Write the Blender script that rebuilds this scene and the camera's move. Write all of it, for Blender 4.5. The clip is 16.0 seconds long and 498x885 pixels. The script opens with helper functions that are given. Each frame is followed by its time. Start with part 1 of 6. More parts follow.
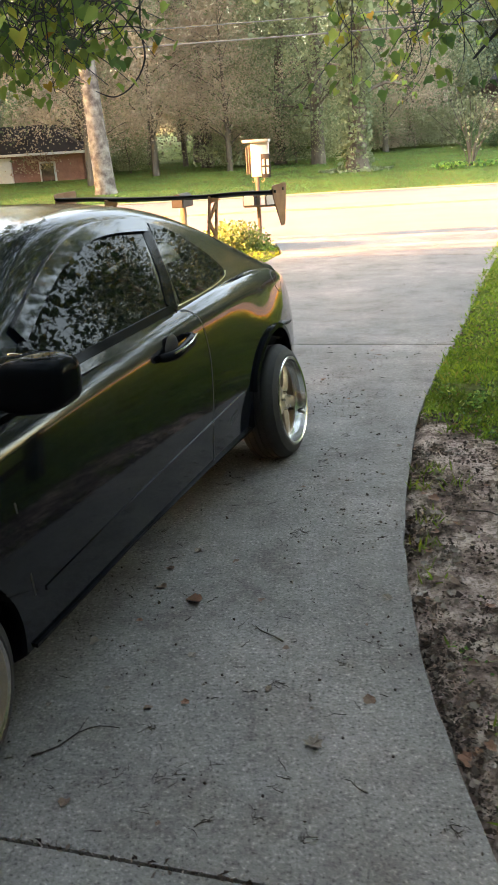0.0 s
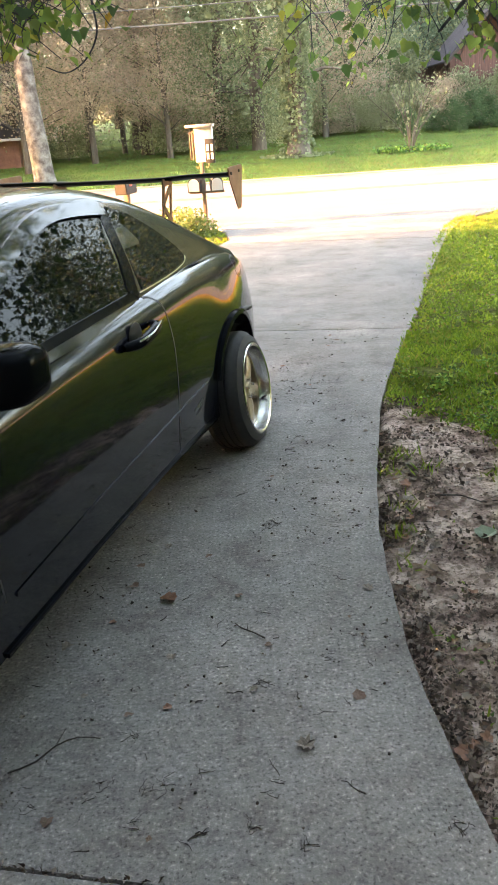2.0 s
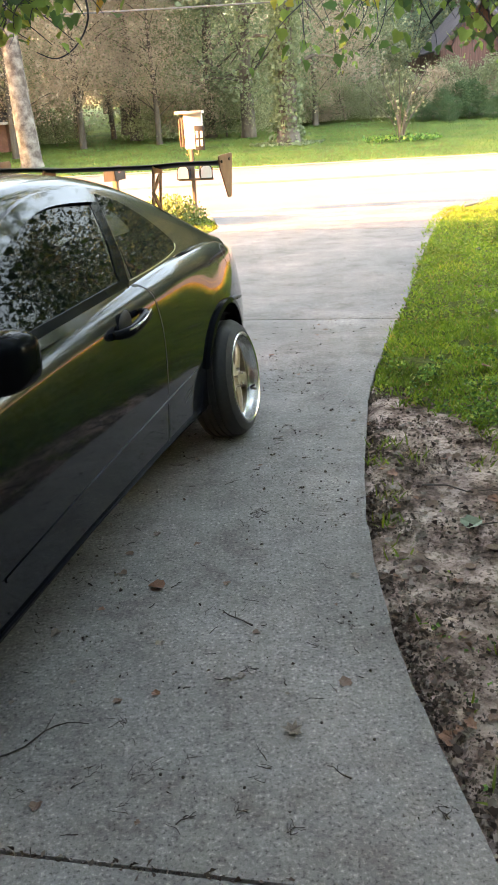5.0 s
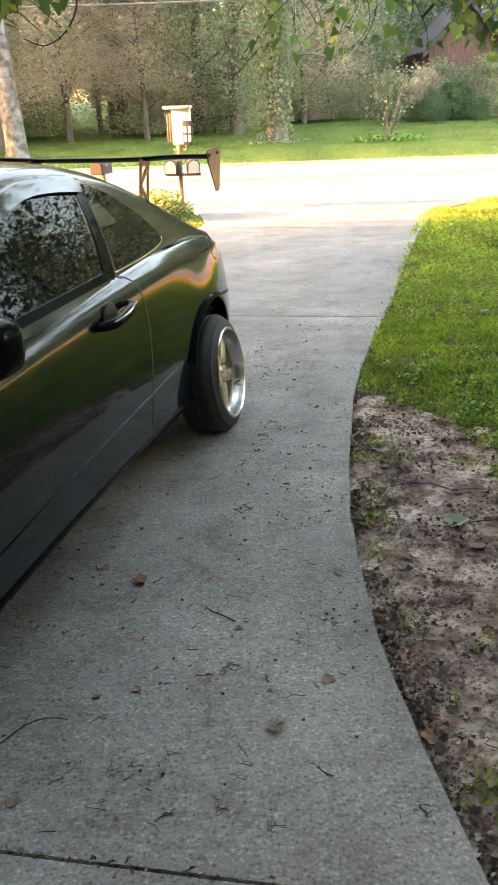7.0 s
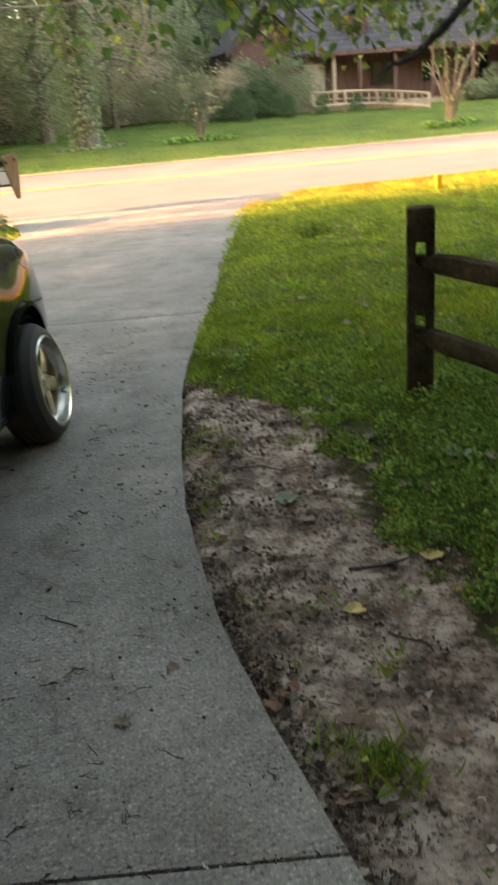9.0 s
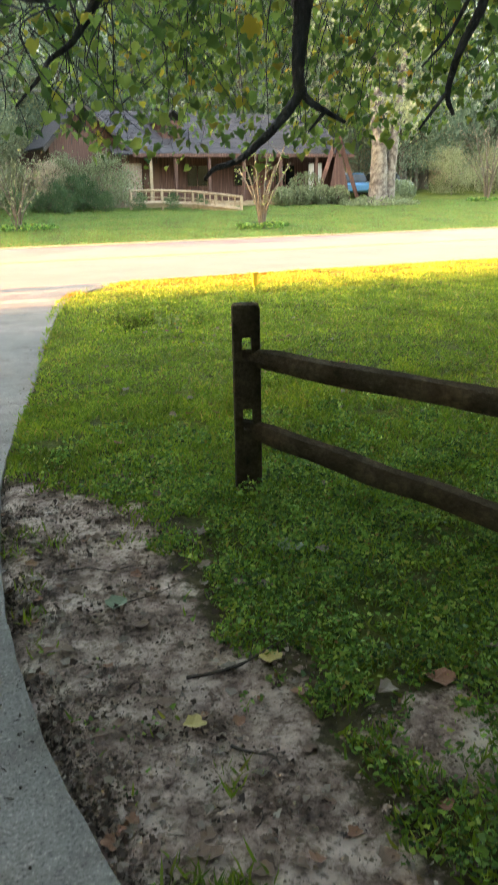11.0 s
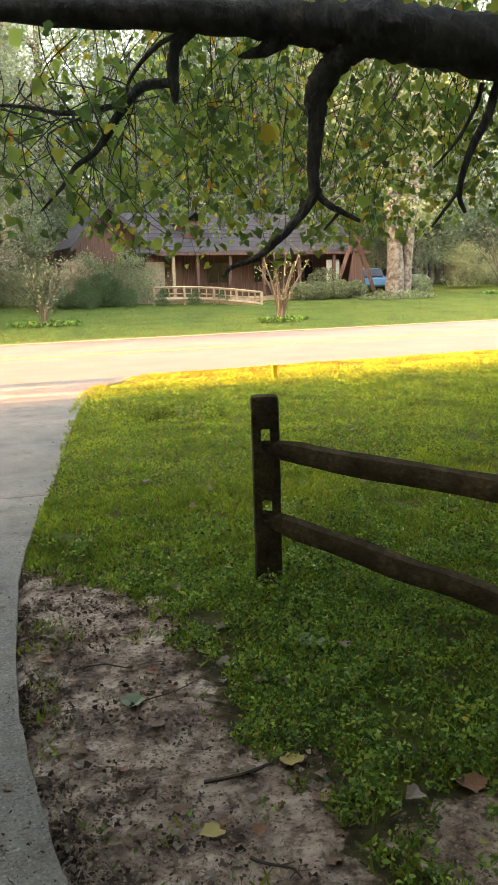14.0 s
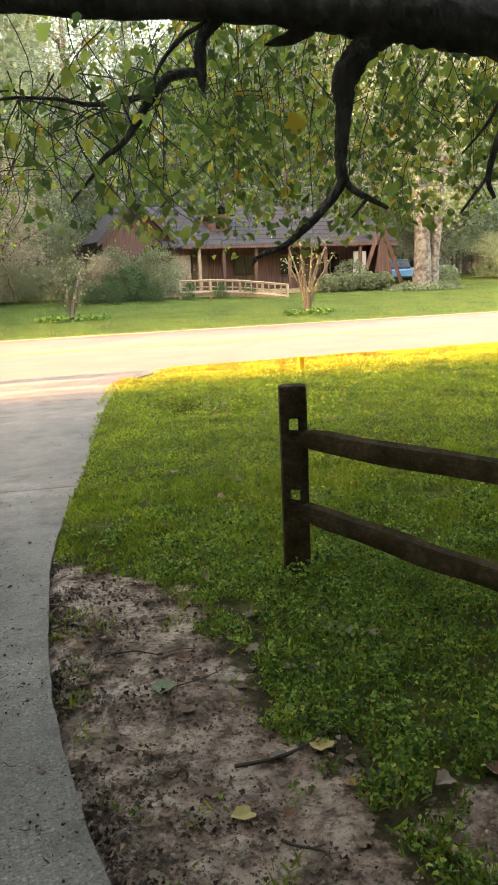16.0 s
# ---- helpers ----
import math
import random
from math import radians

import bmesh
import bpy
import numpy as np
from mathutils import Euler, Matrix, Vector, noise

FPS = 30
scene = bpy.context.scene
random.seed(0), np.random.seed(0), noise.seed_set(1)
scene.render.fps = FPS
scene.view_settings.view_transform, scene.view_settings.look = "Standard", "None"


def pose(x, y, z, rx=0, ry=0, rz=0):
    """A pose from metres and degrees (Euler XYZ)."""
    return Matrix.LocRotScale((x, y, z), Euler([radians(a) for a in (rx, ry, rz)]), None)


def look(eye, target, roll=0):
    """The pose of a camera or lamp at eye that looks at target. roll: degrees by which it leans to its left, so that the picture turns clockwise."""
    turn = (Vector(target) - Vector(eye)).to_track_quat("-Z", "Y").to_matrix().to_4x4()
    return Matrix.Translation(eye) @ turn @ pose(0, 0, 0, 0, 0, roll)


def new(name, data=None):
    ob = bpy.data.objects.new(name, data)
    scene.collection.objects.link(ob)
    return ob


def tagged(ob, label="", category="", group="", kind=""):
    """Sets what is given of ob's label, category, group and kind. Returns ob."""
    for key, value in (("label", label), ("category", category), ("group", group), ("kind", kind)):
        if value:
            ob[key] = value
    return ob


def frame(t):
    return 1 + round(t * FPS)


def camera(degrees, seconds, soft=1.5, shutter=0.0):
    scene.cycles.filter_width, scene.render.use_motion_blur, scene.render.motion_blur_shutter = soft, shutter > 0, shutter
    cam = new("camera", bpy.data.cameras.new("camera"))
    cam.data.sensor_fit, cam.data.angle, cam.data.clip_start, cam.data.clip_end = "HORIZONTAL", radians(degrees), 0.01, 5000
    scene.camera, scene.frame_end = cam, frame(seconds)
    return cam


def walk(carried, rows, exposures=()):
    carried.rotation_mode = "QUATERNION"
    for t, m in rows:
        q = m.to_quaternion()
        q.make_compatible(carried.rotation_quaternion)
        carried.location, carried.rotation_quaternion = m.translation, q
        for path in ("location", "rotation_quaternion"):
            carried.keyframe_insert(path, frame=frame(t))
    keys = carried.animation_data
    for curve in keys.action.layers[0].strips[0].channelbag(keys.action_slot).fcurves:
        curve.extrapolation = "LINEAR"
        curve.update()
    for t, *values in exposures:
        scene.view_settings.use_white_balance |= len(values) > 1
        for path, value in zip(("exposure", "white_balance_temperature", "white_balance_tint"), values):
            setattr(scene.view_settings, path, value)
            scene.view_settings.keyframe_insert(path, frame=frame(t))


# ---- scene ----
cam = camera(33.7, 16.0, soft=1.5, shutter=0.5)
PATH = [
    (0, (0.123, -0.298, 1.626), (-0.049, 1.571, 0.932), -3.5),
    (0.5, (0.049, -0.233, 1.614), (-0.119, 1.636, 0.923), -4.4),
    (1, (0.02, -0.202, 1.602), (-0.128, 1.665, 0.901), -4.9),
    (1.5, (0.033, -0.195, 1.601), (-0.032, 1.672, 0.886), -4.2),
    (2, (0.026, -0.194, 1.597), (-0.02, 1.668, 0.87), -3.9),
    (2.5, (0.039, -0.202, 1.602), (-0.004, 1.657, 0.867), -4.2),
    (3, (0.029, -0.199, 1.603), (-0.005, 1.656, 0.858), -3.7),
    (3.5, (0.027, -0.199, 1.602), (-0.001, 1.665, 0.878), -3.4),
    (4, (0.025, -0.208, 1.605), (0.005, 1.649, 0.863), -3.3),
    (6.5, (0.015, -0.206, 1.595), (0.007, 1.644, 0.836), -2.8),
    (7, (0.015, -0.19, 1.585), (0.038, 1.66, 0.824), -1.9),
    (7.5, (0.046, -0.209, 1.598), (0.217, 1.635, 0.843), -0.7),
    (8, (0.043, -0.238, 1.6), (0.3, 1.614, 0.893), -0.2),
    (8.5, (0.035, -0.258, 1.606), (0.306, 1.59, 0.892), -0.5),
    (9, (0.111, -0.25, 1.561), (0.488, 1.556, 0.789), -4.5),
    (9.2, (0.106, -0.224, 1.546), (0.551, 1.552, 0.741), -4.6),
    (11.3, (0.115, -0.121, 1.563), (0.942, 1.629, 1.06), -1.3),
    (11.5, (0.118, -0.119, 1.565), (0.93, 1.653, 1.113), -1.7),
    (12, (0.118, -0.116, 1.566), (0.931, 1.659, 1.131), -1.7),
    (12.5, (0.112, -0.115, 1.563), (0.927, 1.664, 1.15), -1.4),
    (13, (0.115, -0.115, 1.564), (0.904, 1.682, 1.182), -1.2),
    (13.5, (0.123, -0.113, 1.565), (0.919, 1.683, 1.184), -1.2),
    (14, (0.127, -0.112, 1.561), (0.922, 1.684, 1.183), -1.5),
    (14.5, (0.128, -0.105, 1.564), (0.924, 1.689, 1.18), -1.7),
    (15, (0.121, -0.112, 1.564), (0.882, 1.697, 1.178), -1.8),
    (15.5, (0.105, -0.127, 1.567), (0.834, 1.696, 1.187), -1.7),
    (16, (0.113, -0.124, 1.544), (0.847, 1.695, 1.152), -2.1),
]
walk(cam, [(t, look(eye, target, roll)) for t, eye, target, roll in PATH], [(0,4.7,7500,16),(0.5,5.02,7400,17),(4,5.0,7400,17),(7,5.02,7500,15),(8.0,4.65,7800,13),(9.2,4.24,7900,11),(11.3,4.48,7200,6),(12.0,4.16,7850,8),(13,4.33,8200,13),(14.5,4.37,8300,15),(15.5,4.20,8400,15),(16,4.45,8400,16)])

# ---- light ----
SUN_TURN, SUN_UP = 91.0, 10.0   # degrees: sun stands beyond the woods along the road
world = bpy.data.worlds.new("sky")
scene.world = world
world.use_nodes = True
wn = world.node_tree.nodes
sky = wn.new("ShaderNodeTexSky")
sky.sky_type = "NISHITA"
sky.sun_disc = False
sky.sun_elevation = radians(SUN_UP)
sky.sun_rotation = radians(-91)
sky.air_density, sky.dust_density, sky.ozone_density = 1.0, 4.0, 0.2
world.node_tree.links.new(sky.outputs[0], wn["Background"].inputs[0])
wn["Background"].inputs[1].default_value = 0.15
sun = new("sun", bpy.data.lights.new("sun", "SUN"))
sun.data.energy, sun.data.angle, sun.data.color = 5.0, radians(0.6), (1.0, 0.46, 0.20)
sun_way = Vector((-math.sin(radians(SUN_TURN)), -math.cos(radians(SUN_TURN)), math.tan(radians(SUN_UP))))
sun.matrix_world = look((-60, 15, 30), Vector((-60, 15, 30)) - sun_way)

# ---- helpers for meshes ----
rng = np.random.default_rng(7)


def part(name, bm, material, parent=None, label="", smooth=True):
    """Links a bmesh, or a ready mesh, as one mesh object, under its parent if there is one."""
    if isinstance(bm, bmesh.types.BMesh):
        me = bpy.data.meshes.new(name)
        bmesh.ops.recalc_face_normals(bm, faces=bm.faces)
        bm.to_mesh(me)
        bm.free()
    else:
        me = bm
    if smooth:
        me.shade_smooth()
        me.set_sharp_from_angle(angle=radians(38))
    if material and not me.materials:
        me.materials.append(material)
    ob = new(name, me)
    if parent:
        ob.parent = parent
    if label:
        tagged(ob, label)
    return ob


def thing(name, m, label, category, group="", kind=""):
    ob = new(name)
    ob.matrix_world = m
    return tagged(ob, label, category, group, kind)


def poly_mesh(name, verts, size):
    """A mesh of separate faces, each with `size` corners in a row of verts."""
    verts = np.asarray(verts, dtype=np.float32).reshape(-1, 3)
    n = len(verts)
    me = bpy.data.meshes.new(name)
    me.vertices.add(n)
    me.vertices.foreach_set("co", verts.ravel())
    me.loops.add(n)
    me.loops.foreach_set("vertex_index", np.arange(n, dtype=np.int32))
    me.polygons.add(n // size)
    me.polygons.foreach_set("loop_start", np.arange(0, n, size, dtype=np.int32))
    me.update(calc_edges=True)
    return me


def grid_mesh(name, verts, rows, cols, skip=None):
    me = bpy.data.meshes.new(name)
    faces = []
    for i in range(rows - 1):
        for j in range(cols - 1):
            if skip is None or not skip(i, j):
                a = i * cols + j
                faces.append((a, a + 1, a + cols + 1, a + cols))
    me.from_pydata([tuple(v) for v in verts], [], faces)
    me.update()
    return me


def box(bm, lo, hi, bevel=0.0, m=None):
    r = bmesh.ops.create_cube(bm, size=1)["verts"]
    for v in r:
        v.co = Vector([lo[i] + (v.co[i] + 0.5) * (hi[i] - lo[i]) for i in range(3)])
    if bevel:
        es = list({e for v in r for e in v.link_edges})
        out = bmesh.ops.bevel(bm, geom=es, offset=bevel, segments=2, affect="EDGES", profile=0.6)
        r = list({v for f in out["faces"] for v in f.verts} | {v for v in r if v.is_valid})
    if m is not None:
        bmesh.ops.transform(bm, matrix=m, verts=[v for v in r if v.is_valid])
    return r


def boxed(name, lo, hi, material, parent=None, bevel=0.01, label="", m=None):
    bm = bmesh.new()
    box(bm, lo, hi, bevel, m)
    return part(name, bm, material, parent, label)


def lathe(bm, profile, steps=48, closed=False):
    """Turns (radius, x) points round the x axis."""
    rings = []
    for k in range(steps):
        a = 2 * math.pi * k / steps
        rings.append([bm.verts.new((x, r * math.cos(a), r * math.sin(a))) for r, x in profile])
    n = len(profile)
    for k in range(steps):
        p, q = rings[k], rings[(k + 1) % steps]
        for i in range(n - 1 + (1 if closed else 0)):
            j = (i + 1) % n
            bm.faces.new((p[i], p[j], q[j], q[i]))


def tube(bm, pts, radii, sides=8, wobble=0.0, seed=0):
    """A tapered, slightly knobbly limb along points."""
    r = random.Random(seed)
    pts = [Vector(p) for p in pts]
    prev = None
    side = Vector((0.31, 0.2, 0.93))
    for i, p in enumerate(pts):
        d = (pts[min(i + 1, len(pts) - 1)] - pts[max(i - 1, 0)]).normalized()
        s = side - d * side.dot(d)
        s = s.normalized() if s.length > 0.05 else d.orthogonal().normalized()
        t = d.cross(s)
        ring = []
        for k in range(sides):
            a = 2 * math.pi * k / sides
            rad = radii[i] * (1 + wobble * (r.random() - 0.5))
            ring.append(bm.verts.new(p + (s * math.cos(a) + t * math.sin(a)) * rad))
        if prev:
            for k in range(sides):
                bm.faces.new((prev[k], prev[(k + 1) % sides], ring[(k + 1) % sides], ring[k]))
        else:
            bm.faces.new(ring[::-1])
        prev = ring
    bm.faces.new(prev)


def bend(pts, n):
    """Smooth points through pts (Catmull-Rom)."""
    pts = [Vector(p) for p in pts]
    out = []
    for i in range(len(pts) - 1):
        p0, p1, p2, p3 = pts[max(i - 1, 0)], pts[i], pts[i + 1], pts[min(i + 2, len(pts) - 1)]
        for k in range(n):
            t = k / n
            out.append(0.5 * (2 * p1 + (p2 - p0) * t + (2 * p0 - 5 * p1 + 4 * p2 - p3) * t * t + (3 * p1 - p0 - 3 * p2 + p3) * t ** 3))
    out.append(pts[-1])
    return out


# ---- materials ----
def material(name):
    m = bpy.data.materials.new(name)
    m.use_nodes = True
    nt = m.node_tree
    return m, nt, nt.nodes["Principled BSDF"]


def node(nt, kind, **values):
    nd = nt.nodes.new(kind)
    for k, v in values.items():
        nd.inputs[k].default_value = v
    return nd


def ramp(nt, fac, stops):
    r = nt.nodes.new("ShaderNodeValToRGB")
    els = r.color_ramp.elements
    els[0].position, els[0].color = stops[0][0], (*stops[0][1], 1)
    els[1].position, els[1].color = stops[-1][0], (*stops[-1][1], 1)
    for p, c in stops[1:-1]:
        els.new(p).color = (*c, 1)
    nt.links.new(fac, r.inputs[0])
    return r.outputs[0]


def noise_fac(nt, scale, detail=6.0, rough=0.6, stretch=None):
    co = nt.nodes.new("ShaderNodeTexCoord")
    src = co.outputs["Object"]
    if stretch:
        mp = nt.nodes.new("ShaderNodeMapping")
        mp.inputs["Scale"].default_value = stretch
        nt.links.new(src, mp.inputs[0])
        src = mp.outputs[0]
    n = node(nt, "ShaderNodeTexNoise", Scale=scale, Detail=detail, Roughness=rough)
    nt.links.new(src, n.inputs["Vector"])
    return n.outputs["Fac"]


def mixed(nt, a, b, fac, blend="MIX"):
    m = nt.nodes.new("ShaderNodeMix")
    m.data_type, m.blend_type = "RGBA", blend
    for sock, v in ((m.inputs[6], a), (m.inputs[7], b), (m.inputs[0], fac)):
        if isinstance(v, (int, float)):
            sock.default_value = v
        elif isinstance(v, tuple):
            sock.default_value = (*v, 1)
        else:
            nt.links.new(v, sock)
    return m.outputs[2]


def bump(nt, bsdf, height, strength=0.4, distance=0.01):
    b = node(nt, "ShaderNodeBump", Strength=strength, Distance=distance)
    nt.links.new(height, b.inputs["Height"])
    nt.links.new(b.outputs[0], bsdf.inputs["Normal"])


def surface(name, stops, scale=6.0, rough=0.7, metal=0.0, bump_scale=40.0, bump_strength=0.3, bump_depth=0.005, stretch=None, coat=0.0, fine=0.25):
    """Two scales of noise: broad colour, fine grain with relief."""
    m, nt, b = material(name)
    broad = ramp(nt, noise_fac(nt, scale, stretch=stretch), stops)
    grain = noise_fac(nt, bump_scale, 5.0, 0.7, stretch)
    dark = ramp(nt, grain, [(0.3, (1 - fine,) * 3), (0.7, (1, 1, 1))])
    nt.links.new(mixed(nt, broad, dark, 1.0, "MULTIPLY"), b.inputs["Base Color"])
    b.inputs["Roughness"].default_value = rough
    b.inputs["Metallic"].default_value = metal
    b.inputs["Coat Weight"].default_value = coat
    bump(nt, b, grain, bump_strength, bump_depth)
    return m


def leafy(name, stops, glow=0.4, rough=0.5, patches=None):
    """Leaves: a colour for each by chance, with light through the blade."""
    m, nt, b = material(name)
    geo = nt.nodes.new("ShaderNodeNewGeometry")
    col = ramp(nt, geo.outputs["Random Per Island"], stops)
    if patches:
        col = mixed(nt, col, ramp(nt, noise_fac(nt, patches, 6, 0.65), [(0.34, (0.46, 0.46, 0.43)), (0.46, (0.85, 0.85, 0.8)), (0.56, (1.0, 1.0, 1.0)), (0.68, (1.4, 1.2, 1.15))]), 1.0, "MULTIPLY")
    nt.links.new(col, b.inputs["Base Color"])
    b.inputs["Roughness"].default_value = rough
    b.inputs["Specular IOR Level"].default_value = 0.3
    tr = nt.nodes.new("ShaderNodeBsdfTranslucent")
    nt.links.new(col, tr.inputs[0])
    mx = nt.nodes.new("ShaderNodeMixShader")
    mx.inputs[0].default_value = glow
    nt.links.new(b.outputs[0], mx.inputs[1])
    nt.links.new(tr.outputs[0], mx.inputs[2])
    nt.links.new(mx.outputs[0], nt.nodes["Material Output"].inputs[0])
    return m


def plain(name, color, rough=0.5, metal=0.0, coat=0.0, grain=120.0, strength=0.05):
    return surface(name, [(0.35, tuple(c * 0.88 for c in color)), (0.65, color)], 9.0, rough, metal, grain, strength, 0.001, coat=coat, fine=0.08)


concrete, nt, b = material("concrete")
base = ramp(nt, noise_fac(nt, 0.9, 5), [(0.3, (0.138, 0.132, 0.127)), (0.5, (0.182, 0.171, 0.164)), (0.72, (0.265, 0.240, 0.228))])
blot = ramp(nt, noise_fac(nt, 34.0, 12, 0.88), [(0.38, (0.46, 0.45, 0.44)), (0.46, (0.85, 0.85, 0.84)), (0.54, (1.02, 1.02, 1.01)), (0.63, (1.6, 1.57, 1.53))])
speck = ramp(nt, noise_fac(nt, 95.0, 2, 0.5), [(0.30, (0.38, 0.37, 0.36)), (0.41, (0.90, 0.90, 0.89)), (0.59, (1.02, 1.02, 1.02)), (0.70, (1.7, 1.67, 1.62))])
grime = ramp(nt, noise_fac(nt, 3.2, 7, 0.75), [(0.34, (0.58, 0.53, 0.51)), (0.46, (0.88, 0.86, 0.85)), (0.60, (1.08, 1.08, 1.07))])
base = mixed(nt, base, grime, 0.9, "MULTIPLY")
nt.links.new(mixed(nt, mixed(nt, base, blot, 1.0, "MULTIPLY"), speck, 1.0, "MULTIPLY"), b.inputs["Base Color"])
b.inputs["Roughness"].default_value = 0.88
bump(nt, b, noise_fac(nt, 90.0, 6, 0.75), 0.5, 0.006)

asphalt = surface("asphalt", [(0.3, (0.082, 0.077, 0.090)), (0.7, (0.125, 0.117, 0.132))], 0.6, 0.9, bump_scale=70, bump_strength=0.4)
road_paint = surface("yellow_road_paint", [(0.35, (0.40, 0.30, 0.06)), (0.65, (0.62, 0.44, 0.06))], 12, 0.7)

earth, nt, b = material("lawn_earth")
att = nt.nodes.new("ShaderNodeAttribute")
att.attribute_name = "soil"
dirt = ramp(nt, noise_fac(nt, 4.5, 11, 0.72), [(0.38, (0.10, 0.07, 0.058)), (0.47, (0.36, 0.262, 0.225)), (0.56, (0.66, 0.525, 0.46)), (0.67, (0.84, 0.72, 0.66))])
dirt = mixed(nt, dirt, ramp(nt, noise_fac(nt, 38.0, 6, 0.75), [(0.38, (0.30, 0.27, 0.25)), (0.50, (1, 1, 1))]), 0.9, "MULTIPLY")
turf = ramp(nt, noise_fac(nt, 0.55, 6), [(0.35, (0.07, 0.10, 0.018)), (0.55, (0.13, 0.17, 0.022)), (0.7, (0.19, 0.18, 0.04))])
turf = mixed(nt, turf, ramp(nt, noise_fac(nt, 26.0, 6, 0.8), [(0.35, (0.25, 0.25, 0.2)), (0.6, (1.15, 1.15, 1.1))]), 0.9, "MULTIPLY")
edge = nt.nodes.new("ShaderNodeMath")
edge.operation = "ADD"
nt.links.new(att.outputs["Fac"], edge.inputs[0])
nt.links.new(noise_fac(nt, 7.0, 6, 0.7), edge.inputs[1])
sel = ramp(nt, edge.outputs[0], [(0.88, (0, 0, 0)), (1.08, (1, 1, 1))])
humus = ramp(nt, noise_fac(nt, 11.0, 8, 0.75), [(0.35, (0.035, 0.03, 0.018)), (0.55, (0.085, 0.075, 0.035)), (0.7, (0.19, 0.15, 0.11))])
turf = mixed(nt, turf, humus, ramp(nt, noise_fac(nt, 4.0, 6, 0.7), [(0.45, (0.0, 0.0, 0.0)), (0.65, (0.45, 0.45, 0.45))]))
turf = mixed(nt, turf, humus, ramp(nt, edge.outputs[0], [(0.52, (0, 0, 0)), (0.74, (1, 1, 1))]))
nt.links.new(mixed(nt, turf, dirt, sel), b.inputs["Base Color"])
b.inputs["Roughness"].default_value = 0.95
b.inputs["Specular IOR Level"].default_value = 0.15
bump(nt, b, noise_fac(nt, 15.0, 10, 0.8), 1.0, 0.06)

bark = surface("dark_bark", [(0.35, (0.034, 0.036, 0.045)), (0.5, (0.055, 0.058, 0.07)), (0.65, (0.09, 0.094, 0.108))], 16, 0.95, bump_scale=26, bump_strength=1.0, bump_depth=0.05, stretch=(1, 1, 0.4))
bark_far = surface("grey_bark", [(0.35, (0.085, 0.066, 0.050)), (0.65, (0.20, 0.165, 0.13))], 3, 0.95, bump_scale=12, bump_strength=0.9, bump_depth=0.05, stretch=(1, 1, 0.25))
bark_pale = surface("pale_flaking_bark", [(0.38, (0.08, 0.06, 0.05)), (0.5, (0.17, 0.14, 0.118)), (0.65, (0.28, 0.25, 0.215))], 4, 0.9, bump_scale=14, bump_strength=0.7, bump_depth=0.04)
twig_wood = surface("dead_twig", [(0.35, (0.018, 0.014, 0.012)), (0.65, (0.062, 0.048, 0.038))], 20, 0.9)
leaf_yard = leafy("yard_tree_leaves", [(0.0, (0.06, 0.115, 0.045)), (0.4, (0.14, 0.225, 0.06)), (0.85, (0.27, 0.36, 0.09)), (0.975, (0.36, 0.32, 0.05)), (1.0, (0.36, 0.20, 0.04))], 0.75)
leaf_green = leafy("green_leaves", [(0.0, (0.20, 0.22, 0.12)), (0.6, (0.30, 0.315, 0.17)), (1.0, (0.40, 0.39, 0.23))], 0.5)
# blue-green tint puts distance haze into the far trees' leaf colour
leaf_hazed = leafy("haze_tinted_leaves", [(0.0, (0.12, 0.165, 0.115)), (0.6, (0.185, 0.24, 0.16)), (1.0, (0.25, 0.30, 0.20))], 0.5)
leaf_dark = leafy("dark_evergreen_leaves", [(0.0, (0.15, 0.18, 0.10)), (0.7, (0.23, 0.265, 0.145)), (1.0, (0.30, 0.33, 0.19))], 0.48)
leaf_brown = leafy("autumn_brown_leaves", [(0.0, (0.38, 0.285, 0.21)), (0.6, (0.48, 0.37, 0.27)), (1.0, (0.52, 0.43, 0.30))], 0.5)
dry_grass = leafy("dry_grass_blades", [(0.0, (0.20, 0.12, 0.02)), (0.6, (0.42, 0.25, 0.03)), (1.0, (0.52, 0.34, 0.06))], 0.3, patches=2.0)
leaf_lime = leafy("lime_bush_leaves", [(0.0, (0.10, 0.15, 0.045)), (0.6, (0.17, 0.23, 0.07)), (1.0, (0.26, 0.29, 0.10))], 0.4)
grass_mat = leafy("grass_blades", [(0.0, (0.10, 0.175, 0.022)), (0.6, (0.185, 0.295, 0.028)), (0.9, (0.27, 0.35, 0.04)), (1.0, (0.30, 0.23, 0.07))], 0.45, patches=1.6)
grass_far = leafy("far_grass_blades", [(0.0, (0.085, 0.19, 0.05)), (0.7, (0.11, 0.225, 0.06)), (1.0, (0.15, 0.25, 0.075))], 0.35)
weed_mat = leafy("ground_weeds", [(0.0, (0.04, 0.085, 0.03)), (0.4, (0.11, 0.23, 0.05)), (0.8, (0.24, 0.41, 0.085)), (0.95, (0.38, 0.48, 0.11)), (1.0, (0.24, 0.14, 0.07))], 0.4, patches=5.5)
# hedge green, reused to darken the unseen trees in the car's reflections
leaf_hedge = leafy("hedge_and_darkened_tree_leaves", [(0.0, (0.035, 0.075, 0.03)), (0.7, (0.075, 0.13, 0.05)), (1.0, (0.16, 0.2, 0.08))], 0.35)
crumb_mat = leafy("dark_crumbs", [(0.0, (0.028, 0.022, 0.018)), (0.7, (0.085, 0.066, 0.053)), (0.92, (0.13, 0.10, 0.08)), (1.0, (0.42, 0.40, 0.36))], 0.0, 0.9)
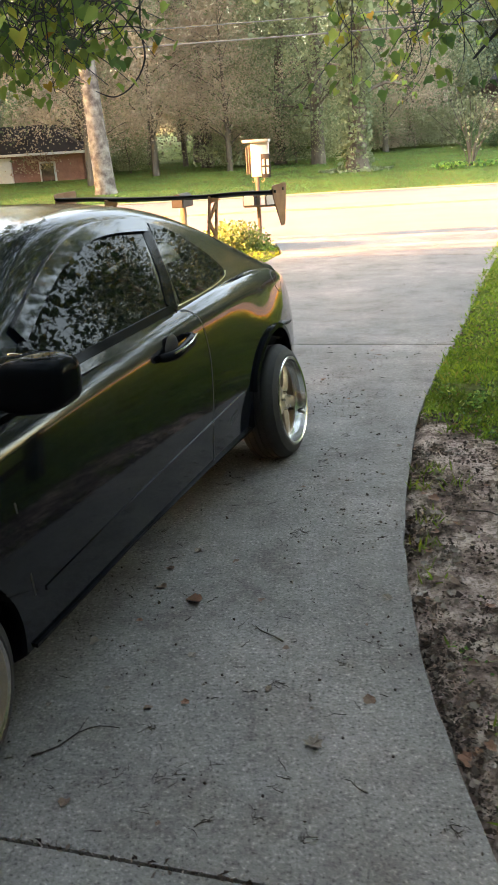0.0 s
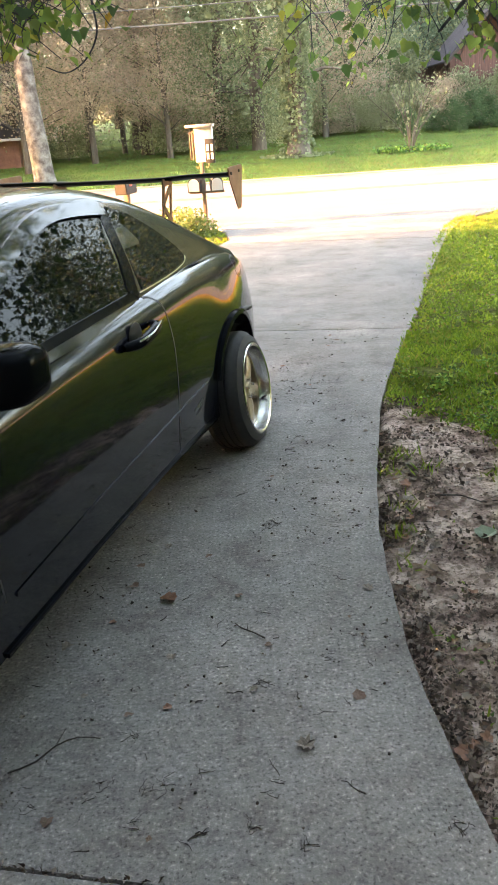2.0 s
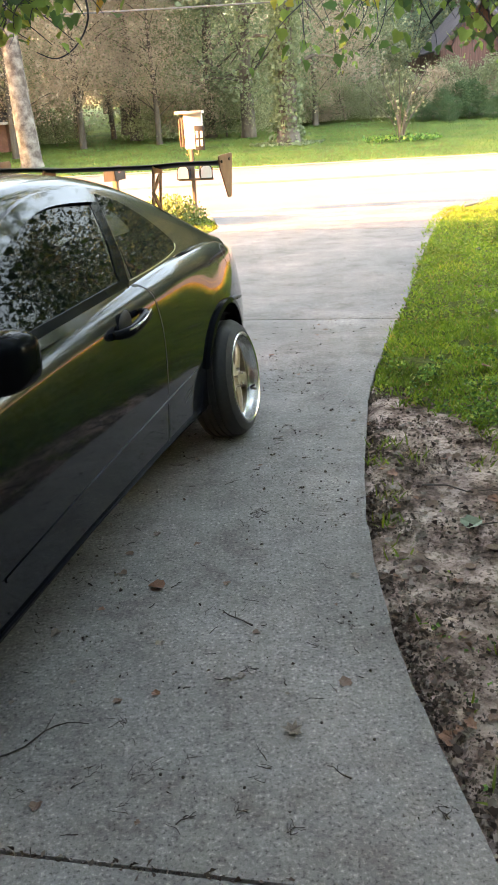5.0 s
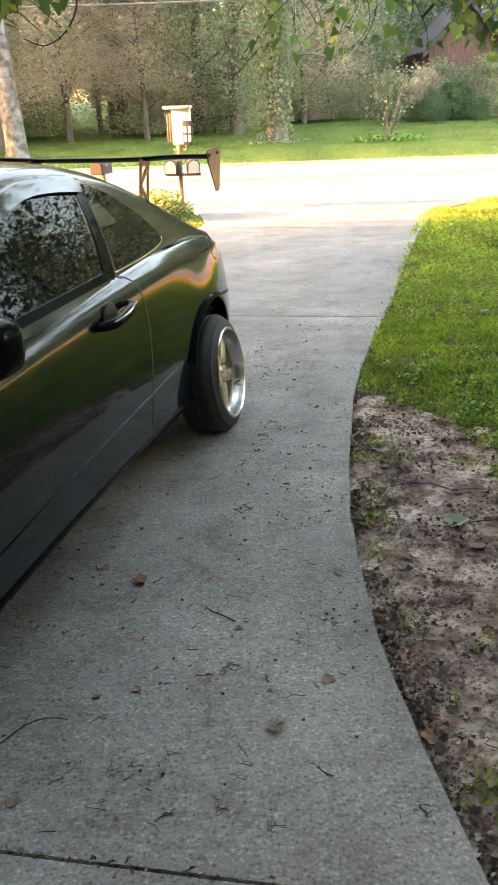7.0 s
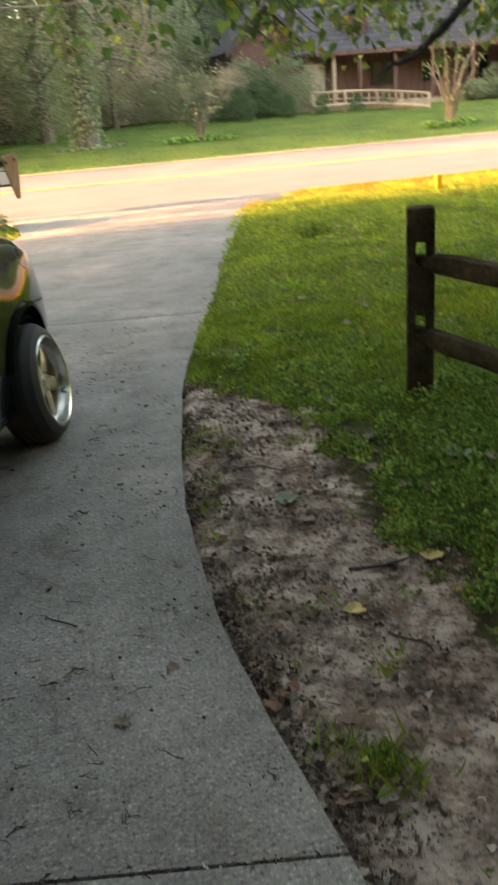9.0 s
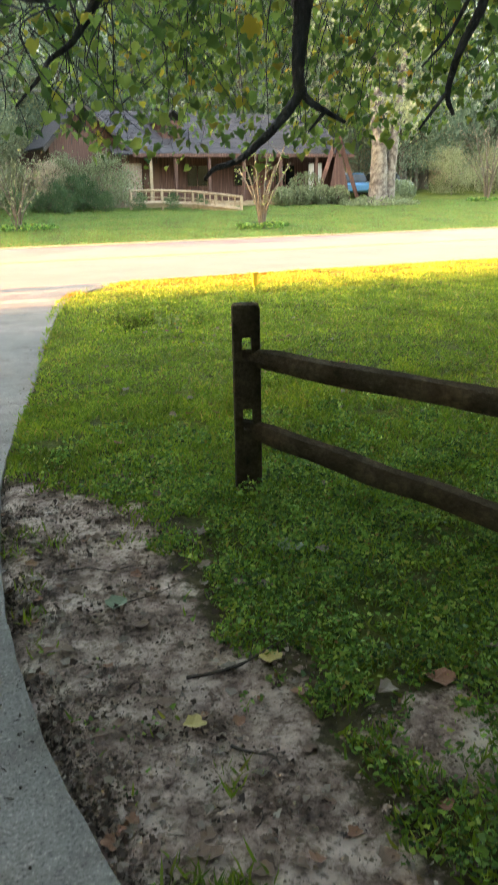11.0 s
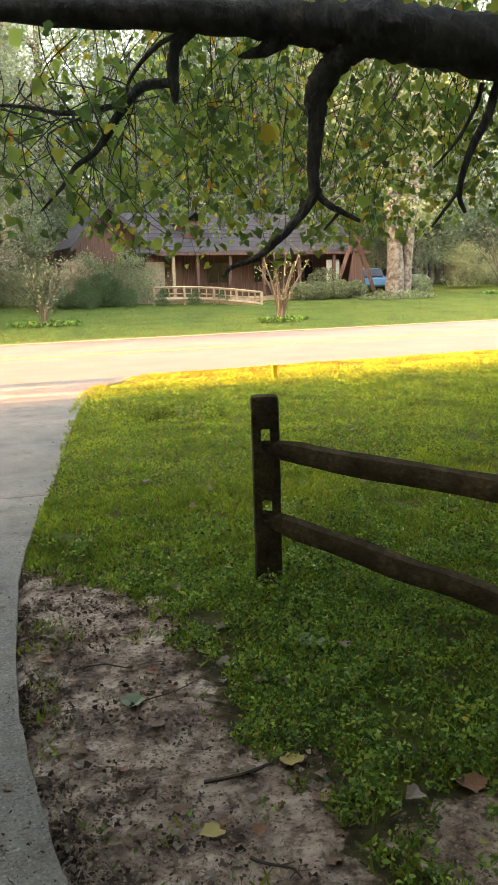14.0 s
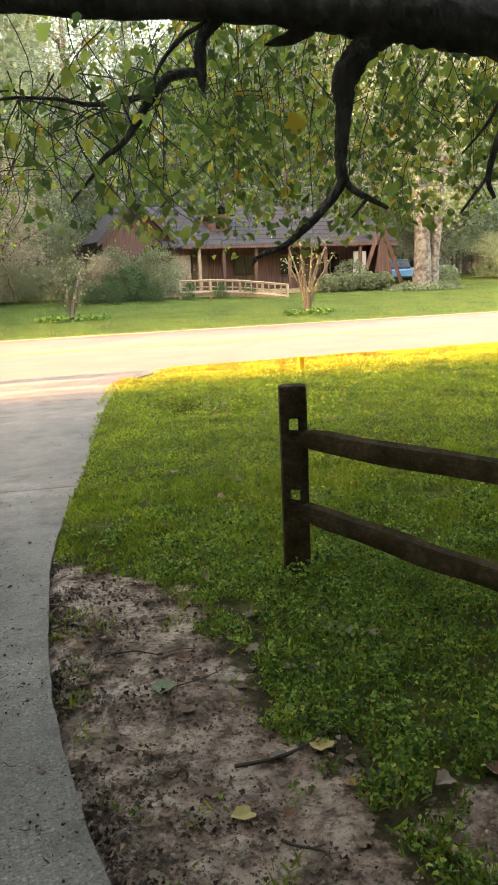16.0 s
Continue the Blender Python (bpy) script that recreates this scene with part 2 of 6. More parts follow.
litter_mat = leafy("leaf_litter", [(0.0, (0.042, 0.031, 0.026)), (0.45, (0.105, 0.078, 0.064)), (0.8, (0.21, 0.165, 0.135)), (1.0, (0.36, 0.31, 0.27))], 0.05, 0.8)


def leaf_colour(name, c):
    return surface(name, [(0.35, tuple(x * 0.6 for x in c)), (0.65, c)], 30, 0.75, bump_scale=80, bump_strength=0.4)


dead_brown = leaf_colour("dead_leaf_brown", (0.17, 0.105, 0.07))
dead_grey = leaf_colour("dead_leaf_grey", (0.235, 0.19, 0.155))
dead_rust = leaf_colour("dead_leaf_rust", (0.25, 0.12, 0.07))
dead_green = leaf_colour("fallen_leaf_grey_green", (0.27, 0.34, 0.24))
dead_yellow = leaf_colour("fallen_leaf_yellow", (0.46, 0.36, 0.13))

# car paint, glass, rubber, metals
paint, nt, b = material("black_green_car_paint")
nt.links.new(ramp(nt, noise_fac(nt, 2.5, 4), [(0.3, (0.0045, 0.0058, 0.0090)), (0.7, (0.0070, 0.0088, 0.0135))]), b.inputs["Base Color"])
nt.links.new(ramp(nt, noise_fac(nt, 14.0, 8, 0.8), [(0.4, (0.10, 0.10, 0.10)), (0.75, (0.24, 0.24, 0.24))]), b.inputs["Roughness"])
b.inputs["Coat Weight"].default_value = 0.68
b.inputs["Coat Roughness"].default_value = 0.05
b.inputs["Specular IOR Level"].default_value = 0.05
tint = plain("tinted_glass", (0.006, 0.008, 0.008), 0.03, 0.0, 0.0, 3.0, 0.0)
tint.node_tree.nodes["Principled BSDF"].inputs["Roughness"].default_value = 0.02
tint.node_tree.nodes["Principled BSDF"].inputs["Specular IOR Level"].default_value = 0.08
gloss_black = plain("gloss_black_plastic", (0.006, 0.007, 0.009), 0.03)
gloss_black.node_tree.nodes["Principled BSDF"].inputs["Specular IOR Level"].default_value = 0.03
matt_black = plain("matt_black_plastic", (0.018, 0.018, 0.018), 0.6)
rubber = surface("tyre_rubber", [(0.3, (0.014, 0.014, 0.014)), (0.7, (0.026, 0.025, 0.024))], 20, 0.75, bump_scale=90)
chrome = plain("chrome", (0.72, 0.72, 0.72), 0.1, 1.0)
lip_metal = surface("polished_rim_lip", [(0.3, (0.55, 0.54, 0.52)), (0.7, (0.74, 0.73, 0.70))], 18, 0.24, 1.0, 60, 0.05, 0.001)
gold = surface("champagne_gold_wheel_paint", [(0.3, (0.36, 0.28, 0.19)), (0.7, (0.50, 0.41, 0.29))], 14, 0.38, 0.35, 60, 0.06, 0.002)
bronze = surface("bronze_wing_metal", [(0.3, (0.17, 0.105, 0.075)), (0.7, (0.30, 0.20, 0.15))], 10, 0.4, 0.6, 50, 0.1, 0.002)
lamp_red = plain("red_tail_lens", (0.20, 0.01, 0.01), 0.1, coat=1.0)
lamp_clear = plain("clear_lamp_lens", (0.45, 0.45, 0.45), 0.08, coat=1.0)
weathered = surface("weathered_fence_wood", [(0.3, (0.032, 0.026, 0.018)), (0.5, (0.068, 0.054, 0.036)), (0.72, (0.14, 0.112, 0.075))], 5.0, 0.95, bump_scale=32, bump_strength=1.0, bump_depth=0.012, stretch=(1.6, 1, 1.6), fine=0.6)
weathered.node_tree.nodes["Principled BSDF"].inputs["Specular IOR Level"].default_value = 0.15

# ---- ground, driveway and road ----
ROAD_NEAR, ROAD_FAR = 14.3, 24.4
EDGE_Y = [-6, -2, 0, 1.1, 1.7, 2.3, 2.7, 3.12, 3.6, 4.2, 4.64, 5.63, 6.84, 8.14, 9.76, 11.1, 12.41, 13.44, 14.3]
EDGE_X = [1.2, 0.85, 0.62, 0.54, 0.45, 0.43, 0.45, 0.48, 0.55, 0.65, 0.72, 0.98, 1.33, 1.65, 2.06, 2.41, 2.85, 3.46, 4.7]


def drive_right(y):
    return float(np.mean(np.interp([y - 0.3, y - 0.15, y, y + 0.15, y + 0.3], EDGE_Y, EDGE_X)))


def drive_left(y):
    return float(np.interp(y, [-6, 4, 12, 13.4, 14.3], [-4.9, -2.3, -0.35, -0.5, -1.6]))


def ground_z(x, y):
    z = 0.04 * max(0.0, min(y, 90) - ROAD_FAR)
    if y < ROAD_NEAR - 0.2:
        z += -0.22 * math.exp(-((x - 3.3) / 0.75) ** 2 - ((y - 9.6) / 0.55) ** 2)
        inside = min(x - drive_left(y), drive_right(y) - x)
        if inside > -0.06:
            z -= 0.05 * min(1.0, (inside + 0.06) / 0.06)
        else:
            z += 0.02 * noise.noise((x * 1.7, y * 1.7, 0.3)) + 0.016 * noise.noise((x * 6, y * 6, 2))
    elif y <= ROAD_FAR:
        z -= 0.03
    return z - 0.012


def soil(x, y):
    """1 on bare earth beside the driveway, 0 on turf."""
    if x < drive_left(y) - 0.05:
        return 0.0
    right = float(np.interp(y, [0.0, 1.2, 1.55, 1.9, 2.2, 2.4, 3.1, 3.7, 4.3], [1.3, 1.12, 1.13, 1.20, 1.20, 1.10, 1.18, 1.30, 0.85]))
    d = min(right - x, 4.35 - y)
    if ((x - 3.3) / 0.6) ** 2 + ((y - 9.5) / 0.42) ** 2 < 1:
        return 0.2
    for px, py, rx, ry in ((1.56, 1.50, 0.20, 0.20), (1.95, 1.25, 0.25, 0.2)):      # worn spots in the weeds
        d = max(d, 0.25 * (1 - math.hypot((x - px) / rx, (y - py) / ry)))
    e = x - drive_right(y)
    if 0 <= e < 0.06 and y < 11:
        d = max(d, 0.03)
    return max(0.0, min(1.0, 0.5 + d / 0.5))


gx = np.concatenate([[-600, -300, -150, -80, -50, -35, -25, -18, -13, -9, -6.5, -5], np.arange(-4, 7, 0.07), [7.4, 8, 9, 10.5, 12.5, 15, 18, 22, 27, 33, 40, 50, 65, 90, 150, 300, 600]])
gy = np.concatenate([[-600, -200, -80, -40, -20, -10, -6, -4], np.arange(-2, 14.3, 0.07), [14.3, 24.4, 24.6, 26, 28, 31, 34, 38, 42, 47, 53, 60, 75, 90, 150, 300, 600]])
verts = [(x, y, ground_z(x, y)) for y in gy for x in gx]
me = grid_mesh("ground", verts, len(gy), len(gx))
soils = me.attributes.new("soil", "FLOAT", "POINT")
soils.data.foreach_set("value", np.array([soil(v[0], v[1]) for v in verts], dtype=np.float32))
ground = part("ground", me, earth)
tagged(ground, "lawn of low weeds with a bare sandy patch beside the driveway", "lawn", kind="structure")

driveway = thing("driveway", pose(0, 0, 0), "grey concrete driveway slabs with open joints and leaf litter", "driveway", kind="structure")


def slab(y0, y1, lean0=0.0, lean1=0.0):
    """A slab whose two joints may run aslant."""
    bm = bmesh.new()
    n = max(3, int((y1 - y0) / 0.12))
    ys = [y0 + (y1 - y0) * i / n for i in range(n + 1)]
    ring = []
    for y in ys:
        t = (y - y0) / (y1 - y0)
        x = drive_right(y) + 0.012 * noise.noise((y * 6, 1, 4))
        ring.append((x, y + x * (lean0 * (1 - t) + lean1 * t)))
    for y in reversed(ys):
        t = (y - y0) / (y1 - y0)
        x = drive_left(y)
        ring.append((x, y + x * (lean0 * (1 - t) + lean1 * t)))
    f = bm.faces.new([bm.verts.new((x, y, 0.0)) for x, y in ring])
    r = bmesh.ops.extrude_face_region(bm, geom=[f])
    for v in r["geom"]:
        if isinstance(v, bmesh.types.BMVert):
            v.co.z = -0.1
    top = [e for e in bm.edges if all(abs(v.co.z) < 1e-6 for v in e.verts)]
    bmesh.ops.bevel(bm, geom=top, offset=0.005, segments=2, affect="EDGES", profile=0.5)
    part("slab", bm, concrete, driveway)


for y0, y1, lean0, lean1 in ((-6, -2.4, 0, -0.19), (-2.385, 1.115, -0.19, -0.19), (1.123, 6.37, -0.19, -0.17), (6.385, 11.57, -0.17, -0.24), (11.6, 14.3, -0.24, 0)):
    slab(y0, y1, lean0, lean1)

bm = bmesh.new()
box(bm, (-300, ROAD_NEAR, -0.2), (300, ROAD_FAR, 0.0))
road = part("road", bm, asphalt)
tagged(road, "sunlit worn asphalt road with a yellow centre line", "road", kind="structure")
for y in (19.3, 19.55):
    line = boxed("road_line", (-300, y, 0.0), (300, y + 0.11, 0.004), road_paint, road, 0.0)
bm = bmesh.new()
box(bm, (-300, ROAD_FAR, -0.1), (300, ROAD_FAR + 0.55, 0.012))
sandy = surface("sandy_road_shoulder", [(0.35, (0.20, 0.16, 0.09)), (0.65, (0.36, 0.29, 0.17))], 1.5, 0.95, bump_scale=25, bump_strength=0.6, bump_depth=0.02)
tagged(part("road_shoulder", bm, sandy), "sandy verge along the far edge of the road", "verge", kind="structure")

# ---- the coupe ----
CAR = pose(-1.64, 1.595, 0, 0, 0, -15.37)   # local: x to the driver's side, y to the tail, z up
coupe = thing("coupe", CAR, "lowered glossy black coupe with a tall wing parked on concrete", "car")

ST = np.array([
    # y, half width, sill, shoulder, deck
    (-0.86, 0.60, 0.30, 0.58, 0.60), (-0.80, 0.70, 0.24, 0.63, 0.66), (-0.65, 0.78, 0.20, 0.70, 0.74), (-0.35, 0.83, 0.19, 0.79, 0.84),
    (0.0, 0.845, 0.19, 0.86, 0.92), (0.35, 0.845, 0.222, 0.905, 0.97), (1.0, 0.84, 0.235, 0.94, 0.98), (1.7, 0.84, 0.235, 0.965, 1.0),
    (2.2, 0.85, 0.235, 0.985, 1.02), (2.62, 0.858, 0.21, 0.985, 1.02), (2.85, 0.85, 0.22, 0.97, 1.005), (3.05, 0.835, 0.23, 0.945, 0.985), (3.25, 0.795, 0.26, 0.90, 0.955),
    (3.38, 0.75, 0.29, 0.84, 0.90), (3.45, 0.69, 0.33, 0.76, 0.79), (3.48, 0.58, 0.40, 0.66, 0.66)])


def at(y):
    return [float(np.interp(y, ST[:, 0], ST[:, k])) for k in range(1, 5)]


def smooth_at(y):
    rows = np.array([at(min(max(y + d, -0.86), 3.48)) for d in (-0.09, -0.045, 0, 0.045, 0.09)])
    edge = min(abs(y + 0.86), abs(3.48 - y))
    k = min(1.0, edge / 0.12)
    return rows[2] * (1 - k) + rows.mean(0) * k


LEAN_DZ = [0.0, 0.025, 0.05, 0.075, 0.10, 0.13, 0.18, 0.26, 0.36, 0.46, 0.62, 0.80]
LEAN = [52, 44, 27, 13.0, 9.8, 8.5, 7.0, 5.0, 2.4, 0.0, -2.0, -4.0]      # degrees that the flank leans in, by depth under the shoulder
fine_dz = np.linspace(0, 0.80, 321)
tuck = np.cumsum(np.tan(np.radians(np.interp(fine_dz, LEAN_DZ, LEAN)))) * 0.0025
TUCK = tuck.max() - tuck
STEPS_DZ = [0.72, 0.60, 0.50, 0.42, 0.36, 0.31, 0.27, 0.235, 0.205, 0.18, 0.155, 0.135, 0.115, 0.10, 0.086, 0.073, 0.061, 0.05, 0.04, 0.03, 0.02, 0.01, 0.0]


def flank(y, w, zs, zb):
    """Points up the side: nearly upright, then rolling in to the shoulder, with a swell over the rear wheel."""
    k = (zb - zs - 0.03) / 0.72
    tail = 1.0 + 1.6 * max(0.0, y - 2.9) ** 1.3
    pts = []
    for dz in STEPS_DZ:
        z = zb - dz * k
        low = min(1.0, max(0.0, (0.95 - z) / 0.28))
        swell = 0.019 * math.exp(-((y - 2.65) / 0.27) ** 2) * low * low * (3 - 2 * low)
        pts.append((w * 1.003 - float(np.interp(dz, fine_dz, TUCK)) * tail * w / 0.845 + swell, z))
    return pts


def section(y):
    w, zs, zb, zd = smooth_at(y)
    side = flank(y, w, zs, zb)
    top = side[-1][0]
    return [(0.0, zs + 0.03), (w * 0.80, zs + 0.03), (w * 0.94, zs)] + side + [(top - 0.02, zb + 0.10 * (zd - zb)), (top - 0.07, zb + (zd - zb) * 0.34), (w * 0.55, zb + (zd - zb) * 0.78), (w * 0.25, zd), (0.0, zd)]


def side_x(y, z):
    """How far the flank reaches at that height."""
    s = section(y)[2:-5]
    return float(np.interp(z, [p[1] for p in s], [p[0] for p in s]))


def loft(sections, ys):
    bm = bmesh.new()
    rings = []
    for y, s in zip(ys, sections):
        ring = [bm.verts.new((x, y, z)) for x, z in s] + [bm.verts.new((-x, y, z)) for x, z in s[-2:0:-1]]
        rings.append(ring)
    n = len(rings[0])
    for p, q in zip(rings, rings[1:]):
        for k in range(n):
            bm.faces.new((p[k], p[(k + 1) % n], q[(k + 1) % n], q[k]))
    bm.faces.new(rings[0][::-1])
    bm.faces.new(rings[-1])
    return bm


ys = np.linspace(-0.86, 3.48, 130)
bm = loft([section(y) for y in ys], ys)
bmesh.ops.recalc_face_normals(bm, faces=bm.faces)
shell = bpy.data.meshes.new("shell")
bm.to_mesh(shell)
bm.free()
shell_ob = new("shell", shell)
cutters = []
for y, z, r in ((0.0, 0.30, 0.325), (2.65, 0.355, 0.335)):
    for side in (1, -1):
        bm = bmesh.new()
        bmesh.ops.create_cone(bm, cap_ends=True, segments=56, radius1=r, radius2=r, depth=0.5, matrix=pose(side * 0.82, y, z, 0, 90, 0))
        cm = bpy.data.meshes.new("arch_cut")
        bm.to_mesh(cm)
        bm.free()
        c = new("arch_cut", cm)
        cutters.append(c)
        mod = shell_ob.modifiers.new("arch", "BOOLEAN")
        mod.object, mod.operation, mod.solver = c, "DIFFERENCE", "EXACT"
bpy.context.view_layer.update()
body_mesh = bpy.data.meshes.new_from_object(shell_ob.evaluated_get(bpy.context.evaluated_depsgraph_get()))
for o in (shell_ob, *cutters):
    bpy.data.objects.remove(o)
body = part("body", body_mesh, paint, coupe)

# cabin
ROOF = [(0.22, 0.97), (0.45, 1.105), (0.75, 1.262), (1.0, 1.36), (1.25, 1.408), (1.55, 1.42), (1.85, 1.402), (2.15, 1.338), (2.45, 1.232), (2.75, 1.095), (3.0, 0.98)]


def roof_z(y):
    v = [float(np.interp(min(max(y + d, 0.22), 3.0), [p[0] for p in ROOF], [p[1] for p in ROOF])) for d in (-0.1, -0.05, 0, 0.05, 0.1)]
    return sum(v) / 5


def cabin_x(z):
    return 0.765 - 0.56 * (z - 0.95) - 0.35 * max(0.0, z - 1.15) ** 2


def cabin_section(y):
    zr = roof_z(y)
    lo = 0.93
    e = max(lo + 0.01, zr - 0.055)
    zs = [lo + (e - lo) * k / 5 for k in range(6)]
    pts = [(0.0, lo - 0.05), (0.6, lo - 0.05)] + [(cabin_x(z), z) for z in zs]
    x = cabin_x(e)
    return pts + [(x - 0.02, e + (zr - e) * 0.42), (x - 0.06, e + (zr - e) * 0.75), (x - 0.15, zr - 0.004), (x * 0.5, zr + 0.006), (0.0, zr + 0.008)]


ys = np.linspace(0.22, 3.0, 64)
part("cabin", loft([cabin_section(y) for y in ys], ys), paint, coupe)


def flat_panel(name, pts, off, depth, mat, parent, side=1, label=""):
    """A panel that lies on the cabin's flank, from (y, z) points."""
    bm = bmesh.new()
    f = bm.faces.new([bm.verts.new((side * (cabin_x(z) + off), y, z)) for y, z in pts])
    r = bmesh.ops.extrude_face_region(bm, geom=[f])
    for v in r["geom"]:
        if isinstance(v, bmesh.types.BMVert):
            v.co.x -= side * depth
    return part(name, bm, mat, parent, label)


def round_path(pts, n=5):
    out = bend([(p[0], p[1], 0) for p in pts], n)
    return [(p.x, p.y) for p in out]


def ribbon(name, pts, width, lift, mat, parent, side=1, label="", on_cabin=True):
    """A strip that follows (y, z) points along the flank."""
    bm = bmesh.new()
    prev = None
    for i, (y, z) in enumerate(pts):
        a, c = pts[max(i - 1, 0)], pts[min(i + 1, len(pts) - 1)]
        d = Vector((c[0] - a[0], c[1] - a[1])).normalized()
        nrm = Vector((-d.y, d.x)) * width / 2
        ring = []
        for s, h in ((-1, 0.0), (-1, lift), (1, lift), (1, 0.0)):
            yy, zz = y + nrm.x * s, z + nrm.y * s
            x = (cabin_x(zz) if on_cabin else side_x(yy, zz)) + h - 0.002
            ring.append(bm.verts.new((side * x, yy, zz)))
        if prev:
            for k in range(4):
                bm.faces.new((prev[k], prev[(k + 1) % 4], ring[(k + 1) % 4], ring[k]))
        else:
            bm.faces.new(ring)
        prev = ring
    bm.faces.new(prev[::-1])
    return part(name, bm, mat, parent, label)


win_top = round_path([(0.62, 1.035), (0.80, 1.125), (1.0, 1.20), (1.2, 1.262), (1.42, 1.30), (1.62, 1.302), (1.83, 1.285)])
for side in (1, -1):
    flat_panel("side_window", [(0.56, 0.985), (1.0, 0.99), (1.66, 1.0)] + win_top[::-1], 0.004, 0.02, tint, coupe, side, "dark tinted side window")
    flat_panel("quarter_window", [(1.80, 0.992), (2.10, 0.997), (2.25, 1.006)] + round_path([(2.35, 1.02), (2.375, 1.035), (2.355, 1.075), (2.26, 1.155), (2.12, 1.24), (2.02, 1.283), (1.935, 1.307)], 4), 0.004, 0.02, tint, coupe, side, "dark tinted quarter window")
    ribbon("pillar_trim", [(1.705, 0.990), (1.79, 1.10), (1.885, 1.30)], 0.070, 0.007, gloss_black, coupe, side)
    ribbon("rain_visor", round_path([(0.72, 1.105), (1.0, 1.222), (1.2, 1.285), (1.42, 1.325), (1.62, 1.328), (1.87, 1.308)], 6), 0.05, 0.022, paint, coupe, side, "smoked plastic rain visor above the door glass")
    ribbon("belt_trim", [(0.5, 0.965), (1.0, 0.978), (1.70, 0.988)], 0.028, 0.012, gloss_black, coupe, side)
    ribbon("window_seal", round_path([(1.76, 0.985), (2.0, 0.988), (2.2, 0.996), (2.34, 1.011), (2.388, 1.032)], 4), 0.005, 0.006, chrome, coupe, side, "thin bright seal under the quarter glass")
    ribbon("door_gap", round_path([(1.755, 0.965), (1.80, 0.955), (1.845, 0.90), (1.862, 0.76), (1.842, 0.60), (1.815, 0.42), (1.80, 0.25)], 4), 0.008, 0.0035, matt_black, coupe, side, on_cabin=False)
    ribbon("door_gap", [(0.40, 0.90), (0.385, 0.7), (0.39, 0.45), (0.42, 0.25)], 0.008, 0.0035, matt_black, coupe, side, on_cabin=False)
    ribbon("body_crease", [(0.45, 0.40), (1.0, 0.425), (1.7, 0.45), (2.2, 0.475)], 0.014, 0.006, paint, coupe, side, on_cabin=False)
    ribbon("side_skirt", [(0.36, 0.256), (1.0, 0.262), (1.7, 0.264), (2.27, 0.268)], 0.014, 0.014, gloss_black, coupe, side, "side skirt lip with a scuffed bright edge", on_cabin=False)
    ribbon("fuel_door_gap", round_path([(2.86, 0.86), (2.84, 0.93), (2.92, 0.945), (2.98, 0.93), (2.98, 0.86), (2.92, 0.835), (2.86, 0.86)], 3), 0.006, 0.003, matt_black, coupe, side, on_cabin=False) if side == 1 else None
    ribbon("arch_flare", [(2.65 + 0.345 * math.cos(a), 0.355 + 0.345 * math.sin(a)) for a in np.linspace(radians(12), radians(165), 30)], 0.026, 0.020, gloss_black, coupe, side, "rolled black arch lip over the rear wheel", on_cabin=False)
    # door handle: dark cup, chrome-edged pull
    bm = bmesh.new()
    bmesh.ops.create_uvsphere(bm, u_segments=20, v_segments=10, radius=1, matrix=pose(side * side_x(1.53, 0.86), 1.525, 0.862) @ Matrix.Diagonal((0.008, 0.062, 0.058, 1)))
    cup = part("handle_cup", bm, matt_black, coupe)
    bm = bmesh.new()
    tube(bm, bend([(side * (side_x(1.4, 0.855) + 0.006), 1.40, 0.853), (side * 0.862, 1.46, 0.858), (side * 0.866, 1.55, 0.868), (side * 0.858, 1.64, 0.880), (side * (side_x(1.66, 0.883) + 0.004), 1.67, 0.884)], 4), [0.014, 0.018, 0.02, 0.021, 0.021, 0.021, 0.021, 0.021, 0.021, 0.021, 0.021, 0.021, 0.02, 0.018, 0.016, 0.014, 0.010], 10)
    part("door_handle", bm, gloss_black, coupe, "black door handle with a bright edge")
    bm = bmesh.new()
    tube(bm, bend([(side * 0.872, 1.43, 0.870), (side * 0.886, 1.54, 0.880), (side * 0.872, 1.655, 0.895)], 5), [0.004] * 11, 6)
    part("handle_edge", bm, chrome, coupe)

# lower flank decal: two slanting rows of bars that cannot be read
decal = plain("pale_decal", (0.05, 0.052, 0.05), 0.9)
for row, (y0, y1, z0) in enumerate(((2.0, 2.11, 0.40), (2.02, 2.09, 0.375))):
    ribbon("decal_bar", [(y0, z0), ((y0 + y1) / 2, z0 + 0.012), (y1, z0 + 0.024)], 0.011, 0.0025, decal, coupe, 1, "small pale decal, too small to read", on_cabin=False)


def deck_panel(name, y0, y1, half0, half1, lift, mat):
    bm = bmesh.new()
    rows = []
    for i in range(9):
        y = y0 + (y1 - y0) * i / 8
        h = half0 + (half1 - half0) * i / 8
        rows.append([bm.verts.new((h * k / 4, y, roof_z(y) + lift + 0.010 - 0.02 * (k / 4) ** 4)) for k in range(-4, 5)])
    for p, q in zip(rows, rows[1:]):
        for k in range(8):
            bm.faces.new((p[k], p[k + 1], q[k + 1], q[k]))
    r = bmesh.ops.extrude_face_region(bm, geom=list(bm.faces))
    for v in r["geom"]:
        if isinstance(v, bmesh.types.BMVert):
            v.co.z -= 0.01
    part(name, bm, mat, coupe)


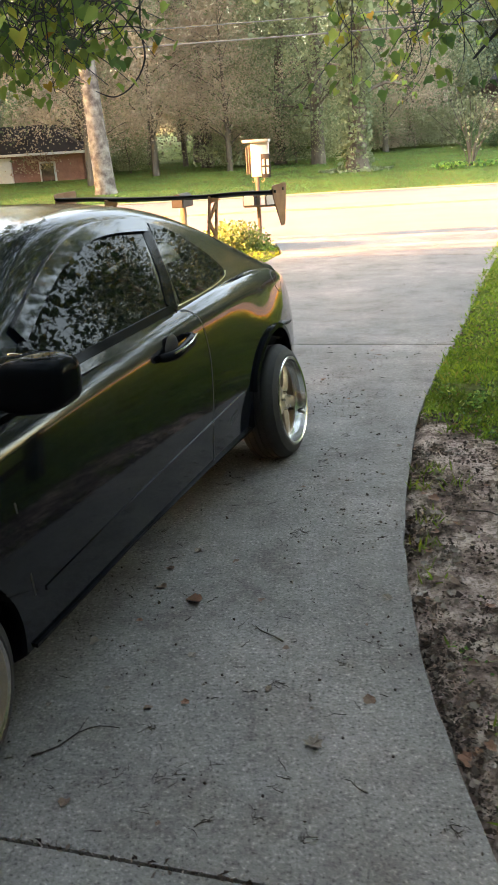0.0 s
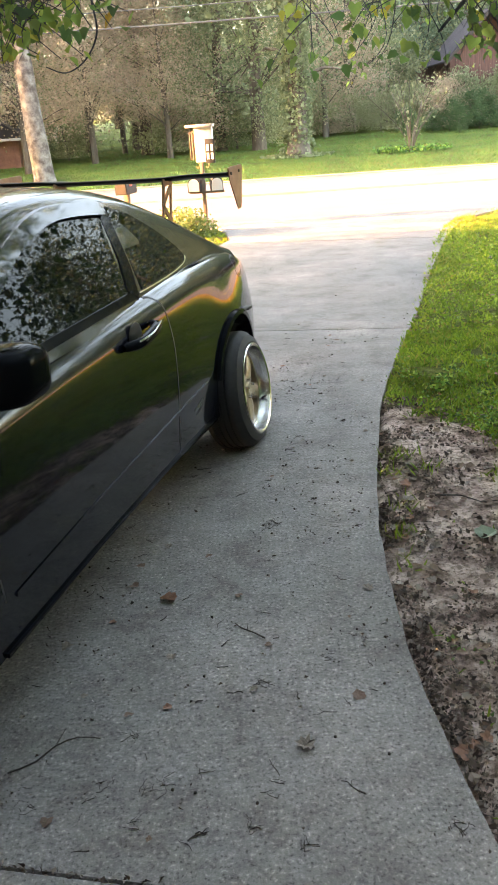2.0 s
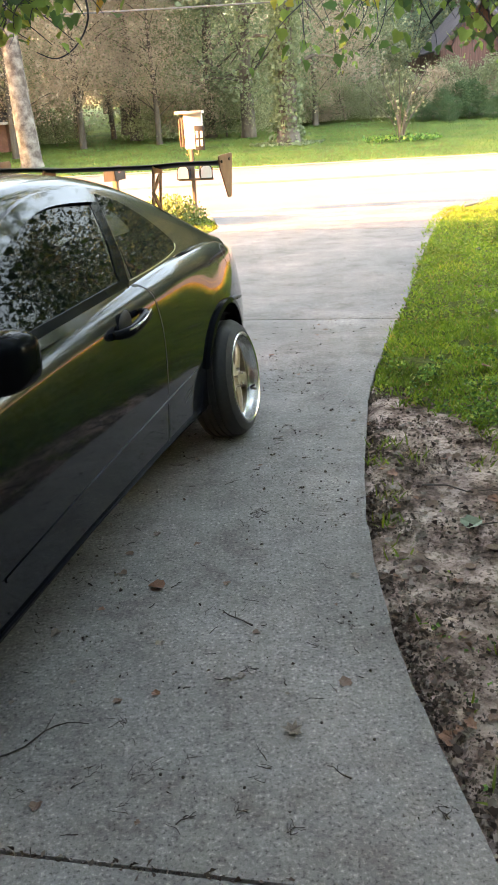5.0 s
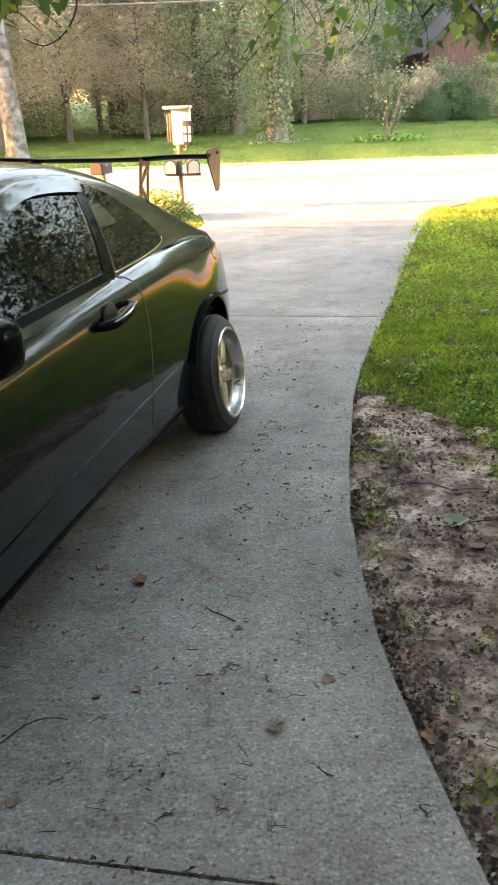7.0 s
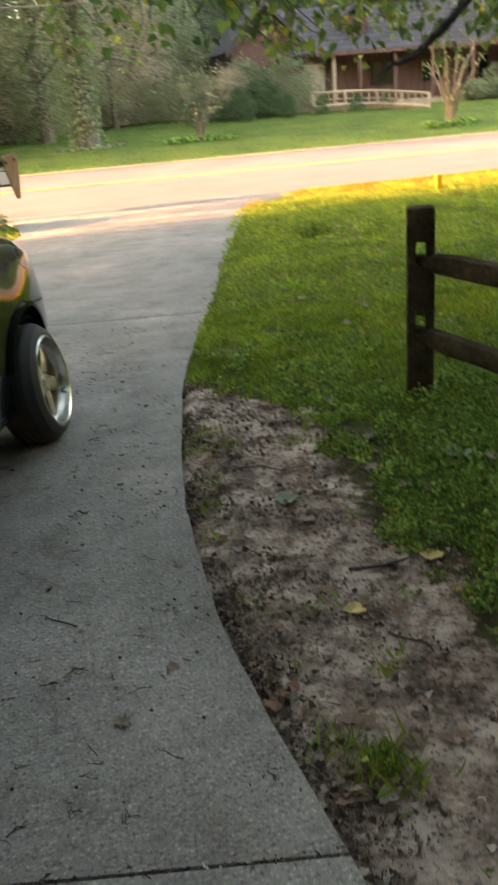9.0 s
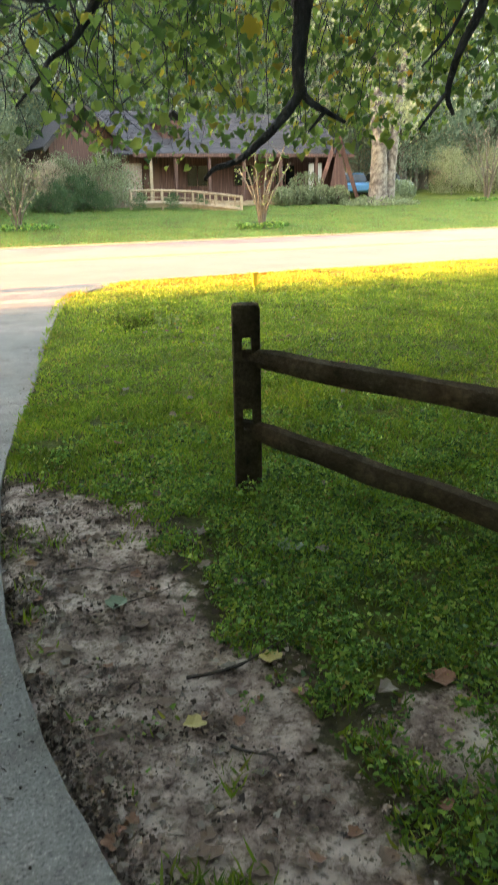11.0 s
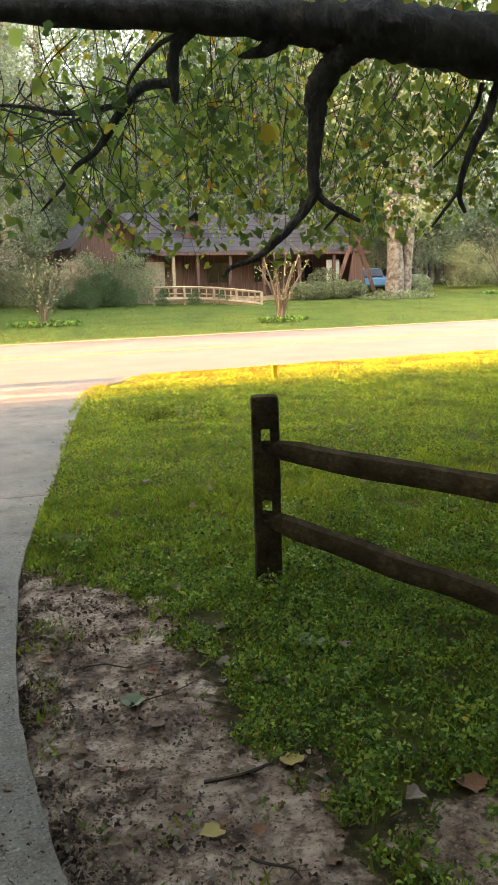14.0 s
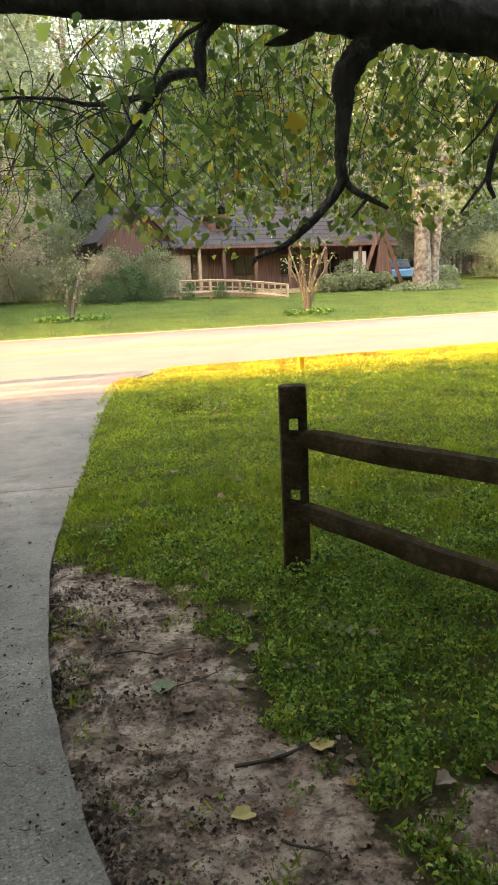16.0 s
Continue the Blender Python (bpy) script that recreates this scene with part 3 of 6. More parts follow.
deck_panel("windscreen", 0.30, 0.98, 0.58, 0.44, 0.004, tint)
deck_panel("rear_window", 2.12, 2.82, 0.43, 0.52, 0.004, tint)
boxed("rear_plate_recess", (-0.28, 3.462, 0.56), (0.28, 3.484, 0.72), matt_black, coupe)
boxed("licence_plate", (-0.16, 3.484, 0.575), (0.16, 3.492, 0.70), plain("plate_white", (0.6, 0.6, 0.6), 0.5), coupe)
for side in (1, -1):
    boxed("tail_lamp", (side * 0.64 - 0.09, 3.36, 0.66), (side * 0.64 + 0.04, 3.435, 0.80), lamp_red, coupe, 0.02)
    boxed("headlamp", (side * 0.58 - 0.16, -0.80, 0.56), (side * 0.58 + 0.10, -0.66, 0.68), lamp_clear, coupe, 0.03)
boxed("front_grille", (-0.4, -0.875, 0.42), (0.4, -0.84, 0.55), matt_black, coupe, 0.02)
boxed("exhaust", (0.30, 3.30, 0.20), (0.42, 3.50, 0.30), chrome, coupe, 0.03)

# mirrors
for side in (1, -1):
    bm = bmesh.new()
    bmesh.ops.create_cube(bm, size=1)
    bmesh.ops.subdivide_edges(bm, edges=bm.edges, cuts=9, use_grid_fill=True)
    for v in bm.verts:
        p = v.co * 2
        q = Vector((abs(p.x) ** 4, abs(p.y) ** 4, abs(p.z) ** 4))
        r = (q.x + q.y + q.z) ** 0.25
        p = p / max(r, 1e-6) * max(abs(p.x), abs(p.y), abs(p.z))
        taper = 1.0 - 0.16 * (p.x * side < 0)
        v.co = Vector((side * 0.955 + p.x * 0.125, 0.35 + p.y * 0.085 + p.x * side * 0.03, 1.072 + p.z * 0.074 * taper))
    mirror = part("wing_mirror", bm, gloss_black, coupe)
    boxed("mirror_glass", (side * 0.955 - 0.10, 0.433, 1.02), (side * 0.955 + 0.10, 0.439, 1.125), chrome, mirror, 0.003)
    bm = bmesh.new()
    tube(bm, [(side * 0.72, 0.44, 0.975), (side * 0.80, 0.42, 0.99), (side * 0.88, 0.39, 1.02)], [0.045, 0.04, 0.04], 10)
    part("mirror_foot", bm, gloss_black, mirror)

# rear wing
bm = bmesh.new()
prev = None
for i in range(41):
    x = -0.70 + 1.40 * i / 40
    a = abs(x) / 0.70
    drop = 0.028 * (1 - 1 / (1 + math.exp(-(a - 0.55) * 16)))      # deeper middle section
    ring = []
    for k in range(16):
        t = 2 * math.pi * k / 16
        cy, cz = math.cos(t), math.sin(t)
        ring.append(bm.verts.new((x, 3.335 + 0.125 * cy, 1.335 - drop * 0.4 + 0.009 * cz * (1.3 - 0.5 * cy) + -0.006 * cy - 0.012 * (1 - cy * cy))))
    if prev:
        for k in range(16):
            bm.faces.new((prev[k], prev[(k + 1) % 16], ring[(k + 1) % 16], ring[k]))
    else:
        bm.faces.new(ring)
    prev = ring
bm.faces.new(prev[::-1])
wing = part("rear_wing", bm, plain("satin_black_wing", (0.006, 0.006, 0.007), 0.38), coupe, "black aerofoil on cut-out stays")
for side in (1, -1):
    bm = bmesh.new()
    out = [(3.22, 1.365), (3.26, 1.37), (3.47, 1.372), (3.485, 1.355), (3.44, 1.15), (3.425, 1.135), (3.375, 1.135), (3.36, 1.15), (3.24, 1.30)]
    f = bm.faces.new([bm.verts.new((side * 0.705, y, z)) for y, z in out])
    r = bmesh.ops.extrude_face_region(bm, geom=[f])
    for v in r["geom"]:
        if isinstance(v, bmesh.types.BMVert):
            v.co.x += side * 0.006
    plate = part("end_plate", bm, bronze, wing, "bronze end plate of the wing", smooth=False)
    for y, z in ((3.26, 1.335), (3.41, 1.34)):
        bm = bmesh.new()
        bmesh.ops.create_cone(bm, cap_ends=True, segments=10, radius1=0.009, radius2=0.009, depth=0.006, matrix=pose(side * 0.714, y, z, 0, 90, 0))
        part("bolt", bm, matt_black, wing)
    # stay with slanting cut-outs: two rails and three braces
    bm = bmesh.new()
    for p, q in (((3.13, 1.03), (3.20, 1.315)), ((3.25, 1.02), (3.31, 1.315)), ((3.135, 1.04), (3.255, 1.10)), ((3.255, 1.10), (3.165, 1.19)), ((3.165, 1.19), (3.30, 1.28)), ((3.19, 1.30), (3.32, 1.30)), ((3.12, 1.025), (3.27, 1.025))):
        d = Vector((0, q[0] - p[0], q[1] - p[1]))
        L = d.length
        m = Matrix.Translation((side * 0.335, (p[0] + q[0]) / 2, (p[1] + q[1]) / 2)) @ pose(0, 0, 0, math.degrees(math.atan2(d.z, d.y)))
        box(bm, (-0.004, -L / 2 - 0.01, -0.013), (0.004, L / 2 + 0.01, 0.013), 0.0, m)
    part("wing_stay", bm, bronze, wing, "bronze metal wing stay with cut-outs", smooth=False)


bpy.data.materials["satin_black_wing"].node_tree.nodes["Principled BSDF"].inputs["Specular IOR Level"].default_value = 0.02


# wheels
def wheel(x, y, z, camber, side, radius=0.30, turn=0):
    m = pose(x, y, z, 0, camber, 0) @ (pose(0, 0, 0) if side > 0 else pose(0, 0, 0, 0, 0, 180)) @ pose(0, 0, 0, turn)
    w = 0.215
    rr = 0.226
    bm = bmesh.new()
    prof = [(rr, 0.0), (rr + 0.018, 0.004), (rr + 0.05, -0.012), (radius - 0.022, -0.024), (radius - 0.008, -0.036), (radius, -0.052),
            (radius, -w + 0.03), (radius - 0.01, -w + 0.015), (rr + 0.04, -w - 0.005), (rr, -w)]
    # tread: four grooves
    tread = []
    for k in range(4):
        c = -0.07 - 0.032 * k
        tread += [(radius, c + 0.006), (radius - 0.008, c + 0.004), (radius - 0.008, c - 0.004), (radius, c - 0.006)]
    prof = prof[:6] + tread + prof[6:]
    lathe(bm, prof, 56)
    tyre_me = bpy.data.meshes.new("wheel")
    bmesh.ops.recalc_face_normals(bm, faces=bm.faces)
    bm.to_mesh(tyre_me)
    bm.free()
    tyre_me.shade_smooth()
    tyre_me.set_sharp_from_angle(angle=radians(38))
    tyre_me.materials.append(rubber)
    tyre = new("wheel", tyre_me)
    tyre.parent = coupe
    tyre.matrix_local = m
    tagged(tyre, "stretched black tyre on a deep champagne-gold five-spoke wheel")
    bm = bmesh.new()
    lathe(bm, [(rr + 0.008, -0.004), (rr + 0.010, 0.006), (rr + 0.004, 0.010), (rr - 0.006, 0.006), (rr - 0.010, -0.015), (rr - 0.016, -0.044), (rr - 0.020, -0.048), (rr - 0.026, -0.056), (rr - 0.032, -w), (rr, -w)], 56)
    part("rim", bm, lip_metal, tyre, "polished deep rim lip")
    bm = bmesh.new()
    for k in range(5):
        a = 2 * math.pi * k / 5
        c = Matrix.Rotation(a, 4, "X")
        pts = []
        for r0, hw, xf, xb in ((0.030, 0.042, -0.046, -0.09), (0.085, 0.034, -0.038, -0.09), (0.15, 0.031, -0.042, -0.09), (0.202, 0.046, -0.052, -0.09)):
            pts.append([bm.verts.new(c @ Vector(p)) for p in ((xf - 0.007, -hw, r0), (xf, -hw * 0.6, r0), (xf, hw * 0.6, r0), (xf - 0.007, hw, r0), (xb, hw, r0), (xb, -hw, r0))])
        for p, q in zip(pts, pts[1:]):
            for j in range(6):
                bm.faces.new((p[j], p[(j + 1) % 6], q[(j + 1) % 6], q[j]))
        bm.faces.new(pts[0])
        bm.faces.new(pts[-1][::-1])
    lathe(bm, [(0.0, -0.034), (0.030, -0.034), (0.036, -0.040), (0.062, -0.044), (0.068, -0.052), (0.068, -0.09), (0.0, -0.09)], 30)
    lathe(bm, [(0.188, -0.056), (0.206, -0.052), (0.206, -0.09), (0.188, -0.09)], 48, True)
    part("spokes", bm, gold, tyre, "champagne gold five-spoke wheel face")
    for k in range(5):
        a = 2 * math.pi * (k + 0.5) / 5
        bm = bmesh.new()
        bmesh.ops.create_cone(bm, cap_ends=True, segments=8, radius1=0.009, radius2=0.008, depth=0.03, matrix=pose(-0.040, 0.048 * math.sin(a), 0.044 * math.cos(a), 0, 90, 0))
        part("wheel_nut", bm, chrome, tyre)
    bm = bmesh.new()
    lathe(bm, [(0.0, -0.125), (0.13, -0.125), (0.13, -0.14), (0.0, -0.14)], 40)
    part("brake_disc", bm, plain("brake_steel", (0.18, 0.16, 0.15), 0.5, 0.8), tyre)
    bm = bmesh.new()
    tube(bm, [(-0.035, 0.205, 0.02), (-0.022, 0.19, 0.02), (-0.005, 0.178, 0.02)], [0.007, 0.006, 0.005], 8)
    part("valve", bm, matt_black, tyre)
    return tyre


wheel(0.955, 2.65, 0.303, -7.0, 1, 0.303, turn=-38)
wheel(-0.955, 2.65, 0.303, 7.0, -1, 0.303)
wheel(0.835, 0.0, 0.30, -4.0, 1, turn=20)
wheel(-0.86, 0.0, 0.30, 4.0, -1)
bm = bmesh.new()
box(bm, (0.80, 2.83, 0.670), (0.888, 2.90, 0.682), 0.004, pose(0, 0, 0))
box(bm, (0.85, 2.77, 0.678), (0.885, 2.86, 0.688), 0.003)
part("torn_liner", bm, matt_black, coupe, "torn end of the black arch liner")

# ---- split-rail fence ----
fence = thing("split_rail_fence", pose(0, 0, 0), "weathered dark split-rail fence with slotted posts on the lawn", "fence")
FENCE = [(1.905, 3.69), (2.80, 1.43), (3.70, -0.83)]


def fence_post(x, y, turn):
    """Rounded post with two open slots: built as a frame of solid lengths."""
    bm = bmesh.new()
    box(bm, (-0.072, -0.055, -0.35), (0.072, 0.055, 1.0), 0.024)
    raw = bpy.data.meshes.new("post")
    bm.to_mesh(raw)
    bm.free()
    solid = new("post", raw)
    cuts = []
    for a, c in ((0.34, 0.455), (0.71, 0.83)):
        bm = bmesh.new()
        box(bm, (-0.026, -0.2, a), (0.026, 0.2, c), 0.012)
        cm = bpy.data.meshes.new("slot")
        bm.to_mesh(cm)
        bm.free()
        cuts.append(new("slot", cm))
        mod = solid.modifiers.new("slot", "BOOLEAN")
        mod.object, mod.operation, mod.solver = cuts[-1], "DIFFERENCE", "EXACT"
    bpy.context.view_layer.update()
    carved = bpy.data.meshes.new_from_object(solid.evaluated_get(bpy.context.evaluated_depsgraph_get()))
    for o in (solid, *cuts):
        bpy.data.objects.remove(o)
    bm = bmesh.new()
    bm.from_mesh(carved)
    bmesh.ops.triangulate(bm, faces=[f for f in bm.faces if len(f.verts) > 4])
    bmesh.ops.subdivide_edges(bm, edges=[e for e in bm.edges if e.calc_length() > 0.2], cuts=3)
    for v in bm.verts:
        v.co.x += 0.006 * noise.noise((v.co.z * 7 + x, v.co.y * 20, 1.3)) - 0.018 * (v.co.z - 0.5) * 0.4
        v.co.y += 0.006 * noise.noise((v.co.z * 6, v.co.x * 20, 7.3 + x))
    o = part("post", bm, weathered, fence)
    o.matrix_local = pose(x, y, 0, 0, 0, turn)
    return o


def rail(p, q, seed):
    bm = bmesh.new()
    n = 26
    p, q = Vector(p), Vector(q)
    d = (q - p).normalized()
    s = d.cross(Vector((0, 0, 1))).normalized()
    up = s.cross(d)
    prev = None
    for i in range(n + 1):
        t = i / n
        k = min(t, 1 - t) * 10
        fat = min(1.0, 0.55 + 0.45 * k)
        c = p.lerp(q, t) + up * 0.011 * noise.noise((t * 6, seed, 0)) + s * 0.012 * noise.noise((t * 5, seed, 4))
        ring = []
        for j, (a, h) in enumerate(((-0.030, -0.064), (0.026, -0.060), (0.038, -0.02), (0.024, 0.036), (-0.012, 0.050), (-0.036, 0.016))):
            g = 1 + 0.20 * noise.noise((t * 9, seed + j * 3.1, 2))
            ring.append(bm.verts.new(c + s * a * fat * g + up * h * fat * g))
        if prev:
            for j in range(6):
                bm.faces.new((prev[j], prev[(j + 1) % 6], ring[(j + 1) % 6], ring[j]))
        else:
            bm.faces.new(ring)
        prev = ring
    bm.faces.new(prev[::-1])
    part("rail", bm, weathered, fence)


for x, y in FENCE:
    fence_post(x, y, -22)
for k in range(2):
    (x0, y0), (x1, y1) = FENCE[k], FENCE[k + 1]
    e = Vector((x1 - x0, y1 - y0, 0)).normalized() * 0.06
    for z in (0.355, 0.725):
        rail((x0 - e.x, y0 - e.y, z - 0.16 * k * (z < 0.5)), (x1 + e.x, y1 + e.y, z - (0.02 if z > 0.5 else 0.235)), 11 + k * 7 + z * 10)

# ---- leaves and trees ----
HEART = np.array([(0, 0), (0.30, -0.12), (0.50, 0.05), (0.44, 0.30), (0.52, 0.46), (0.26, 0.70), (0.16, 0.86), (0, 1.0), (-0.16, 0.84), (-0.28, 0.70), (-0.50, 0.48), (-0.44, 0.30), (-0.52, 0.06), (-0.30, -0.12)])


def leaves_mesh(name, pos, size, droop=0.6, spread=1.0, outline=HEART, curl=0.16, gen=rng):
    """One mesh of many leaves at the given places, each hanging and turned by chance."""
    n = len(pos)
    az = gen.uniform(0, 2 * math.pi, n)
    tip = np.stack([np.cos(az) * spread, np.sin(az) * spread, -droop + gen.normal(0, 0.35, n)], 1)
    tip /= np.linalg.norm(tip, axis=1)[:, None]
    other = gen.normal(0, 1, (n, 3)) * np.array([1, 1, 0.35])
    side = np.cross(tip, other)
    side /= np.linalg.norm(side, axis=1)[:, None] + 1e-9
    nrm = np.cross(side, tip)
    s = np.broadcast_to(np.asarray(size), (n,)) * gen.uniform(0.65, 1.25, n)
    v = pos[:, None, :] + s[:, None, None] * (outline[None, :, :1] * side[:, None, :] + outline[None, :, 1:] * tip[:, None, :])
    v += s[:, None, None] * curl * (np.abs(outline[None, :, :1]) * 1.2 - outline[None, :, 1:] ** 2 * 0.5) * nrm[:, None, :]
    return poly_mesh(name, v, len(outline))


HALF = [(0.26, -0.10), (0.48, 0.04), (0.46, 0.24), (0.56, 0.40), (0.44, 0.56), (0.30, 0.66), (0.24, 0.78)]
BROAD = np.array([(0, 0)] + HALF + [(0, 0.93)] + [(-x, y) for x, y in HALF[::-1]])


def folded_leaves(name, pos, size, gen=rng):
    """Broad leaves folded along the midrib, blades spread nearly level with drooping tips."""
    n, m = len(pos), len(BROAD)
    az = gen.uniform(0, 2 * math.pi, n)
    tip = np.stack([np.cos(az), np.sin(az), gen.normal(-0.55, 0.35, n)], 1)
    tip /= np.linalg.norm(tip, axis=1)[:, None]
    up = gen.normal(0, 0.42, (n, 3)) + np.array((0, 0, 1.0))
    side = np.cross(tip, up)
    side /= np.linalg.norm(side, axis=1)[:, None] + 1e-9
    nrm = np.cross(side, tip)
    s = size * gen.uniform(0.5, 1.25, n)[:, None, None]
    fold = gen.uniform(0.1, 0.7, n)[:, None, None]
    x, y = BROAD[None, :, :1], BROAD[None, :, 1:]
    v = pos[:, None, :] + s * (x * side[:, None, :] + y * tip[:, None, :] + (np.abs(x) * fold - 0.45 * y ** 2) * nrm[:, None, :])
    half = m // 2
    right = list(range(half + 1))
    left = [half] + list(range(half + 1, m)) + [0]
    base = (np.arange(n) * m)[:, None]
    loops = np.concatenate([base + np.array(right), base + np.array(left)], 1).ravel()
    me = bpy.data.meshes.new(name)
    me.vertices.add(n * m)
    me.vertices.foreach_set("co", v.astype(np.float32).ravel())
    me.loops.add(len(loops))
    me.loops.foreach_set("vertex_index", loops.astype(np.int32))
    me.polygons.add(2 * n)
    step = len(right) + len(left)
    me.polygons.foreach_set("loop_start", np.stack([np.arange(n) * step, np.arange(n) * step + len(right)], 1).ravel().astype(np.int32))
    me.update(calc_edges=True)
    return me


CARD = np.array([(0.0, 0.0), (0.38, 0.45), (0.0, 1.0), (-0.38, 0.45)])
yard = thing("yard_tree", pose(4.7, 1.3, 0), "old shade tree with a dark drooping limb and broad leaves", "tree")


def yl(p):
    return Vector(p) - Vector((4.7, 1.3, 0))


bm = bmesh.new()
tube(bm, [yl(p) for p in bend([(4.7, 1.3, -0.2), (4.65, 1.35, 0.8), (4.75, 1.3, 1.8), (4.7, 1.2, 3.2), (4.9, 1.0, 5.0), (4.7, 1.2, 7)], 4)], list(np.interp(range(21), [0, 4, 20], [0.42, 0.30, 0.10])), 14, 0.12, 3)
part("trunk", bm, bark, yard)
YARD_LIMBS = [
    ([(4.6, 1.35, 1.95), (3.6, 1.95, 2.15), (2.95, 2.22, 2.32), (2.36, 2.48, 2.39), (2.0, 2.64, 2.463), (1.82, 2.73, 2.487), (1.6, 2.84, 2.518), (1.26, 2.99, 2.545), (0.69, 3.25, 2.582), (0.1, 3.5, 2.64), (-0.5, 3.72, 2.66), (-1.2, 3.95, 2.60)], [0.17, 0.15, 0.122, 0.107, 0.098, 0.088, 0.070, 0.055, 0.045, 0.036, 0.028, 0.014]),
    ([(1.90, 2.70, 2.45), (1.80, 2.74, 2.38), (1.73, 2.78, 2.27), (1.72, 2.78, 2.14), (1.71, 2.79, 1.97), (1.72, 2.78, 1.89)], [0.060, 0.052, 0.050, 0.030, 0.022, 0.021]),
    ([(1.72, 2.78, 1.90), (1.68, 2.80, 1.84), (1.62, 2.82, 1.77), (1.56, 2.85, 1.71), (1.50, 2.88, 1.66), (1.42, 2.92, 1.63), (1.38, 2.93, 1.59)], [0.021, 0.019, 0.017, 0.016, 0.013, 0.010, 0.006]),
    ([(1.72, 2.78, 1.895), (1.76, 2.76, 1.855), (1.80, 2.74, 1.83), (1.87, 2.71, 1.79)], [0.016, 0.014, 0.012, 0.008]),
    ([(1.80, 2.74, 1.83), (1.77, 2.76, 1.79), (1.75, 2.78, 1.76)], [0.008, 0.006, 0.003]),
    ([(1.32, 2.97, 2.52), (1.26, 2.99, 2.46), (1.235, 3.0, 2.40), (1.235, 3.0, 2.30), (1.24, 3.0, 2.24)], [0.03, 0.026, 0.024, 0.020, 0.006]),
    ([(1.24, 3.0, 2.31), (1.16, 3.03, 2.31), (1.11, 3.06, 2.29), (1.05, 3.09, 2.22), (1.0, 3.11, 2.14), (0.95, 3.13, 2.07), (0.88, 3.17, 2.02), (0.84, 3.18, 1.96), (0.75, 3.22, 1.86)], [0.018, 0.020, 0.020, 0.018, 0.017, 0.013, 0.010, 0.008, 0.004]),
    ([(1.09, 3.07, 2.26), (0.98, 3.11, 2.225), (0.84, 3.18, 2.215), (0.72, 3.23, 2.24), (0.55, 3.31, 2.25), (0.35, 3.4, 2.22)], [0.014, 0.012, 0.010, 0.008, 0.006, 0.004]),
    ([(1.30, 2.96, 2.50), (1.18, 3.02, 2.44), (1.09, 3.06, 2.34), (1.05, 3.09, 2.22)], [0.010, 0.009, 0.008, 0.006]),
    ([(2.36, 2.48, 2.33), (2.33, 2.50, 2.24), (2.31, 2.51, 2.16), (2.25, 2.53, 2.04), (2.22, 2.55, 1.92), (2.22, 2.55, 1.86), (2.24, 2.54, 1.81)], [0.020, 0.018, 0.017, 0.015, 0.012, 0.010, 0.007]),
    ([(2.22, 2.55, 1.90), (2.17, 2.57, 1.83), (2.12, 2.59, 1.76)], [0.008, 0.007, 0.004]),
    ([(2.29, 2.52, 2.28), (2.27, 2.53, 2.2), (2.21, 2.56, 2.08), (2.13, 2.6, 1.98)], [0.010, 0.009, 0.007, 0.004]),
    ([(1.62, 2.84, 2.46), (1.55, 2.87, 2.42), (1.46, 2.91, 2.40)], [0.035, 0.028, 0.004]),
    ([(4.6, 1.5, 2.9), (4.2, 2.6, 3.6), (3.6, 3.9, 4.1), (2.6, 5.0, 4.3), (1.5, 5.9, 4.3), (0.6, 6.4, 4.1)], [0.13, 0.11, 0.08, 0.06, 0.04, 0.015]),
    ([(4.7, 1.5, 3.0), (5.0, 3.0, 3.4), (5.0, 4.6, 3.6), (4.4, 6.2, 3.5)], [0.12, 0.09, 0.06, 0.02]),
    ([(4.6, 1.2, 3.2), (3.0, 1.2, 4.0), (1.0, 1.6, 4.4), (-1.0, 2.2, 4.3), (-2.4, 3.0, 3.8)], [0.13, 0.10, 0.07, 0.05, 0.02]),
    ([(4.7, 1.0, 3.4), (3.6, -0.6, 4.4), (2.0, -2.0, 4.8), (0.0, -2.6, 4.8)], [0.12, 0.09, 0.06, 0.02]),
]
for k, (pts, radii) in enumerate(YARD_LIMBS):
    bm = bmesh.new()
    fine_pts = bend([yl(p) for p in pts], 9 if radii[0] > 0.05 else 5)
    fine_r = np.interp(np.linspace(0, len(radii) - 1, len(fine_pts)), range(len(radii)), radii)
    tube(bm, fine_pts, list(fine_r), 20 if radii[0] > 0.05 else 8, 0.3 if radii[0] > 0.05 else 0.2, k)
    part("limb", bm, bark, yard).data.set_sharp_from_angle(angle=radians(180))

EYE = Vector((0.1, -0.15, 1.58))      # the crown is laid out by bearing round the spot under the limb


def bearing(az, el, dist):
    a, e = radians(az), math.tan(radians(el))
    return EYE + Vector((math.sin(a) * dist, math.cos(a) * dist, e * dist))


twigs = bmesh.new()
leaf_pos = []
tr = random.Random(5)
stems = []
for k in range(170):
    az = tr.choice([tr.uniform(4, 52), tr.uniform(17, 52)])
    dist = tr.choice([tr.uniform(3.1, 3.9) + 0.75 * (az > 16), tr.uniform(3.9, 7.0), tr.uniform(4, 7.5)])
    top = tr.uniform(11, 24)
    low = tr.uniform(1.2, 10) if az > 9 else tr.uniform(2.0, 9)
    stems.append((az, dist, top, low))
for k in range(85):
    az = tr.uniform(-25, -12.5)
    stems.append((az, tr.uniform(2.8, 4.4), tr.uniform(10, 20), tr.uniform(4.2, 9) + max(0, az + 15) * 1.0))
for k in range(100):
    stems.append((tr.uniform(16, 52), tr.uniform(5.0, 8.5), tr.uniform(9, 15), tr.uniform(2.2, 10)))
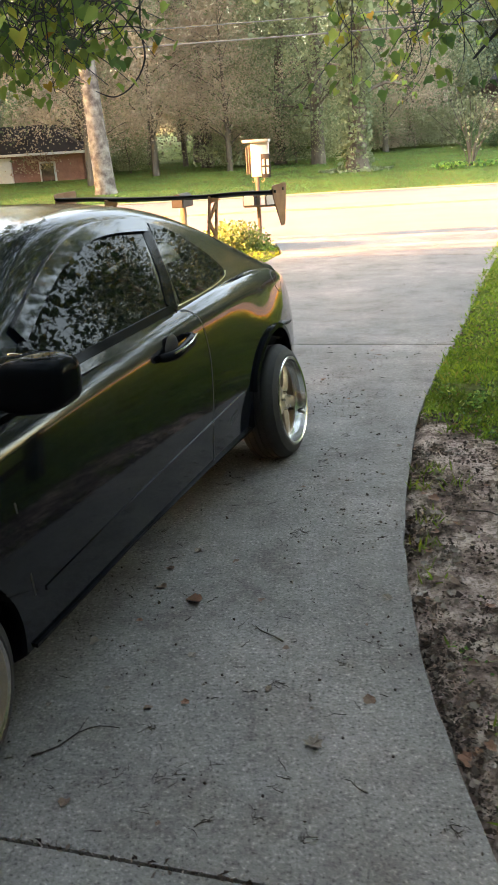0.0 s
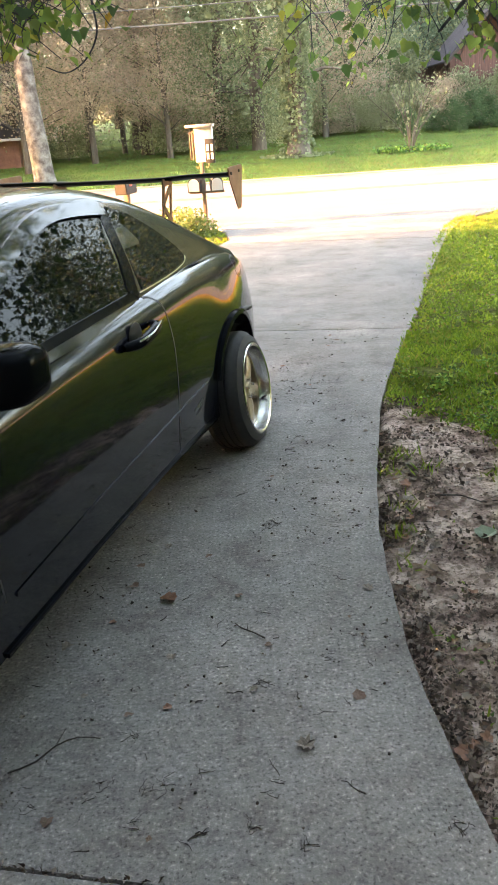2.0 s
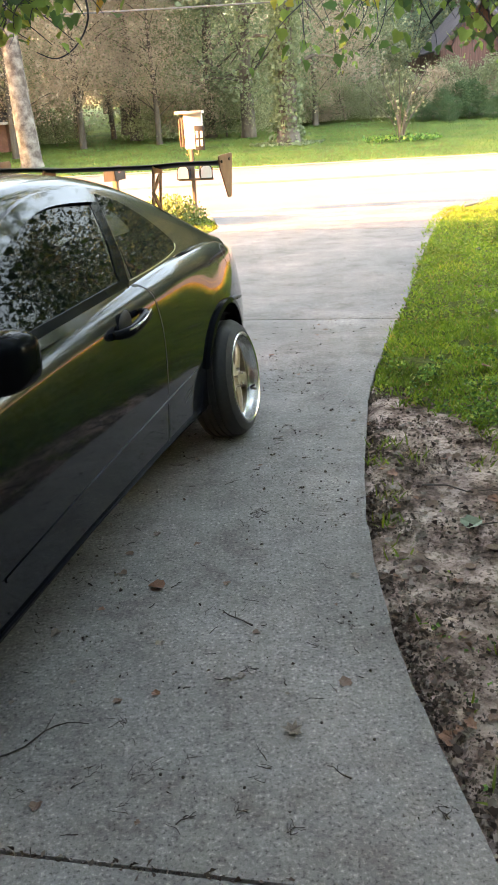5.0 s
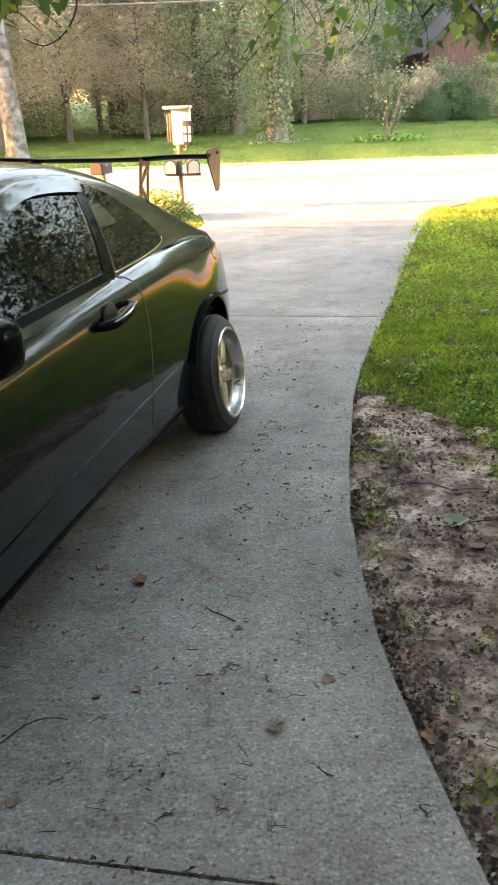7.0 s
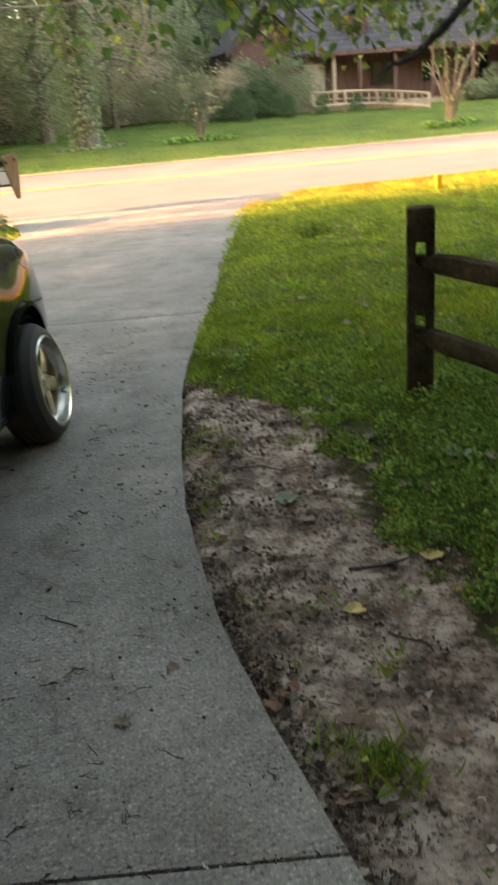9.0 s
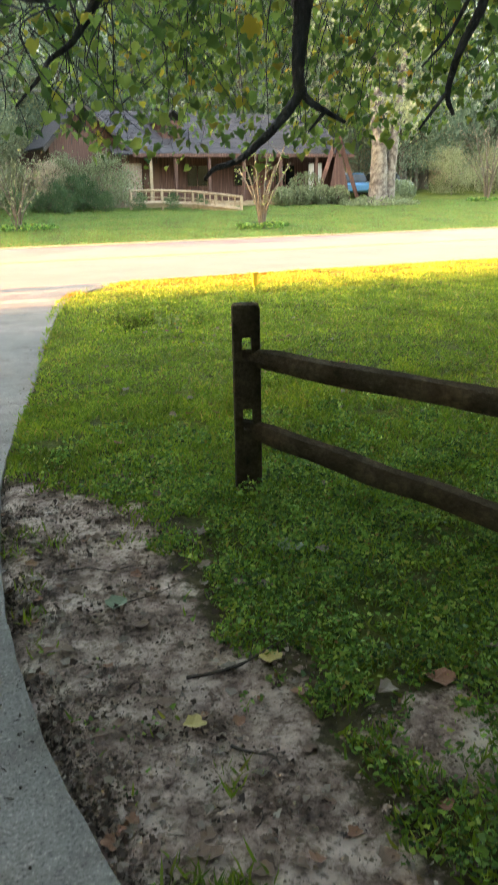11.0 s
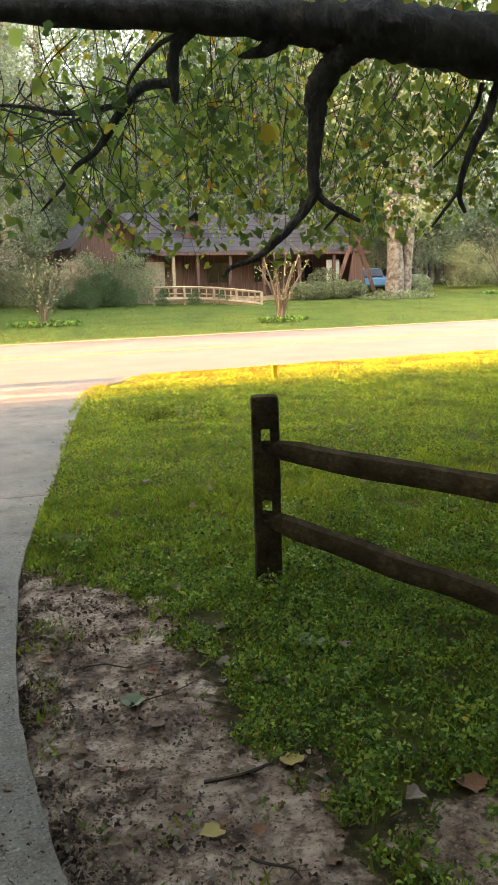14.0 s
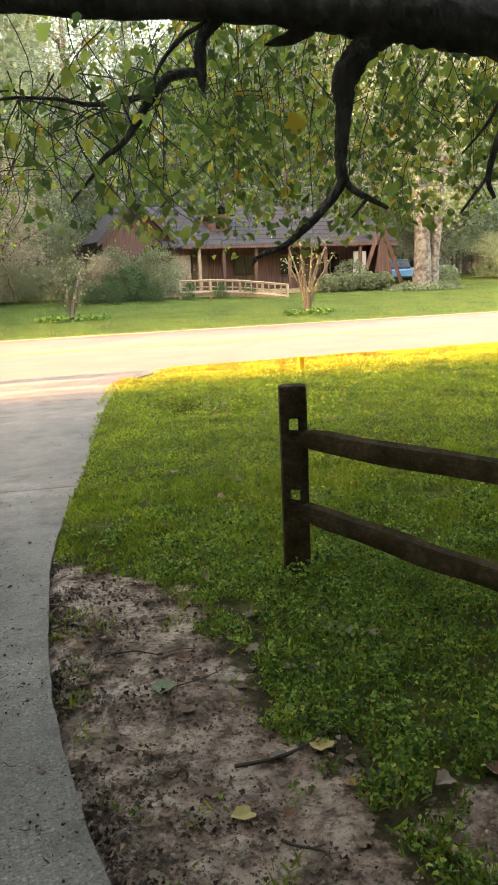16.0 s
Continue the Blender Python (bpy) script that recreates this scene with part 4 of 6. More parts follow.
for k in range(42):
    az = tr.uniform(3, 17)
    stems.append((az, tr.uniform(2.9, 4.4), tr.uniform(9, 13), tr.uniform(1.6, 9) + max(0.0, 8 - az) * 0.35))
for k in range(45):
    az = tr.uniform(-20, -12.8)
    stems.append((az, tr.uniform(2.8, 3.8), tr.uniform(9, 13), tr.uniform(4.0, 8.5) + max(0.0, az + 15.5) * 1.2))
for az, dist, top, low in stems:
    a = bearing(az + tr.uniform(-2.5, 2.5), top, dist)
    c = bearing(az + tr.uniform(-5, 5) * (az > 8), low, dist + tr.uniform(-0.15, 0.15))
    mid = a.lerp(c, 0.45) + Vector((tr.uniform(-0.2, 0.2), tr.uniform(-0.2, 0.2), 0.08))
    low_p = a.lerp(c, 0.8) + Vector((tr.uniform(-0.07, 0.07), tr.uniform(-0.07, 0.07), 0))
    pts = bend([a, mid, low_p, c], 4)
    tube(twigs, [yl(p) for p in pts], list(np.linspace(0.0034 if dist < 4.5 else 0.0028, 0.0011, len(pts))), 4)
    n = int((a - c).length / 0.036)
    for i in range(n):
        if tr.random() < (0.42 if 2 < az < 16 and dist < 5 else 0.5 if az < -10 else 0.95):
            p = pts[min(len(pts) - 1, int((i + 0.5) / n * (len(pts) - 1)))]
            leaf_pos.append(yl(p + Vector((tr.uniform(-0.12, 0.12), tr.uniform(-0.12, 0.12), tr.uniform(-0.06, 0.05)))))
    if tr.random() < 0.6:
        b0 = pts[len(pts) // 2]
        b1 = b0 + Vector((tr.uniform(-0.3, 0.3), tr.uniform(-0.2, 0.2), tr.uniform(-0.25, -0.02)))
        tube(twigs, [yl(p) for p in bend([b0, b0.lerp(b1, 0.5) + Vector((0, 0, 0.03)), b1], 3)], list(np.linspace(0.003, 0.0014, 7)), 4)
        for t in (0.4, 0.7, 1.0):
            leaf_pos.append(yl(b0.lerp(b1, t) + Vector((tr.uniform(-0.04, 0.04), tr.uniform(-0.04, 0.04), 0))))
loop = bend([bearing(-10.2, 11, 3.5), bearing(-10.5, 8, 3.5), bearing(-10.4, 6, 3.5), bearing(-11.3, 4.5, 3.5), bearing(-12.6, 3.8, 3.5), bearing(-13.8, 4.2, 3.5)], 5)
tube(twigs, [yl(p) for p in loop], list(np.linspace(0.005, 0.002, len(loop))), 5)
tagged(part("twigs", twigs, bark, yard), kind="stuff")
part("leaves", folded_leaves("leaves", np.array(leaf_pos), 0.046), leaf_yard, yard, smooth=False)
# unseen crown added over the drive and behind it, to block sky light
cen = np.stack([rng.uniform(-5.0, 8.5, 470), rng.uniform(-6.0, 3.2, 470), rng.uniform(3.5, 7.2, 470)], 1)
pos = (cen[:, None, :] + rng.normal(0, 0.42, (470, 46, 3))).reshape(-1, 3) - np.array((4.7, 1.3, 0))
pos = pos[pos[:, 2] > 2.95]
part("crown", leaves_mesh("crown", pos, 0.12, 0.5), leaf_yard, yard, smooth=False)
# added second storey of unseen crown, high over lawn and road, darkening reflections
top_c = []
while len(top_c) < 210:
    a, dist = radians(tr.uniform(15, 66)), tr.uniform(8.0, 17.0)
    p = EYE + Vector((math.sin(a) * dist, math.cos(a) * dist, dist * math.tan(radians(tr.uniform(22.5, 46)))))
    if p.z < 8.8:
        top_c.append(tuple(p))
pos = (np.array(top_c)[:, None, :] + rng.normal(0, 0.5, (210, 38, 3))).reshape(-1, 3) - np.array((4.7, 1.3, 0))
part("crown", leaves_mesh("crown", pos, 0.22, 0.4, 1.0, CARD), leaf_yard, yard, smooth=False)
# crown's outer half, mostly unseen, added high over the lawn to dim reflections
hi_c = []
while len(hi_c) < 175:
    a, dist = radians(tr.uniform(-30, 75)), tr.uniform(4.0, 13.0)
    p = EYE + Vector((math.sin(a) * dist, math.cos(a) * dist, dist * math.tan(radians(tr.uniform(16, 40) if a > 0.42 else tr.uniform(24, 44)))))
    if p.z < 8.5:
        hi_c.append(tuple(p))
pos = (np.array(hi_c)[:, None, :] + rng.normal(0, 0.42, (175, 46, 3))).reshape(-1, 3) - np.array((4.7, 1.3, 0))
part("crown", leaves_mesh("crown", pos, 0.11, 0.5), leaf_yard, yard, smooth=False)


def tree_parts(name, height, spread, trunk_r, leaf_mat, bark_mat, seed, leaves=6500, leaf=0.20, low=0.25, shape="round", clumps=70):
    """Trunk with limbs, and a ragged crown of clumps. Returns two meshes."""
    r = random.Random(seed)
    g = np.random.default_rng(seed)
    bm = bmesh.new()
    lean = (r.uniform(-0.4, 0.4), r.uniform(-0.4, 0.4))
    pts = bend([(0, 0, -0.3), (lean[0] * 0.2, lean[1] * 0.2, height * 0.25), (lean[0], lean[1], height * 0.6), (lean[0] * 1.3, lean[1] * 1.2, height * 0.93)], 5)
    tube(bm, pts, list(np.interp(np.linspace(0, 1, len(pts)), [0, 0.08, 1], [trunk_r * 1.35, trunk_r, trunk_r * 0.18])), 10, 0.15, seed)
    cen = []
    for k in range(clumps):
        t = low + (1 - low) * ((k + r.random()) / clumps)
        if shape == "cone":
            rad = spread * (1.05 - t) / (1.05 - low) * r.uniform(0.25, 1.0)
        else:
            rad = spread * math.sin(math.pi * min(0.97, 0.16 + 0.80 * (t - low) / (1 - low))) * r.uniform(0.3, 1.0)
        a = r.uniform(0, 2 * math.pi)
        c = (lean[0] * t + math.cos(a) * rad, lean[1] * t + math.sin(a) * rad, height * t)
        cen.append(c)
        if k % 3 == 0:
            z0 = max(height * 0.12, c[2] - rad * 0.6)
            p0 = Vector((lean[0] * z0 / height, lean[1] * z0 / height, z0))
            tube(bm, bend([p0, p0.lerp(Vector(c), 0.5) + Vector((0, 0, 0.15)), c], 2), [trunk_r * 0.22, trunk_r * 0.18, trunk_r * 0.13, trunk_r * 0.08, 0.012], 5)
    tm = bpy.data.meshes.new(name + "_trunk")
    bmesh.ops.recalc_face_normals(bm, faces=bm.faces)
    bm.to_mesh(tm)
    bm.free()
    tm.materials.append(bark_mat)
    tm.shade_smooth()
    cen = np.array(cen)
    size = g.uniform(0.55, 1.15, (len(cen), 1, 1)) * spread * 0.20
    p = cen[:, None, :] + g.normal(0, 1, (len(cen), leaves // clumps, 3)) * size * np.array((1, 1, 0.62))
    p = p.reshape(-1, 3)
    p = p[p[:, 2] > 0.15]
    cm = leaves_mesh(name + "_crown", p, leaf, 0.35, 1.0, CARD, 0.2, g)
    cm.materials.append(leaf_mat)
    return tm, cm


def plant_tree(name, meshes, x, y, turn, size, label, category="tree", group=""):
    t = thing(name, pose(x, y, ground_z(x, y) + 0.005, 0, 0, turn) @ Matrix.Diagonal((size, size, size, 1)), label, category, group)
    t.scale = (size,) * 3
    for n, me in zip(("trunk", "crown"), meshes):
        o = new(n, me)
        o.parent = t
    return t


oak = [tree_parts("oak", 14, 4.2, 0.26, leaf_green, bark_far, s, 22000, 0.118, 0.16, clumps=130) for s in (21, 22)]
pine = [tree_parts("pine", 16, 3.4, 0.26, leaf_dark, bark_far, s, 21000, 0.118, 0.10, "cone", 130) for s in (31, 32)]
brown = [tree_parts("brown", 7.5, 3.0, 0.14, leaf_brown, bark_far, s, 22000, 0.075, 0.22) for s in (41, 42)]
bush_m = [tree_parts("bush", 2.6, 1.7, 0.05, mt, bark_far, s, 5600, 0.09, 0.06, clumps=46) for s, mt in ((51, leaf_green), (52, leaf_dark), (53, leaf_brown), (54, leaf_green))]
# oak in darkened leaves, so that the car reflects less light
darkened_oak = [tree_parts("darkened_oak", 13, 4.6, 0.26, leaf_hedge, bark_far, 25, 9000, 0.235, 0.05, clumps=130)]
# oaks for the far rows, in the haze-tinted leaves
far_oak = [tree_parts("oak", 14, 4.2, 0.26, leaf_hazed, bark_far, s, 20000, 0.125, 0.10, clumps=120) for s in (27, 28)]
thick_oak = [tree_parts("oak", 14, 4.2, 0.26, leaf_green, bark_far, s, 8000, 0.215, 0.16, clumps=110) for s in (23, 24)]
thick_pine = [tree_parts("pine", 16, 3.4, 0.26, leaf_dark, bark_far, s, 8000, 0.21, 0.10, "cone", 120) for s in (33, 34)]
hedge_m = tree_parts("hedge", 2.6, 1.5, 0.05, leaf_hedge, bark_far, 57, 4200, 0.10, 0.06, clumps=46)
tr = random.Random(12)
LABEL = {"shade": "dark dense tree added out of view to dim reflections", "oak": "tall broadleaf tree in dull green leaf at the wood's edge", "pine": "tall dark evergreen in the woods", "brown": "small tree with dry brown autumn leaves", "bush": "dense wild bush under the trees"}


def wild(kind, x, y, size=1.0):
    if kind != "bush" and y > 30 and -24.5 < math.degrees(math.atan2(x, y)) < -17.3:
        return      # open sky over the bungalow
    if kind == "bush" and 33 < y < 62 and -11.2 < math.degrees(math.atan2(x, y)) < -6.2:
        return      # open trunks, with light behind them
    if kind != "bush" and y > 43 and -26 < math.degrees(math.atan2(x, y)) < -4 and tr.random() < 0.6:
        return      # gaps of sky in the wood
    deep = x < -19 or y < 12      # beside the yard: coarser foliage
    if y > 50 and 11 < math.degrees(math.atan2(x, y)) < 19.5:
        size *= 0.72      # lower wood, with sky over it
    sets = {"oak": thick_oak if deep else far_oak if y > 50 else oak, "shade": darkened_oak, "pine": thick_pine if deep else pine, "brown": brown, "bush": bush_m}[kind]
    plant_tree({"oak": "broadleaf_tree", "shade": "added_shade_tree", "pine": "evergreen_tree", "brown": "autumn_tree", "bush": "wild_bush"}[kind], tr.choice(sets), x, y, tr.uniform(0, 360), size * tr.uniform(0.88, 1.15), LABEL[kind], "bush" if kind == "bush" else "tree", "woods along the road")


# wood edge across the road
for x, y, k in ((-15.5, 33, "oak"), (-12.5, 37, "pine"), (-9.6, 35.5, "oak"), (-6.2, 34.5, "brown"), (-4.4, 37.5, "oak"), (-3.2, 34.8, "brown"), (-1.2, 37.0, "pine"), (0.4, 36.0, "pine"), (-8.2, 31.8, "brown"), (-5.6, 39, "brown"), (3.6, 41, "brown"), (5.2, 45, "pine")):
    wild(k, x, y)
for x in np.arange(-15, 4.5, 1.45):
    wild("bush", x + tr.uniform(-0.4, 0.4), (36.2 if x < 1 else 41.5) + tr.uniform(-0.5, 0.9), tr.uniform(0.7, 1.25))
for x in np.arange(2.5, 12.5, 1.3):
    wild("bush", x, 42.6 + tr.uniform(-0.4, 0.8) - (x > 6.5) * 1.6, tr.uniform(0.6, 1.0))
for x in np.concatenate([np.arange(-34, 8, 6.6), np.arange(8, 66, 4.2)]):
    wild(tr.choice(["oak", "pine", "oak"]), x + tr.uniform(-1.2, 1.2), 54 + tr.uniform(-3, 3) - (x < 6) * 7, tr.uniform(0.95, 1.2))
for x in np.arange(-40, 84, 5.0):
    wild(tr.choice(["oak", "pine"]), x + tr.uniform(-1.5, 1.5), 66 + tr.uniform(-3, 3), tr.uniform(1.1, 1.5))
for x in np.arange(28, 60, 3.4):
    wild(tr.choice(["oak", "brown", "bush", "bush"]), x + tr.uniform(-1, 1), 45.5 + tr.uniform(-1, 2) + (x < 36) * 9, 1.0)
for x in np.arange(-16, 8, 2.6):
    wild("bush", x + tr.uniform(-0.6, 0.6), 45.0 + tr.uniform(-1, 2), tr.uniform(1.2, 1.9))
for x in np.arange(-26, 62, 3.6):
    wild("bush", x + tr.uniform(-0.8, 0.8), 59.5 + tr.uniform(-2, 2), tr.uniform(1.5, 2.6))
# unseen woods added along the road's sunset side and behind the yard, blocking sun
for x in np.arange(-62, -13, 4.4):
    wild(tr.choice(["oak", "pine"]), x, 29.5 + tr.uniform(0, 1.5), 1.05)
    wild(tr.choice(["oak", "oak", "pine"]), x + 1, 9.1 + tr.uniform(-0.8, 0.4), 1.0)
    wild(tr.choice(["oak", "pine"]), x, 0.5 + tr.uniform(-1.5, 1.5), 1.3)
    wild("oak", x + 2, -5 + tr.uniform(-1.5, 1.5), 1.3)
for k in range(16):
    wild("oak", -29 - (k % 2) * 7 + tr.uniform(-1, 1), 47 + k * 2.0, 1.6)
for k in range(22):
    wild(tr.choice(["oak", "pine"]), -44 - (k % 3) * 8 + tr.uniform(-2, 2), 33 + k * 2.4, 2.7)
# tall rows in view behind the cabin
for x in np.arange(6, 50, 4.4):
    wild(tr.choice(["oak", "pine"]), x + tr.uniform(-1, 1), 72 + tr.uniform(-2, 2), 1.75)
for x, y in ((11, 57), (16, 58), (20.5, 56), (25, 57), (29, 53), (33, 57), (38, 53), (43, 57), (48, 54), (54, 57), (31, 61), (41, 62)):
    wild("oak", x, y, 1.65)
# trees added behind the wood's edge, to keep sun off the far rows
for x, y in ((-15, 45), (-19, 49), (-16, 53), (-20, 57), (-17, 61), (-22, 44)):
    wild("oak", x, y, 1.6)
# unseen trees added to close the place behind the yard
for x in np.arange(-12, 30, 5):
    wild("oak", x + tr.uniform(-1, 1), -13 + tr.uniform(-2, 2), 1.0)
# unseen trees added beside the yard, to cut sky light and dim reflections
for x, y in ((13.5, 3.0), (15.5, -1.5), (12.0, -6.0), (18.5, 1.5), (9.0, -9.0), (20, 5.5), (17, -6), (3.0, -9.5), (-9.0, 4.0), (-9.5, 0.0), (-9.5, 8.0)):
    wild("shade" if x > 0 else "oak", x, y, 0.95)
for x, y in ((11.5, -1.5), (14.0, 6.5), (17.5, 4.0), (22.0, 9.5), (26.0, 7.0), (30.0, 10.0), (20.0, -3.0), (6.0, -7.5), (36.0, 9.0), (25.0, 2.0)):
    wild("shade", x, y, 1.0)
# pines whose trunks show in the wood's gap
for x, y in ((-5.3, 41.5), (-6.6, 43.5), (-7.6, 41.8), (-4.9, 44.5)):
    wild("pine", x, y, 1.1)

# ---- trees that stand alone across the road ----
ivy_tree = thing("ivy_covered_tree", pose(1.75, 31.6, ground_z(1.75, 31.6)), "thick tree trunk wrapped in ivy on the far lawn", "tree")
bm = bmesh.new()
tube(bm, bend([(0, 0, -0.3), (0.05, 0, 2.0), (0.0, 0.1, 5.0), (0.3, 0.1, 9.0), (0.2, 0, 13.0)], 4), list(np.interp(range(17), [0, 2, 16], [0.55, 0.36, 0.12])), 12, 0.12, 8)
for k in range(9):
    z = 2.4 + k * 0.8
    a = k * 2.4
    L = 2.0 + (k % 3) * 0.7
    tube(bm, bend([(0, 0, z), (math.cos(a) * L * 0.5, math.sin(a) * L * 0.5, z + 0.5), (math.cos(a) * L, math.sin(a) * L, z + 0.3 - (k % 2) * 0.7)], 3), list(np.linspace(0.09, 0.015, 7)), 6)
part("trunk", bm, bark_far, ivy_tree)
g = np.random.default_rng(61)
n = 5200
zz = g.uniform(0.0, 8.0, n)
aa = g.uniform(0, 2 * math.pi, n)
rr = 0.42 + g.normal(0, 0.09, n) + (zz < 0.5) * g.uniform(0, 0.9, n)
part("ivy", leaves_mesh("ivy", np.stack([rr * np.cos(aa), rr * np.sin(aa), np.where(rr > 0.75, 0.08, zz)], 1), 0.15, 0.7, 1.0, CARD, 0.2, g), leaf_dark, ivy_tree, "dark ivy round the trunk", smooth=False)
cen = np.stack([g.uniform(-3.4, 3.4, 60), g.uniform(-2.5, 2.5, 60), g.uniform(5.5, 14, 60)], 1)
part("crown", leaves_mesh("crown", (cen[:, None, :] + g.normal(0, 0.6, (60, 95, 3))).reshape(-1, 3), 0.24, 0.35, 1.0, CARD, 0.2, g), leaf_dark, ivy_tree, smooth=False)

grey_tree = thing("grey_trunk_tree", pose(-6.8, 28.2, ground_z(-6.8, 28.2)), "tall tree with a bare grey trunk near the road", "tree")
bm = bmesh.new()
tube(bm, bend([(0, 0, -0.2), (-0.1, 0, 2.0), (-0.2, 0, 5.0), (-0.35, 0.1, 9.0), (-0.3, 0, 13.0)], 4), list(np.interp(range(17), [0, 1, 16], [0.46, 0.36, 0.12])), 12, 0.08, 9)
part("trunk", bm, bark_pale, grey_tree)
cen = np.stack([g.uniform(-3.6, 2.2, 50), g.uniform(-2.5, 2.5, 50), g.uniform(6.5, 13.5, 50)], 1)
part("crown", leaves_mesh("crown", (cen[:, None, :] + g.normal(0, 0.55, (50, 80, 3))).reshape(-1, 3), 0.2, 0.35, 1.0, CARD, 0.2, g), leaf_green, grey_tree, smooth=False)


def bare_shrub(name, x, y, stems, height, spread, r0, mat, label, leaves, leaf_mat, seed, wild_r=0.8):
    t = thing(name, pose(x, y, ground_z(x, y)), label, "shrub")
    r = random.Random(seed)
    gg = np.random.default_rng(seed)
    tips = []
    bm = bmesh.new()
    for k in range(stems):
        a = 2 * math.pi * k / stems + r.uniform(-0.4, 0.4)
        s = spread * r.uniform(0.35, 1.0)
        h = height * r.uniform(0.7, 1.0)
        p = [Vector((0.06 * math.cos(a), 0.06 * math.sin(a), -0.1)), Vector((s * 0.25 * math.cos(a), s * 0.25 * math.sin(a), h * 0.4)), Vector((s * math.cos(a + 0.2), s * math.sin(a + 0.2), h))]
        q = bend(p, 4)
        tube(bm, q, list(np.linspace(r0, r0 * 0.3, len(q))), 6, 0.15, k)
        tips += [q[-1], q[-2], q[-3]]
        for j in range(4):
            b0 = q[r.randrange(3, len(q) - 1)]
            b1 = b0 + Vector((r.uniform(-0.5, 0.5), r.uniform(-0.5, 0.5), r.uniform(0.1, 0.6))) * height * 0.3
            tube(bm, [b0, b0.lerp(b1, 0.5) + Vector((0, 0, 0.04)), b1], [r0 * 0.35, r0 * 0.25, r0 * 0.12], 5)
            tips.append(b1)
    tagged(part("stems", bm, mat, t), kind="stuff")
    tp = np.array([tuple(p) for p in tips])
    pos = tp[gg.integers(0, len(tp), leaves)] + gg.normal(0, 0.16, (leaves, 3))
    part("leaves", leaves_mesh("leaves", pos, 0.10, 0.5, 1.0, CARD, 0.2, gg), leaf_mat, t, smooth=False)
    m = 420
    a = gg.uniform(0, 2 * math.pi, m)
    d = wild_r * np.sqrt(gg.uniform(0, 1, m))
    part("ground_cover", leaves_mesh("ground_cover", np.stack([d * np.cos(a) * 1.7, d * np.sin(a), gg.uniform(0.02, 0.16, m)], 1), 0.14, -0.3, 1.0, CARD, 0.2, gg), weed_mat, t, "ring of taller weeds round the stems", smooth=False)
    return t


bare_shrub("bare_shrub", 5.65, 30.5, 15, 2.6, 1.7, 0.020, bark_far, "sparse vase-shaped shrub with pale twigs on the far lawn", 260, leaf_green, 71)
bare_shrub("pollard_tree", 14.03, 28.0, 8, 2.9, 1.25, 0.062, bark_far, "cut-back tree with pale stubby limbs on the far lawn", 120, leaf_lime, 72, 0.6)
bare_shrub("pale_shrub", 35.0, 40.0, 16, 4.6, 2.6, 0.04, bark_far, "tall grey leafless shrub near the wood", 200, leaf_brown, 73)

big = thing("flaking_bark_tree", pose(26.8, 39.2, ground_z(26.8, 39.2)), "large tree with pale flaking bark beside the house", "tree")
bm = bmesh.new()
tube(bm, bend([(-0.2, 0, -0.2), (-0.1, 0, 1.2), (-0.2, 0, 4.0), (-0.6, 0.1, 8.0), (-0.4, 0, 13.0)], 4), list(np.interp(range(17), [0, 2, 16], [0.85, 0.55, 0.15])), 14, 0.16, 10)
tube(bm, bend([(0.5, 0, -0.2), (0.6, 0, 1.5), (0.9, 0, 4.0), (1.5, 0.1, 8.0)], 4), list(np.linspace(0.42, 0.15, 13)), 12, 0.14, 11)
part("trunk", bm, bark_pale, big)
g = np.random.default_rng(64)
cen = np.stack([g.uniform(-4.5, 4.5, 70), g.uniform(-3, 3, 70), g.uniform(4.5, 14, 70)], 1)
part("crown", leaves_mesh("crown", (cen[:, None, :] + g.normal(0, 0.6, (70, 95, 3))).reshape(-1, 3), 0.24, 0.35, 1.0, CARD, 0.2, g), leaf_green, big, smooth=False)
m = 1500
a = g.uniform(0, 2 * math.pi, m)
d = 2.4 * np.sqrt(g.uniform(0, 1, m))
part("undergrowth", leaves_mesh("undergrowth", np.stack([d * np.cos(a), d * np.sin(a) * 0.7, g.uniform(0.02, 0.55, m) * (1.2 - d / 2.4)], 1), 0.16, -0.2, 1.0, CARD, 0.2, g), leaf_dark, big, smooth=False)


def hedge_ball(x, y, w, h, seed, mat=leaf_dark):
    t = thing("clipped_bush", pose(x, y, ground_z(x, y)), "round clipped evergreen bush by the house", "bush", "clipped bushes by the house")
    gg = np.random.default_rng(seed)
    n = 1100
    v = gg.normal(0, 1, (n, 3))
    v /= np.linalg.norm(v, axis=1)[:, None]
    v *= (0.78 + 0.26 * gg.random((n, 1))) * np.array((w / 2, w / 2, h / 2))
    v[:, 2] += h / 2
    part("leaves", leaves_mesh("leaves", v[v[:, 2] > 0.02], 0.13, 0.2, 1.0, CARD, 0.2, gg), mat, t, smooth=False)
    bm = bmesh.new()
    for k in range(5):
        tube(bm, [(0, 0, -0.05), (0.12 * math.cos(k * 1.3), 0.12 * math.sin(k * 1.3), h * 0.4), (w * 0.3 * math.cos(k * 1.3), w * 0.3 * math.sin(k * 1.3), h * 0.8)], [0.03, 0.02, 0.01], 5)
    part("stems", bm, bark_far, t)


